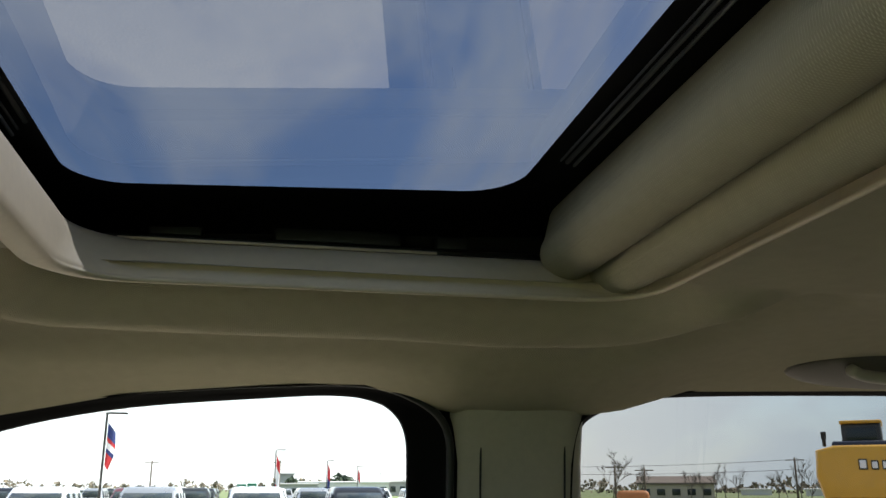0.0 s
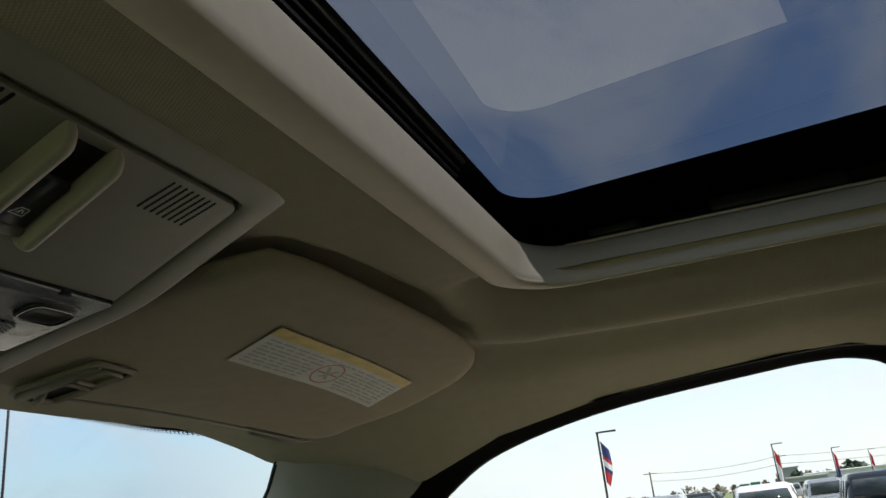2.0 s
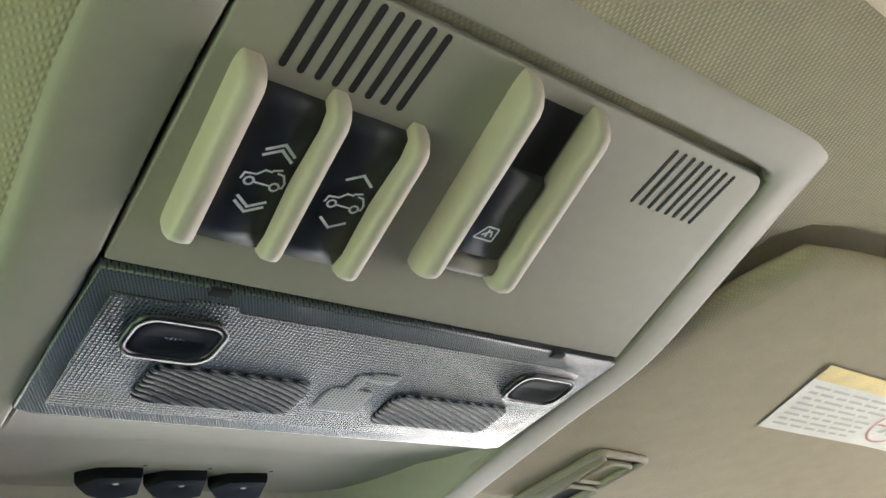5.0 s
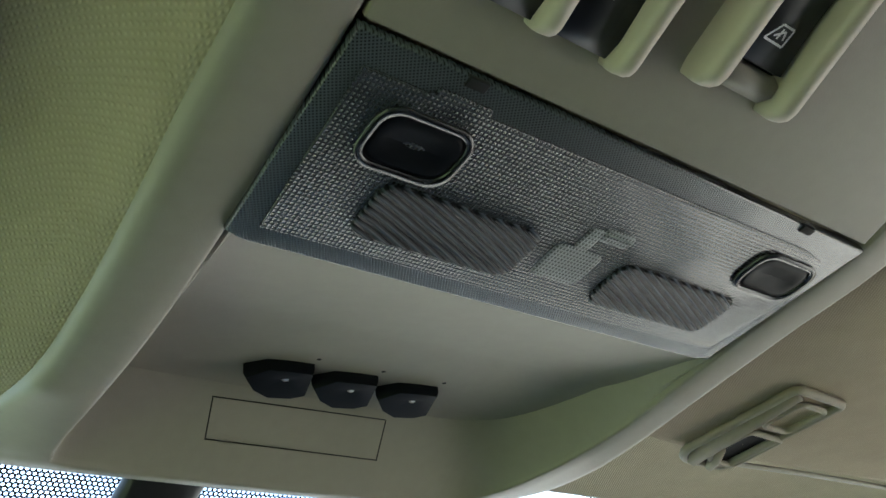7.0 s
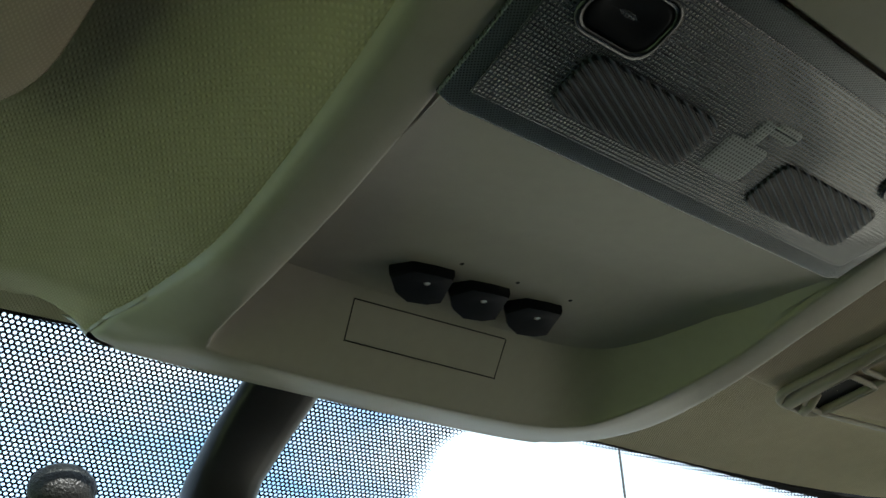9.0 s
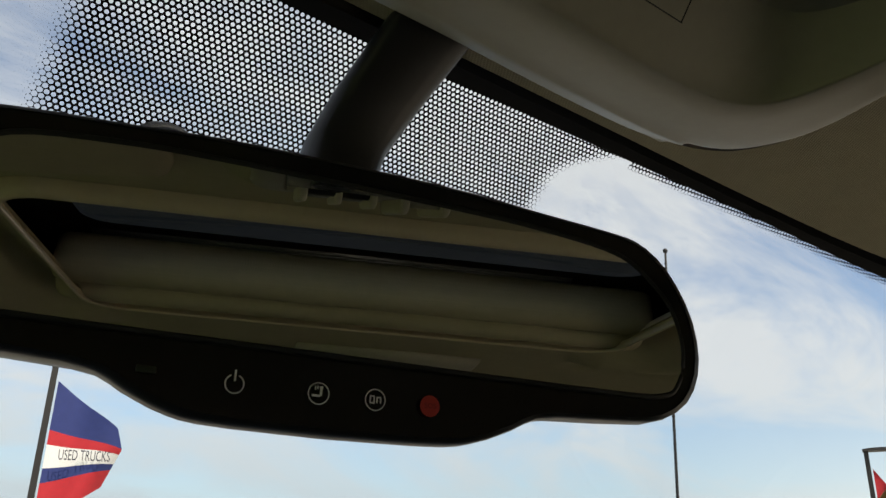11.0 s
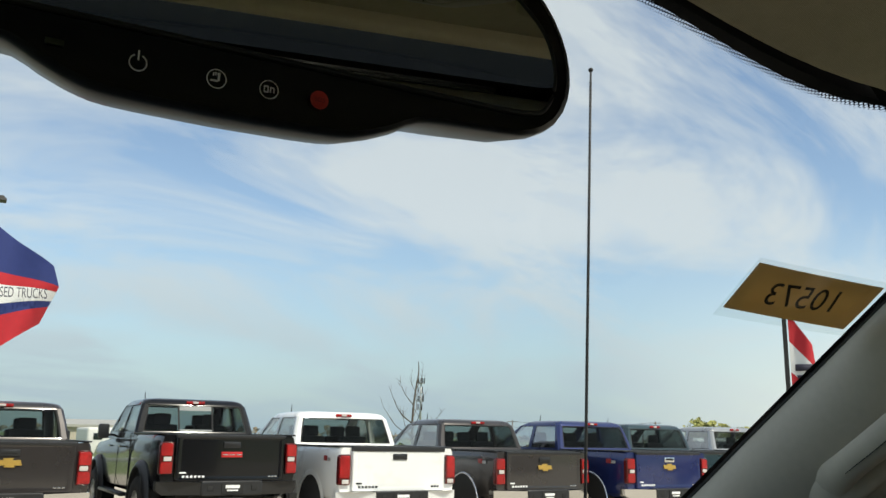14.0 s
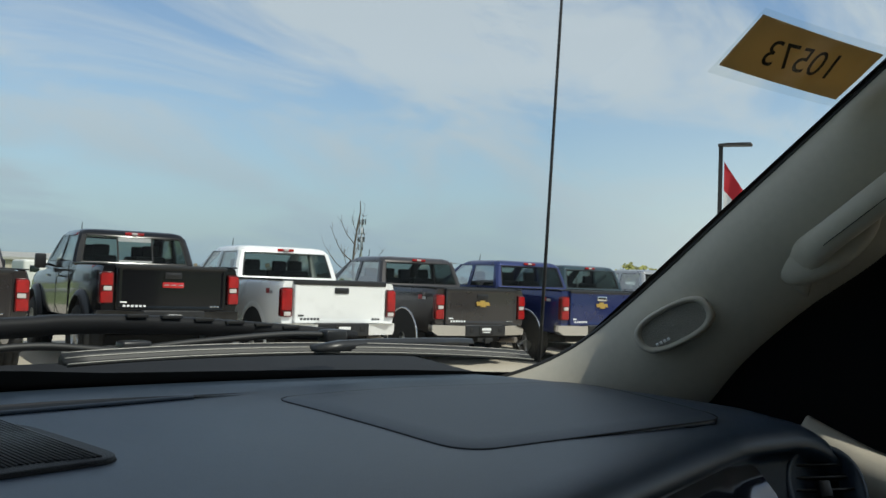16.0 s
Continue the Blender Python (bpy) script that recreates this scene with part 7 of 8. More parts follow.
    box(bm, (0, 1.12, 0.42 - lift), (1.5, 0.16, 0.16), 0.04)
    box(bm, (0, 0.75, 0.5), (0.5, 0.5, 0.22), 0.06)
    tp("underbody", bm, UNDER)
    bm = bmesh.new()
    tube(bm, [(-0.62, 3.15, 1.86), (-0.63, 3.1, 2.0)], [0.01, 0.004], 6)
    tp("roof_aerial", bm, UNDER)
    return t


PHI = -12.0


def at_lot(x, y, rz=PHI):
    return pose(x, y, 0, 0, 0, rz) @ Matrix.Diagonal((1.02, 1.0, 1.05, 1))


P_BLACK = mat("black truck paint", (0.004, 0.004, 0.005), 0.16, 0, 0.06, 3, coat=0.35, spec=0.3, rvar=0.03)
P_WHITE = paint("white truck paint", (0.80, 0.80, 0.79), 0.0)
P_TAUPE = paint("taupe truck paint", (0.046, 0.040, 0.039), 0.5)
P_BLUE = paint("blue truck paint", (0.012, 0.024, 0.115), 0.4)
P_TEAL = paint("dark teal truck paint", (0.018, 0.045, 0.055), 0.4)
P_SILVER = paint("silver truck paint", (0.42, 0.42, 0.42), 0.7)
pickup("pickup_truck", "lifted black pickup truck with red badge and flared arches", at_lot(6.22, 11.45), P_BLACK, "a", 0.17, None, BLACK, 0.46, True)
pickup("pickup_truck", "white pickup truck with a white and black bumper", at_lot(8.56, 10.48), P_WHITE, "w", 0.03, None, P_WHITE, 0.41)
pickup("pickup_truck", "taupe pickup truck with chrome bumper and gold badge", at_lot(11.62, 10.22), P_TAUPE, "b", -0.02, None, CHROME, 0.40)
pickup("pickup_truck", "dark blue pickup truck with chrome bumper and gold badge", at_lot(13.90, 9.20), P_BLUE, "c", 0.0, None, CHROME, 0.41)
pickup("pickup_truck", "dark teal pickup truck with chrome bumper", at_lot(16.75, 9.6), P_TEAL, "c", 0.0, None, CHROME, 0.41)
pickup("pickup_truck", "silver pickup truck at the end of the row", at_lot(20.3, 9.6), P_SILVER, "b", 0.0, None, CHROME, 0.40)
pickup("pickup_truck", "brown-grey pickup truck with a chrome bumper", at_lot(3.40, 12.05), P_TAUPE, "b", 0.05, None, CHROME, 0.41)

# ---------------------------------------------------------------- lamp posts with flags
POLE = mat("dark bronze post", (0.035, 0.032, 0.03), 0.5, 0.4, 0.15, 4)
FBLUE = mat("blue flag cloth", (0.02, 0.035, 0.16), 0.8, 0, 0.1, 6)
FRED = mat("red flag cloth", (0.50, 0.02, 0.03), 0.8, 0, 0.1, 6)
FWHITE = mat("white flag cloth", (0.75, 0.75, 0.74), 0.8, 0, 0.06, 6)
INK = mat("dark flag print", (0.03, 0.03, 0.05), 0.8)


def flag_mesh(parent, bands, h, w, droop, phase, txt="", bars=False, rise=-0.1):
    """A hanging pennant on the post: bands of (share, material) from the top, blown to +x and drooping."""
    def pt(u, v):
        ww = w * (1 - 0.30 * abs(v - 0.35) - (1.1 * max(0, v - 0.62) if rise < 0 else 0)) * u
        return Vector((0.10 + ww * 0.93, 0.16 * w * math.sin(5.0 * u + phase + 2 * v) * u, -h * v - droop * h * u * (1.0 - 0.9 * v) + rise * h * u * v))
    v0 = 0.0
    for share, mt in bands:
        bm = bmesh.new()
        loft(bm, [[pt(u, v) for u in np.linspace(0, 1, 15)] for v in np.linspace(v0, v0 + share, 5)])
        part("flag_band", bm, mt, parent)
        if mt is FWHITE and (txt or bars):
            mid = v0 + share / 2
            p0, p1 = pt(0.12, mid), pt(0.95, mid)
            d = (p1 - p0)
            ang = math.atan2(d.z, d.x)
            if txt:
                words(txt, share * h * 0.62, INK, parent, Matrix.Translation((p0 + p1) / 2 + Vector((0, -0.16 * w - 0.02, 0))) @ Matrix.Rotation(-ang, 4, "Y") @ pose(0, 0, 0, 90, 0, 0) @ Matrix.Diagonal((0.62 * d.length / (share * h * 0.62 * len(txt) * 0.42), 1, 1, 1)), "flag_lettering")
            else:
                bm = bmesh.new()
                box(bm, ((p0 + p1) / 2 + Vector((0, -0.16 * w - 0.02, 0.05 * h * share))), (d.length * 0.6, 0.004, share * h * 0.22))
                box(bm, ((p0 + p1) / 2 + Vector((0, -0.16 * w - 0.02, -0.25 * h * share))), (d.length * 0.5, 0.004, share * h * 0.12))
                part("flag_print", bm, INK, parent, "unreadable print bars")
        v0 += share


def lamp_post(x, y, top, rz, label, bands=(), fh=3.0, fw=1.7, droop=0.18, phase=0.0, txt="", bars=False, head=1.1, drop=0.55, rise=-0.1):
    t = thing("street_lamp", label, "lamp post", "lamp posts on the lot", m=pose(x, y, 0, 0, 0, rz))
    bm = bmesh.new()
    loft(bm, [[(r * c, r * s, z) for c, s in ((1, 1), (-1, 1), (-1, -1), (1, -1))] for z, r in ((0, 0.08), (0.6, 0.08), (top, 0.07))], True, True)
    part("post", bm, POLE, t, smooth=False)
    bm = bmesh.new()
    box(bm, (0, 0, 0.35), (0.55, 0.55, 0.7), 0.03)
    part("footing", bm, CONC, t)
    bm = bmesh.new()
    loft(bm, [[(x0, yy, z) for yy, z in ((-0.17, top - 0.02), (0.17, top - 0.02), (0.15, top + h), (-0.15, top + h))] for x0, h in ((-0.10, 0.05), (0.2, 0.08), (head, 0.09), (head + 0.08, 0.02))], True, True)
    part("lamp_head", bm, POLE, t, smooth=False)
    if bands:
        f = new("flag")
        f.parent = t
        f.matrix_local = Matrix.Translation((0.02, 0, top - drop))
        flag_mesh(f, bands, fh, fw, droop, phase, txt, bars, rise)
    return t


TRI = ((0.34, FBLUE), (0.10, FRED), (0.16, FWHITE), (0.10, FBLUE), (0.30, FRED))
lamp_post(5.02, 21.4, 6.80, -14, "tall lamp post with a blue, red and white flag", TRI, 3.35, 1.75, 0.30, 0.4, "USED TRUCKS", head=0.35, drop=0.45, rise=0.34)
lamp_post(28.1, 13.85, 6.5, -64, "tall lamp post with a red and white flag", ((0.30, FRED), (0.31, FWHITE), (0.39, FRED)), 3.3, 0.85, 0.34, 1.0, bars=True, head=0.95)
lamp_post(60.0, 9.7, 6.5, -81, "distant lamp post with a furled flag", TRI, 2.7, 0.6, 0.24, 2.0, head=1.2)
lamp_post(113.5, -1.9, 6.5, -91, "distant lamp post with red pennants", ((0.3, FRED), (0.4, FWHITE), (0.3, FRED)), 5.0, 0.5, 0.2, 0.7, head=1.2)
lamp_post(155.5, -11.3, 6.5, -94, "distant lamp post with red pennants", ((0.5, FRED), (0.5, FBLUE)), 4.5, 0.5, 0.2, 0.2, head=1.2)
lamp_post(193.0, -20.5, 6.5, -96, "distant lamp post with red pennants", ((0.5, FRED), (0.5, FWHITE)), 4.5, 0.5, 0.2, 0.2, head=1.2)
lamp_post(244.0, -32, 6.5, -97, "distant bare lamp post", head=1.2)

# ---------------------------------------------------------------- rows of parked cars across the lot
def parked_car(m, mt, label, tall=1.0):
    t = thing("parked_car", label, "car", "cars parked across the lot", m=m)
    bm = bmesh.new()
    rows = []
    for y, w, top, bot in ((-2.4, 0.80, 0.95, 0.45), (-2.25, 0.93, 1.05, 0.35), (-1.2, 0.95, 1.08, 0.32), (0.6, 0.95, 1.06, 0.32), (1.5, 0.94, 1.0, 0.33), (2.25, 0.90, 0.92, 0.36), (2.42, 0.78, 0.80, 0.42)):
        h = [(w * 0.92, bot), (w, bot + 0.18), (w, top - 0.15), (w * 0.96, top), (w * 0.8, top + 0.01)]
        rows.append([(-x, y, z) for x, z in h] + [(x, y, z) for x, z in h[::-1]])
    loft(bm, rows, True, True)
    part("body", bm, mt, t, sharp=35)
    bm = bmesh.new()
    H = 1.75 * tall
    loft(bm, [[(p[0], p[1], z) for p in rrect(-hx, y0, hx, y1, 0.15, 4)] for z, y0, y1, hx in ((1.0, -2.28, 1.35, 0.90), (1.25, -2.22, 1.0, 0.87), (H - 0.15, -2.10, 0.35, 0.74), (H - 0.04, -2.0, 0.2, 0.70), (H, -1.8, 0.0, 0.60))], True, True)
    cab = part("cabin", bm, mt, t, sharp=35)
    for nm, pts in (("side_window", [(s * 0.885, y0, 1.14) for s, y0 in ((1, -2.0), (1, 0.9))]),):
        for s in (-1, 1):
            for ya, yb in ((-2.0, -1.25), (-1.18, -0.35), (-0.28, 0.62)):
                bm = bmesh.new()
                o = [(s * 0.905, ya, 1.12), (s * 0.905, yb, 1.12), (s * 0.775, yb - 0.18 if yb > 0 else yb, H - 0.18), (s * 0.775, ya + 0.05, H - 0.18)]
                loft(bm, [o, [(p[0] + s * 0.012, p[1], p[2]) for p in o]], True, True)
                part("side_window", bm, CARGLASS, cab)
    for y0, y1, z1 in ((-2.275, -2.13, H - 0.17), (1.16, 0.42, H - 0.17)):
        bm = bmesh.new()
        o = [(-0.76, y0, 1.14), (0.76, y0, 1.14), (0.64, y1, z1), (-0.64, y1, z1)]
        dy = -0.03 if y0 < 0 else 0.03
        loft(bm, [o, [(p[0], p[1] + dy, p[2]) for p in o]], True, True)
        part("end_window", bm, CARGLASS, cab)
    for s in (-1, 1):
        for y in (-1.5, 1.5):
            wheel(t, s * 0.82, y, 0.36, 0.36, s)
    return t


cr = random.Random(11)
cmats = [P_WHITE, P_WHITE, P_SILVER, P_BLACK, P_WHITE, paint("dark red car paint", (0.12, 0.012, 0.015)), P_WHITE, P_BLACK, P_SILVER]
cnames = {id(P_WHITE): "white", id(P_SILVER): "silver", id(P_BLACK): "black"}
made = {}
k = 0
for row, (x0, n) in enumerate(((26.5, 13), (46, 16), (78, 18), (112, 16))):
    for j in range(n):
        mt = cmats[cr.randrange(len(cmats))] if row else cmats[(j * 2 + 1) % len(cmats)]
        yy = -16 + 2.95 * j + row * 1.3 + (4 if row == 0 else 0)
        if row == 1 and abs(yy - 9.5) < 1.2:
            continue
        if row == 0 and yy > 6.2 or yy < -0.33 * x0:
            continue
        mp = pose(x0 + cr.uniform(-0.3, 0.3), yy, 0, 0, 0, 90 + cr.uniform(-3, 3))
        key = id(mt)
        if key not in made:
            made[key] = parked_car(mp, mt, cnames.get(key, "dark red") + " sport utility car parked in a row on the lot", 1.05)
        else:
            copy_thing(made[key], mp)

# ---------------------------------------------------------------- excavator
YEL = mat("yellow machine paint", (0.62, 0.33, 0.02), 0.4, 0, 0.1, 2, coat=0.3)
exd = 26.0
exm = pose(math.sin(radians(128.6)) * exd, math.cos(radians(128.6)) * exd, 0, 0, 0, -128.6)
exc = thing("excavator", "yellow tracked excavator with a dark cab", "excavator", m=exm)
bm = bmesh.new()
o = [(-1.55, 1.50), (1.75, 1.50), (1.80, 1.9), (1.72, 2.78), (1.2, 2.90), (-1.2, 2.90), (-1.66, 2.78), (-1.70, 2.1)]
loft(bm, [[(x * f, y, 2.1 + (z - 2.1) * g) for x, z in o] for y, f, g in ((-0.06, 0.90, 0.9), (0.0, 0.97, 0.97), (0.12, 1.0, 1.0), (1.6, 1.0, 1.0))], True, True)
part("counterweight", bm, YEL, exc, "rounded yellow counterweight", sharp=40)
bm = bmesh.new()
box(bm, (0.05, 2.9, 2.1), (3.2, 3.0, 1.25), 0.06)
part("house", bm, YEL, exc)
bm = bmesh.new()
for kk, (x, w) in enumerate(((-0.62, 0.26), (-0.34, 0.22), (-0.08, 0.22), (0.17, 0.22), (0.43, 0.22))):
    box(bm, (x + 0.1, -0.075, 2.38 if kk else 2.40), (w * 0.82, 0.03, 0.24 if kk else 0.28), 0.02)
part("maker_plate", bm, mat("dark green print", (0.02, 0.03, 0.02), 0.5), exc, "dark bars where the maker is lettered")
bm = bmesh.new()
for kk, (x, w) in enumerate(((-0.62, 0.26), (-0.34, 0.22), (-0.08, 0.22), (0.17, 0.22), (0.43, 0.22))):
    box(bm, (x + 0.1, -0.092, 2.38 if kk else 2.40), (w * 0.60, 0.02, 0.17 if kk else 0.21), 0.02)
part("maker_print", bm, WHITEBAR, exc, "white bars in place of lettering")
bm = bmesh.new()
box(bm, (0.05, 2.3, 2.95), (2.7, 2.4, 0.22), 0.08)
part("engine_cover", bm, mat("navy engine cover", (0.02, 0.03, 0.06), 0.5), exc)
bm = bmesh.new()
box(bm, (-0.55, 3.0, 3.18), (1.05, 1.7, 0.85), 0.08)
cabx = part("cab", bm, mat("dark cab frame", (0.03, 0.03, 0.028), 0.5), exc, "dark operator's cab")
bm = bmesh.new()
box(bm, (-0.55, 2.14, 3.24), (0.80, 0.03, 0.50), 0.02)
part("rear_window", bm, CARGLASS, cabx)
bm = bmesh.new()
box(bm, (-0.55, 3.0, 3.64), (1.12, 1.8, 0.10), 0.04)
part("cab_roof", bm, YEL, cabx)
bm = bmesh.new()
tube(bm, [(-1.45, 0.6, 2.9), (-1.45, 0.6, 3.2)], 0.05, 8)
box(bm, (-1.45, 0.6, 3.2), (0.14, 0.05, 0.2), 0.02)
part("mirror", bm, UNDER, exc)
for sx in (-1, 1):
    bm = bmesh.new()
    loft(bm, [[(sx * x, y, z) for y, z in ((-0.6, 0.45), (-0.4, 0.05), (4.3, 0.05), (4.6, 0.5), (4.3, 0.95), (-0.3, 0.95))] for x in (1.0, 1.7)], True, True)
    part("track", bm, UNDER, exc)
bm = bmesh.new()
box(bm, (0, 2.0, 1.15), (1.9, 3.2, 0.7), 0.1)
part("undercarriage", bm, UNDER, exc)

# ---------------------------------------------------------------- bare trees, brush, far woods
BARK = mat("grey bark", (0.10, 0.085, 0.07), 0.9, 0, 0.3, 6, 0.5, 40)
BUDS = mat("pale budding twigs", (0.30, 0.24, 0.16), 0.9, 0, 0.3, 2, island=0.3)
SPRING = mat("spring leaves", (0.27, 0.27, 0.08), 0.8, 0, 0.3, 2, island=0.3)
FARWOOD = mat("far woods", (0.19, 0.16, 0.115), 0.95, 0, 0.35, 0.2, island=0.35)


def bare_tree(x, y, h, seed, label, spread=0.42, depth=5, buds=0):
    r = random.Random(seed)
    t = thing("bare_tree", label, "tree", "bare trees", m=pose(x, y, 0, 0, 0, r.uniform(0, 360)))
    limbs, tips = [], []

    def grow(p, d, ln, rad, lev):
        q = p
        pts, rs = [p], [rad]
        for k in range(3):
            d = (d + Vector((r.uniform(-0.13, 0.13), r.uniform(-0.13, 0.13), r.uniform(-0.02, 0.10)))).normalized()
            q = q + d * ln / 3
            pts.append(q)
            rs.append(rad * (1 - 0.14 * (k + 1)))
        limbs.append((pts, rs, lev))
        if lev >= depth:
            tips.append(q)
            return
        for k in range(r.choice((2, 3, 3)) if lev else 4):
            a = r.uniform(0, 2 * math.pi)
            nd = (d + Vector((math.cos(a), math.sin(a), r.uniform(-0.1, 0.35))) * r.uniform(spread * 0.7, spread * 1.7)).normalized()
            grow(q if k == 0 else p.lerp(q, r.uniform(0.5, 1.0)), nd, ln * r.uniform(0.60, 0.82), rad * 0.60, lev + 1)
    grow(Vector((0, 0, 0)), Vector((0, 0, 1)), h * 0.30, h * 0.012, 0)
    bm = bmesh.new()
    pts, rs, _ = limbs[0]
    tube(bm, pts, rs, 8)
    part("trunk", bm, BARK, t)
    bm = bmesh.new()
    for pts, rs, lev in limbs[1:]:
        tube(bm, pts, [max(q, h * 0.0028) for q in rs], 5 if lev < 3 else 3, False)
    tw = part("crown", bm, BARK, t, "bare branching crown")
    tagged(tw, kind="stuff")
    if buds:
        bm = bmesh.new()
        for q in tips:
            for k in range(buds):
                c = q + Vector((r.gauss(0, 1), r.gauss(0, 1), r.gauss(0, 1))) * h * 0.02
                s = h * r.uniform(0.004, 0.010)
                a = Vector((r.uniform(-1, 1), r.uniform(-1, 1), r.uniform(-1, 1))).normalized()
                b = a.orthogonal().normalized()
                bm.faces.new([bm.verts.new(c + v) for v in (a * s, b * s, -a * s)])
        tagged(part("buds", bm, BUDS, t), kind="stuff")
    return t


def by_heading(deg, d):
    return math.sin(radians(deg)) * d - 0.2, math.cos(radians(deg)) * d


# young pruned tree: a straight leader with a few rising limbs
x, y = by_heading(40.55, 48)
yt = thing("bare_tree", "thin young bare tree with upswept limbs behind the trucks", "tree", "bare trees", m=pose(x, y, 0, 0, 0, -40.55))
bm = bmesh.new()
tube(bm, spline([(0, 0, 0), (0.01, 0.02, 1.2), (-0.02, 0, 2.4), (0.04, 0.03, 3.4), (0.16, 0, 4.4), (0.27, 0.02, 5.1), (0.24, 0, 5.7)], 26), [0.085 - 0.0026 * k for k in range(26)], 8)
part("trunk", bm, BARK, yt)
rt = random.Random(8)
for a, b, c, r0 in (((0, 0, 2.3), (-0.75, 0.2, 3.0), (-1.35, 0.3, 4.3), 0.040), ((0.03, 0, 3.3), (-0.45, -0.2, 3.9), (-0.78, -0.3, 4.65), 0.030), ((0, 0, 1.7), (-0.9, -0.3, 2.2), (-1.65, -0.4, 3.25), 0.035),
                    ((0, 0, 1.6), (0.9, 0.3, 2.2), (1.75, 0.5, 3.2), 0.038), ((0, 0, 2.0), (0.35, -0.5, 2.8), (0.55, -0.8, 4.0), 0.030), ((0.12, 0, 4.1), (0.42, 0.1, 4.8), (0.52, 0.1, 5.55), 0.022),
                    ((0.1, 0, 4.0), (-0.1, 0.2, 4.5), (-0.12, 0.2, 5.0), 0.018), ((0, 0, 2.6), (0.2, 0.6, 3.3), (0.1, 1.0, 4.2), 0.028), ((0, 0, 1.5), (-0.4, 0.8, 2.2), (-0.6, 1.3, 3.1), 0.03)):
    bm = bmesh.new()
    pts = spline([a, b, c], 12)
    tube(bm, pts, [r0 * (1 - 0.07 * k) for k in range(12)], 6)
    for k in range(5):
        p = Vector(pts[rt.randrange(4, 12)])
        q = p + Vector((rt.uniform(-0.3, 0.3), rt.uniform(-0.3, 0.3), rt.uniform(0.15, 0.5)))
        tube(bm, [p, p.lerp(q, 0.5) + Vector((0.02, 0, -0.03)), q], [0.011, 0.009, 0.006], 4)
    part("limb", bm, BARK, yt)
bare_tree(*by_heading(112.2, 95), 6.4, 4, "bare tree beyond the field", 0.5)
bare_tree(*by_heading(113.8, 120), 5.8, 5, "bare tree beyond the field", 0.45)
for i, (hd, d, h) in enumerate(((116.9, 150, 6.5), (117.6, 155, 6.0), (118.3, 150, 6.6), (118.9, 160, 6.8), (119.6, 150, 6.2), (121.9, 140, 5.6), (122.4, 150, 5.2), (123.2, 110, 6.0), (123.7, 112, 5.4))):
    bare_tree(*by_heading(hd, d), h, 20 + i, "bare roadside tree far across the field", 0.42, 4)
for i, (hd, d, h) in enumerate(((19.9, 130, 5.6), (20.6, 140, 5.2), (45.0, 90, 4.6), (38.8, 90, 4.6), (61.6, 90, 5.0), (62.2, 95, 5.4), (62.9, 95, 5.4), (63.5, 100, 5.6), (58.0, 100, 4.4), (57.4, 110, 4.4))):
    bare_tree(*by_heading(hd, d), h * 0.8, 40 + i, "budding bare tree behind the lot", 0.5, 4, 5)


def leaf_cluster(name, label, blobs, mt, seed, leaf, count):
    r = random.Random(seed)
    bm = bmesh.new()
    for (x, y), rad, hh in blobs:
        for k in range(count):
            th, ph = r.uniform(0, 2 * math.pi), r.uniform(0, math.pi / 2)
            rr = rad * r.uniform(0.55, 1.05) * (0.8 + 0.35 * math.sin(3 * th + seed))
            c = Vector((x + rr * math.cos(th) * math.cos(ph), y + rr * math.sin(th) * math.cos(ph), 0.1 + hh * math.sin(ph) * r.uniform(0.6, 1.1)))
            a = Vector((r.uniform(-1, 1), r.uniform(-1, 1), r.uniform(-1, 1))).normalized()
            b = a.orthogonal().normalized()
            s = leaf * r.uniform(0.6, 1.5)
            bm.faces.new([bm.verts.new(c + v) for v in (a * s, b * s * 0.7, -a * s, -b * s * 0.7)])
    ob = part(name, bm, mt, smooth=False)
    return tagged(ob, label, "shrubs", kind="stuff")


leaf_cluster("bushes", "yellow-green spring bushes behind the lot", [(by_heading(h, 80), 2.4, 2.9 + 0.4 * math.sin(h)) for h in (58.6, 59.4, 60.2, 60.9, 61.4)], SPRING, 3, 0.22, 500)
blobs = []
fr = random.Random(9)
for hd in np.arange(0, 360, 0.9):
    if 40 < hd < 60 and fr.random() < 0.3:
        continue
    d = fr.uniform(420, 520)
    blobs.append((by_heading(hd, d), fr.uniform(5, 9), fr.uniform(2.5, 6.5)))
leaf_cluster("far_woods", "low brown woods along the horizon", blobs, FARWOOD, 2, 0.9, 60)
leaf_cluster("hill_trees", "dark conifers beyond the far buildings", [(by_heading(h, 260), 5, hh) for h, hh in ((94.4, 4), (94.9, 5.5), (95.3, 5), (95.7, 3.5), (91.9, 4.5))], mat("dark conifer", (0.03, 0.05, 0.025), 0.9, 0, 0.3, 1, island=0.3), 6, 0.5, 400)

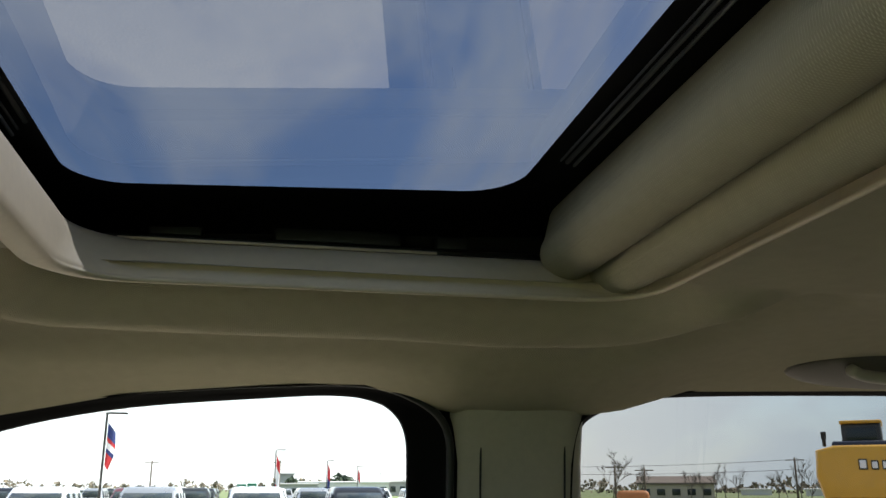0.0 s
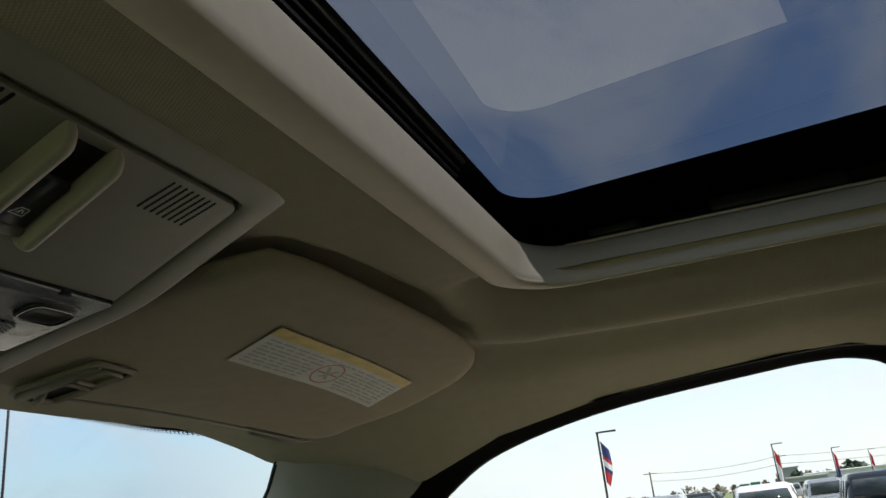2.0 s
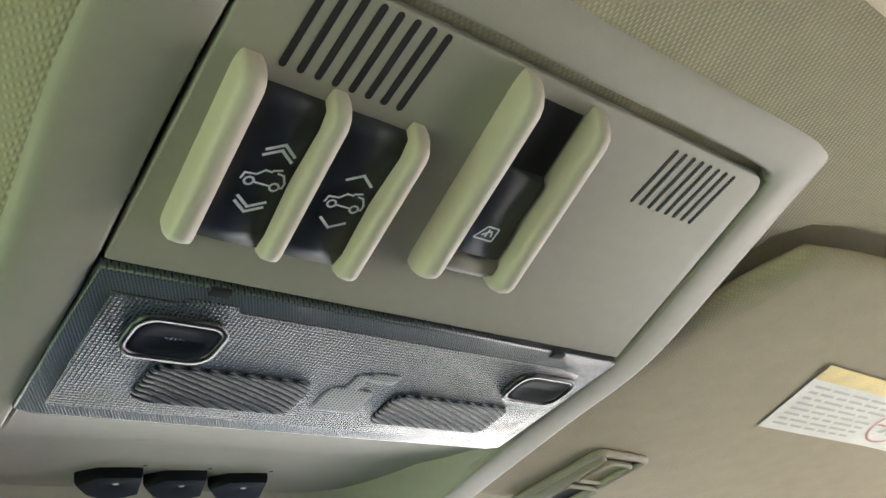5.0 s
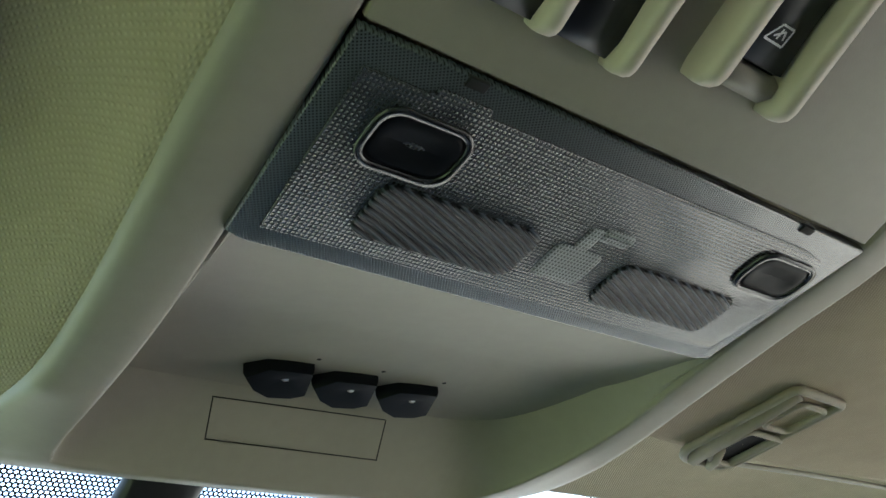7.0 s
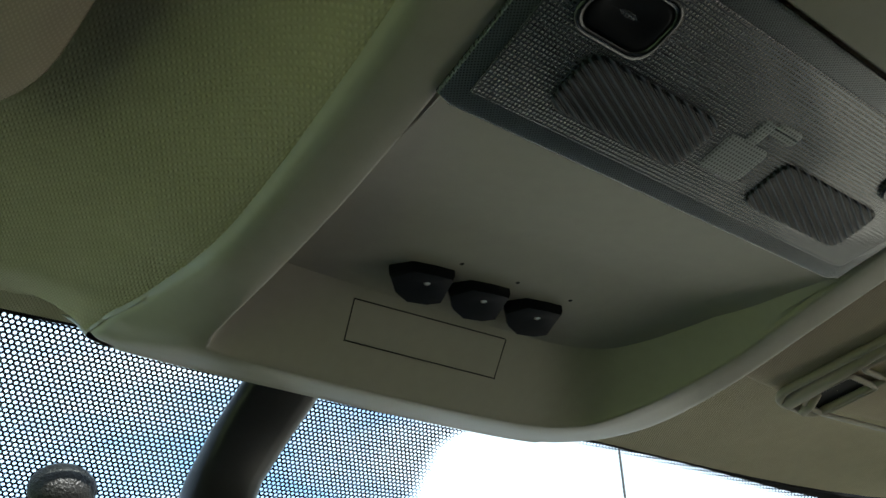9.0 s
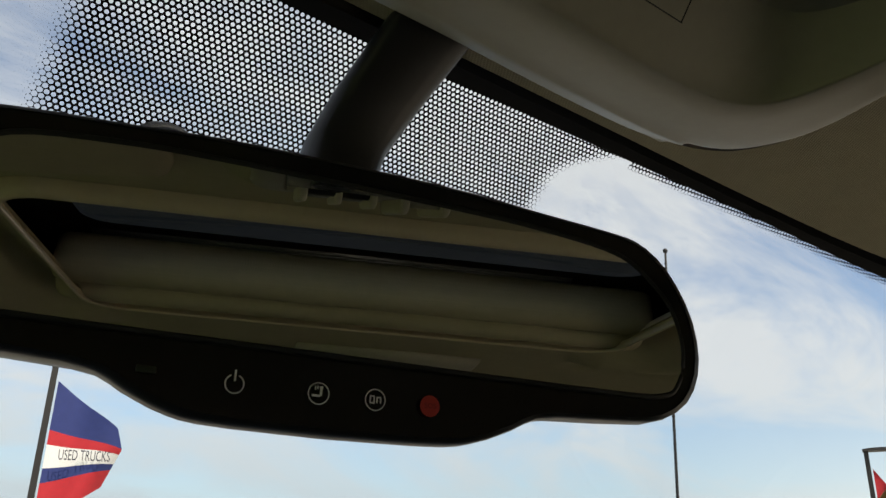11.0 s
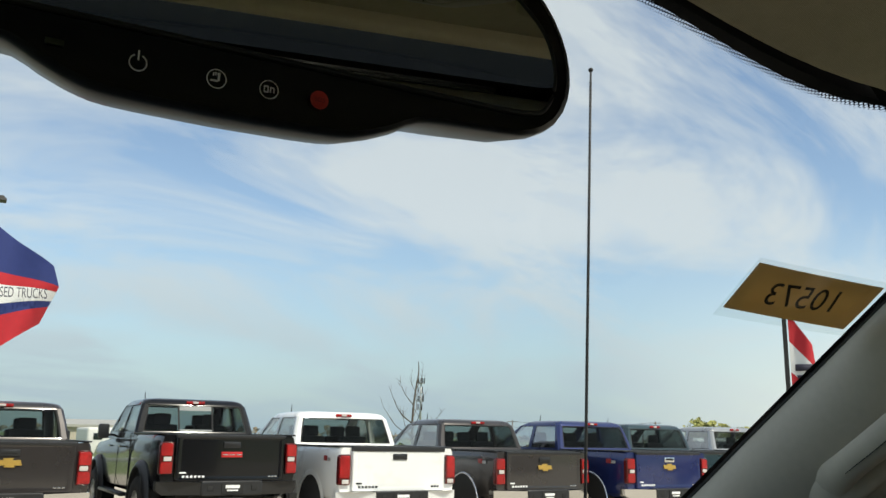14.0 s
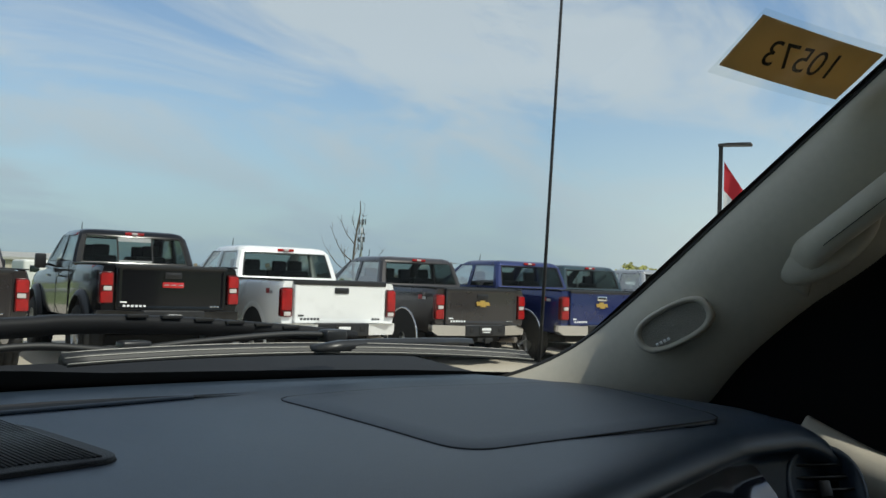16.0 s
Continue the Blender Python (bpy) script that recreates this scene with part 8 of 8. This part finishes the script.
# ---------------------------------------------------------------- far buildings, signs, masts
def building(hd, d, w, dep, h, mt, rmat, label, rh=0.0, nwin=0, turn=0):
    x, y = by_heading(hd, d)
    t = thing("building", label, "building", "far buildings", m=pose(x, y, 0, 0, 0, -hd + turn))
    bm = bmesh.new()
    box(bm, (0, 0, h / 2), (w, dep, h), 0.05)
    part("wall", bm, mt, t, smooth=False)
    bm = bmesh.new()
    loft(bm, [[(x0, -dep / 2 - 0.4, h), (x0, 0, h + rh), (x0, dep / 2 + 0.4, h), (x0, dep / 2 + 0.4, h + 0.25), (x0, 0, h + rh + 0.3), (x0, -dep / 2 - 0.4, h + 0.3)] for x0 in (-w / 2 - 0.4, w / 2 + 0.4)], True, True)
    part("roof", bm, rmat, t, smooth=False)
    for k in range(nwin):
        bm = bmesh.new()
        box(bm, (-w / 2 + w * (k + 0.5) / nwin, -dep / 2 - 0.03, h * 0.5), (w / nwin * 0.55, 0.08, h * 0.42), 0.02)
        part("window", bm, CARGLASS, t)
    return t


WALLW = mat("white siding", (0.66, 0.65, 0.62), 0.7, 0, 0.08, 0.6)
WALLB = mat("beige siding", (0.45, 0.40, 0.32), 0.8, 0, 0.1, 0.6)
WALLG = mat("grey siding", (0.33, 0.33, 0.33), 0.8, 0, 0.1, 0.6)
ROOFB = mat("brown shingles", (0.16, 0.13, 0.11), 0.9, 0, 0.2, 2)
ROOFG = mat("grey metal roof", (0.42, 0.40, 0.36), 0.5, 0.3, 0.1, 1)
building(21.0, 120, 9.5, 12, 2.2, WALLB, ROOFG, "low beige shed with a grey roof", 0.7, 0)
building(116.0, 170, 13, 12, 2.6, WALLB, ROOFB, "brown roofed farm building across the field", 1.2, 5)
building(92.4, 230, 9, 15, 2.8, WALLG, ROOFG, "low grey dealership building far off", 0.2, 4)
building(95.2, 250, 24, 15, 3.4, WALLW, WALLW, "white dealership building with a canopy", 0.2, 8)
building(98.0, 260, 16, 15, 3.6, WALLG, ROOFG, "grey dealership building with large windows", 0.2, 6)
building(91.6, 270, 4, 4, 6.0, WALLG, WALLG, "narrow grey sign tower", 0.1, 0)
building(120.6, 300, 9, 8, 1.6, WALLW, WALLW, "long white trailer across the field", 0.1, 0)
building(124.6, 280, 12, 8, 1.6, WALLW, WALLW, "long white trailer across the field", 0.1, 0)

rv = thing("camper_trailer", "white camper trailer parked behind the lot", "camper", m=pose(*by_heading(21.3, 62), 0, 0, 0, -21 + 8))
bm = bmesh.new()
box(bm, (0, 0, 1.05), (2.0, 5.2, 1.7), 0.18)
part("body", bm, WALLW, rv)
bm = bmesh.new()
box(bm, (-0.35, -2.61, 1.35), (0.55, 0.04, 0.40), 0.03)
part("window", bm, CARGLASS, rv)
bm = bmesh.new()
box(bm, (0.55, -2.61, 1.0), (0.45, 0.04, 1.2), 0.03)
part("door", bm, WALLG, rv)
for s in (-1, 1):
    wheel(rv, s * 0.9, 0.4, 0.3, 0.3, s)

GALV = mat("galvanised steel", (0.45, 0.46, 0.46), 0.45, 0.8, 0.15, 5)
rail = thing("guard_rail", "galvanised guard rail along the road", "guard rail")
a, b = Vector((*by_heading(8, 36), 0)), Vector((*by_heading(56, 46), 0))
bm = bmesh.new()
rows = []
for k in range(13):
    p = a.lerp(b, k / 12)
    rows.append([p + Vector((0, dy, z)) for dy, z in ((0, 0.42), (-0.05, 0.48), (0, 0.55), (-0.05, 0.62), (0, 0.70))])
loft(bm, rows)
part("rail", bm, GALV, rail)
for k in range(13):
    p = a.lerp(b, k / 12)
    bm = bmesh.new()
    box(bm, p + Vector((0, 0.06, 0.36)), (0.10, 0.08, 0.72), 0.01)
    part("post", bm, GALV, rail)

x, y = by_heading(89.2, 200)
gs = thing("highway_sign", "green highway sign on two posts", "road sign", m=pose(x, y, 0, 0, 0, -89))
SIGNG = mat("green sign sheet", (0.01, 0.16, 0.09), 0.5, 0, 0.05, 3)
for dx in (-1.1, 1.1):
    bm = bmesh.new()
    box(bm, (dx, 0, 2.1), (2.0, 0.08, 1.5 if dx < 0 else 1.8), 0.04)
    p_ = part("panel", bm, SIGNG, gs)
    bm = bmesh.new()
    box(bm, (dx, -0.06, 2.3), (1.2, 0.03, 0.25))
    box(bm, (dx, -0.06, 1.9), (1.4, 0.03, 0.2))
    part("print", bm, WHITEBAR, p_, "white unreadable bars")
    bm = bmesh.new()
    box(bm, (dx, 0.1, 0.8), (0.12, 0.12, 1.6))
    part("post", bm, GALV, gs)

x, y = by_heading(41.05, 200)
mast = thing("cell_tower", "distant grey cell tower with tiers of panels", "mast", m=pose(x, y, 0, 0, 0, 20))
bm = bmesh.new()
tube(bm, [(0, 0, 0), (0, 0, 8), (0, 0, 15.0)], [0.30, 0.22, 0.15], 12)
part("pole", bm, GALV, mast)
for z, n, r in ((14.3, 5, 0.80), (12.2, 3, 0.62), (10.2, 4, 0.70), (8.4, 3, 0.55)):
    bm = bmesh.new()
    bmesh.ops.create_circle(bm, cap_ends=True, radius=r, segments=12, matrix=Matrix.Translation((0, 0, z - 0.5)))
    bmesh.ops.solidify(bm, geom=bm.faces[:], thickness=0.12)
    part("platform", bm, GALV, mast, smooth=False)
    for k in range(n):
        bm = bmesh.new()
        c, s_ = math.cos(k * 2 * math.pi / n), math.sin(k * 2 * math.pi / n)
        box(bm, (r * c, r * s_, z), (0.20, 0.16, 1.3), 0.03)
        part("antenna_panel", bm, POLE, mast)

# utility poles with wires
WOODP = mat("weathered pole wood", (0.13, 0.10, 0.08), 0.9, 0, 0.2, 4)
upoles = []
for i, (hd, d, h) in enumerate(((83.5, 150, 6.2), (91.2, 150, 6.4), (104, 170, 6.5), (112.4, 110, 4.6), (114.2, 112, 4.3), (123.0, 120, 5.6), (55.2, 170, 5.0), (56.0, 175, 5.4), (47.0, 190, 5.6))):
    x, y = by_heading(hd, d)
    t = thing("utility_pole", "weathered wooden utility pole with a cross arm", "utility pole", "utility poles", m=pose(x, y, 0, 0, 0, -hd))
    bm = bmesh.new()
    tube(bm, [(0, 0, 0), (0, 0, h)], [0.16, 0.11], 7)
    part("pole", bm, WOODP, t)
    bm = bmesh.new()
    box(bm, (0, 0, h - 0.3), (2.2, 0.12, 0.12), 0.02)
    part("cross_arm", bm, WOODP, t)
    upoles.append((Vector((x, y, h - 0.25)), t))
wires = thing("power_lines", "thin sagging power lines between poles", "wire", kind="stuff")
for a, b in ((0, 1), (1, 2), (2, 5), (6, 7), (7, 8)):
    for off in (0.0, -1.2):
        p, q = upoles[a][0] + Vector((0, 0, off)), upoles[b][0] + Vector((0, 0, off))
        bm = bmesh.new()
        tube(bm, [p.lerp(q, k / 10) - Vector((0, 0, 1.2 * 4 * (k / 10) * (1 - k / 10) * 0.5)) for k in range(11)], 0.025, 4, False)
        part("wire", bm, UNDER, wires)
bm = bmesh.new()
bx = by_heading(113.6, 55)
o = thing("orange_container", "orange rounded container beyond the lot", "container", m=pose(*bx, 0, 0, 0, -113))
box(bm, (0, 0, 0.85), (1.9, 1.6, 1.7), 0.35, None, 4)
part("shell", bm, mat("faded orange paint", (0.42, 0.16, 0.05), 0.6, 0, 0.1, 2), o)
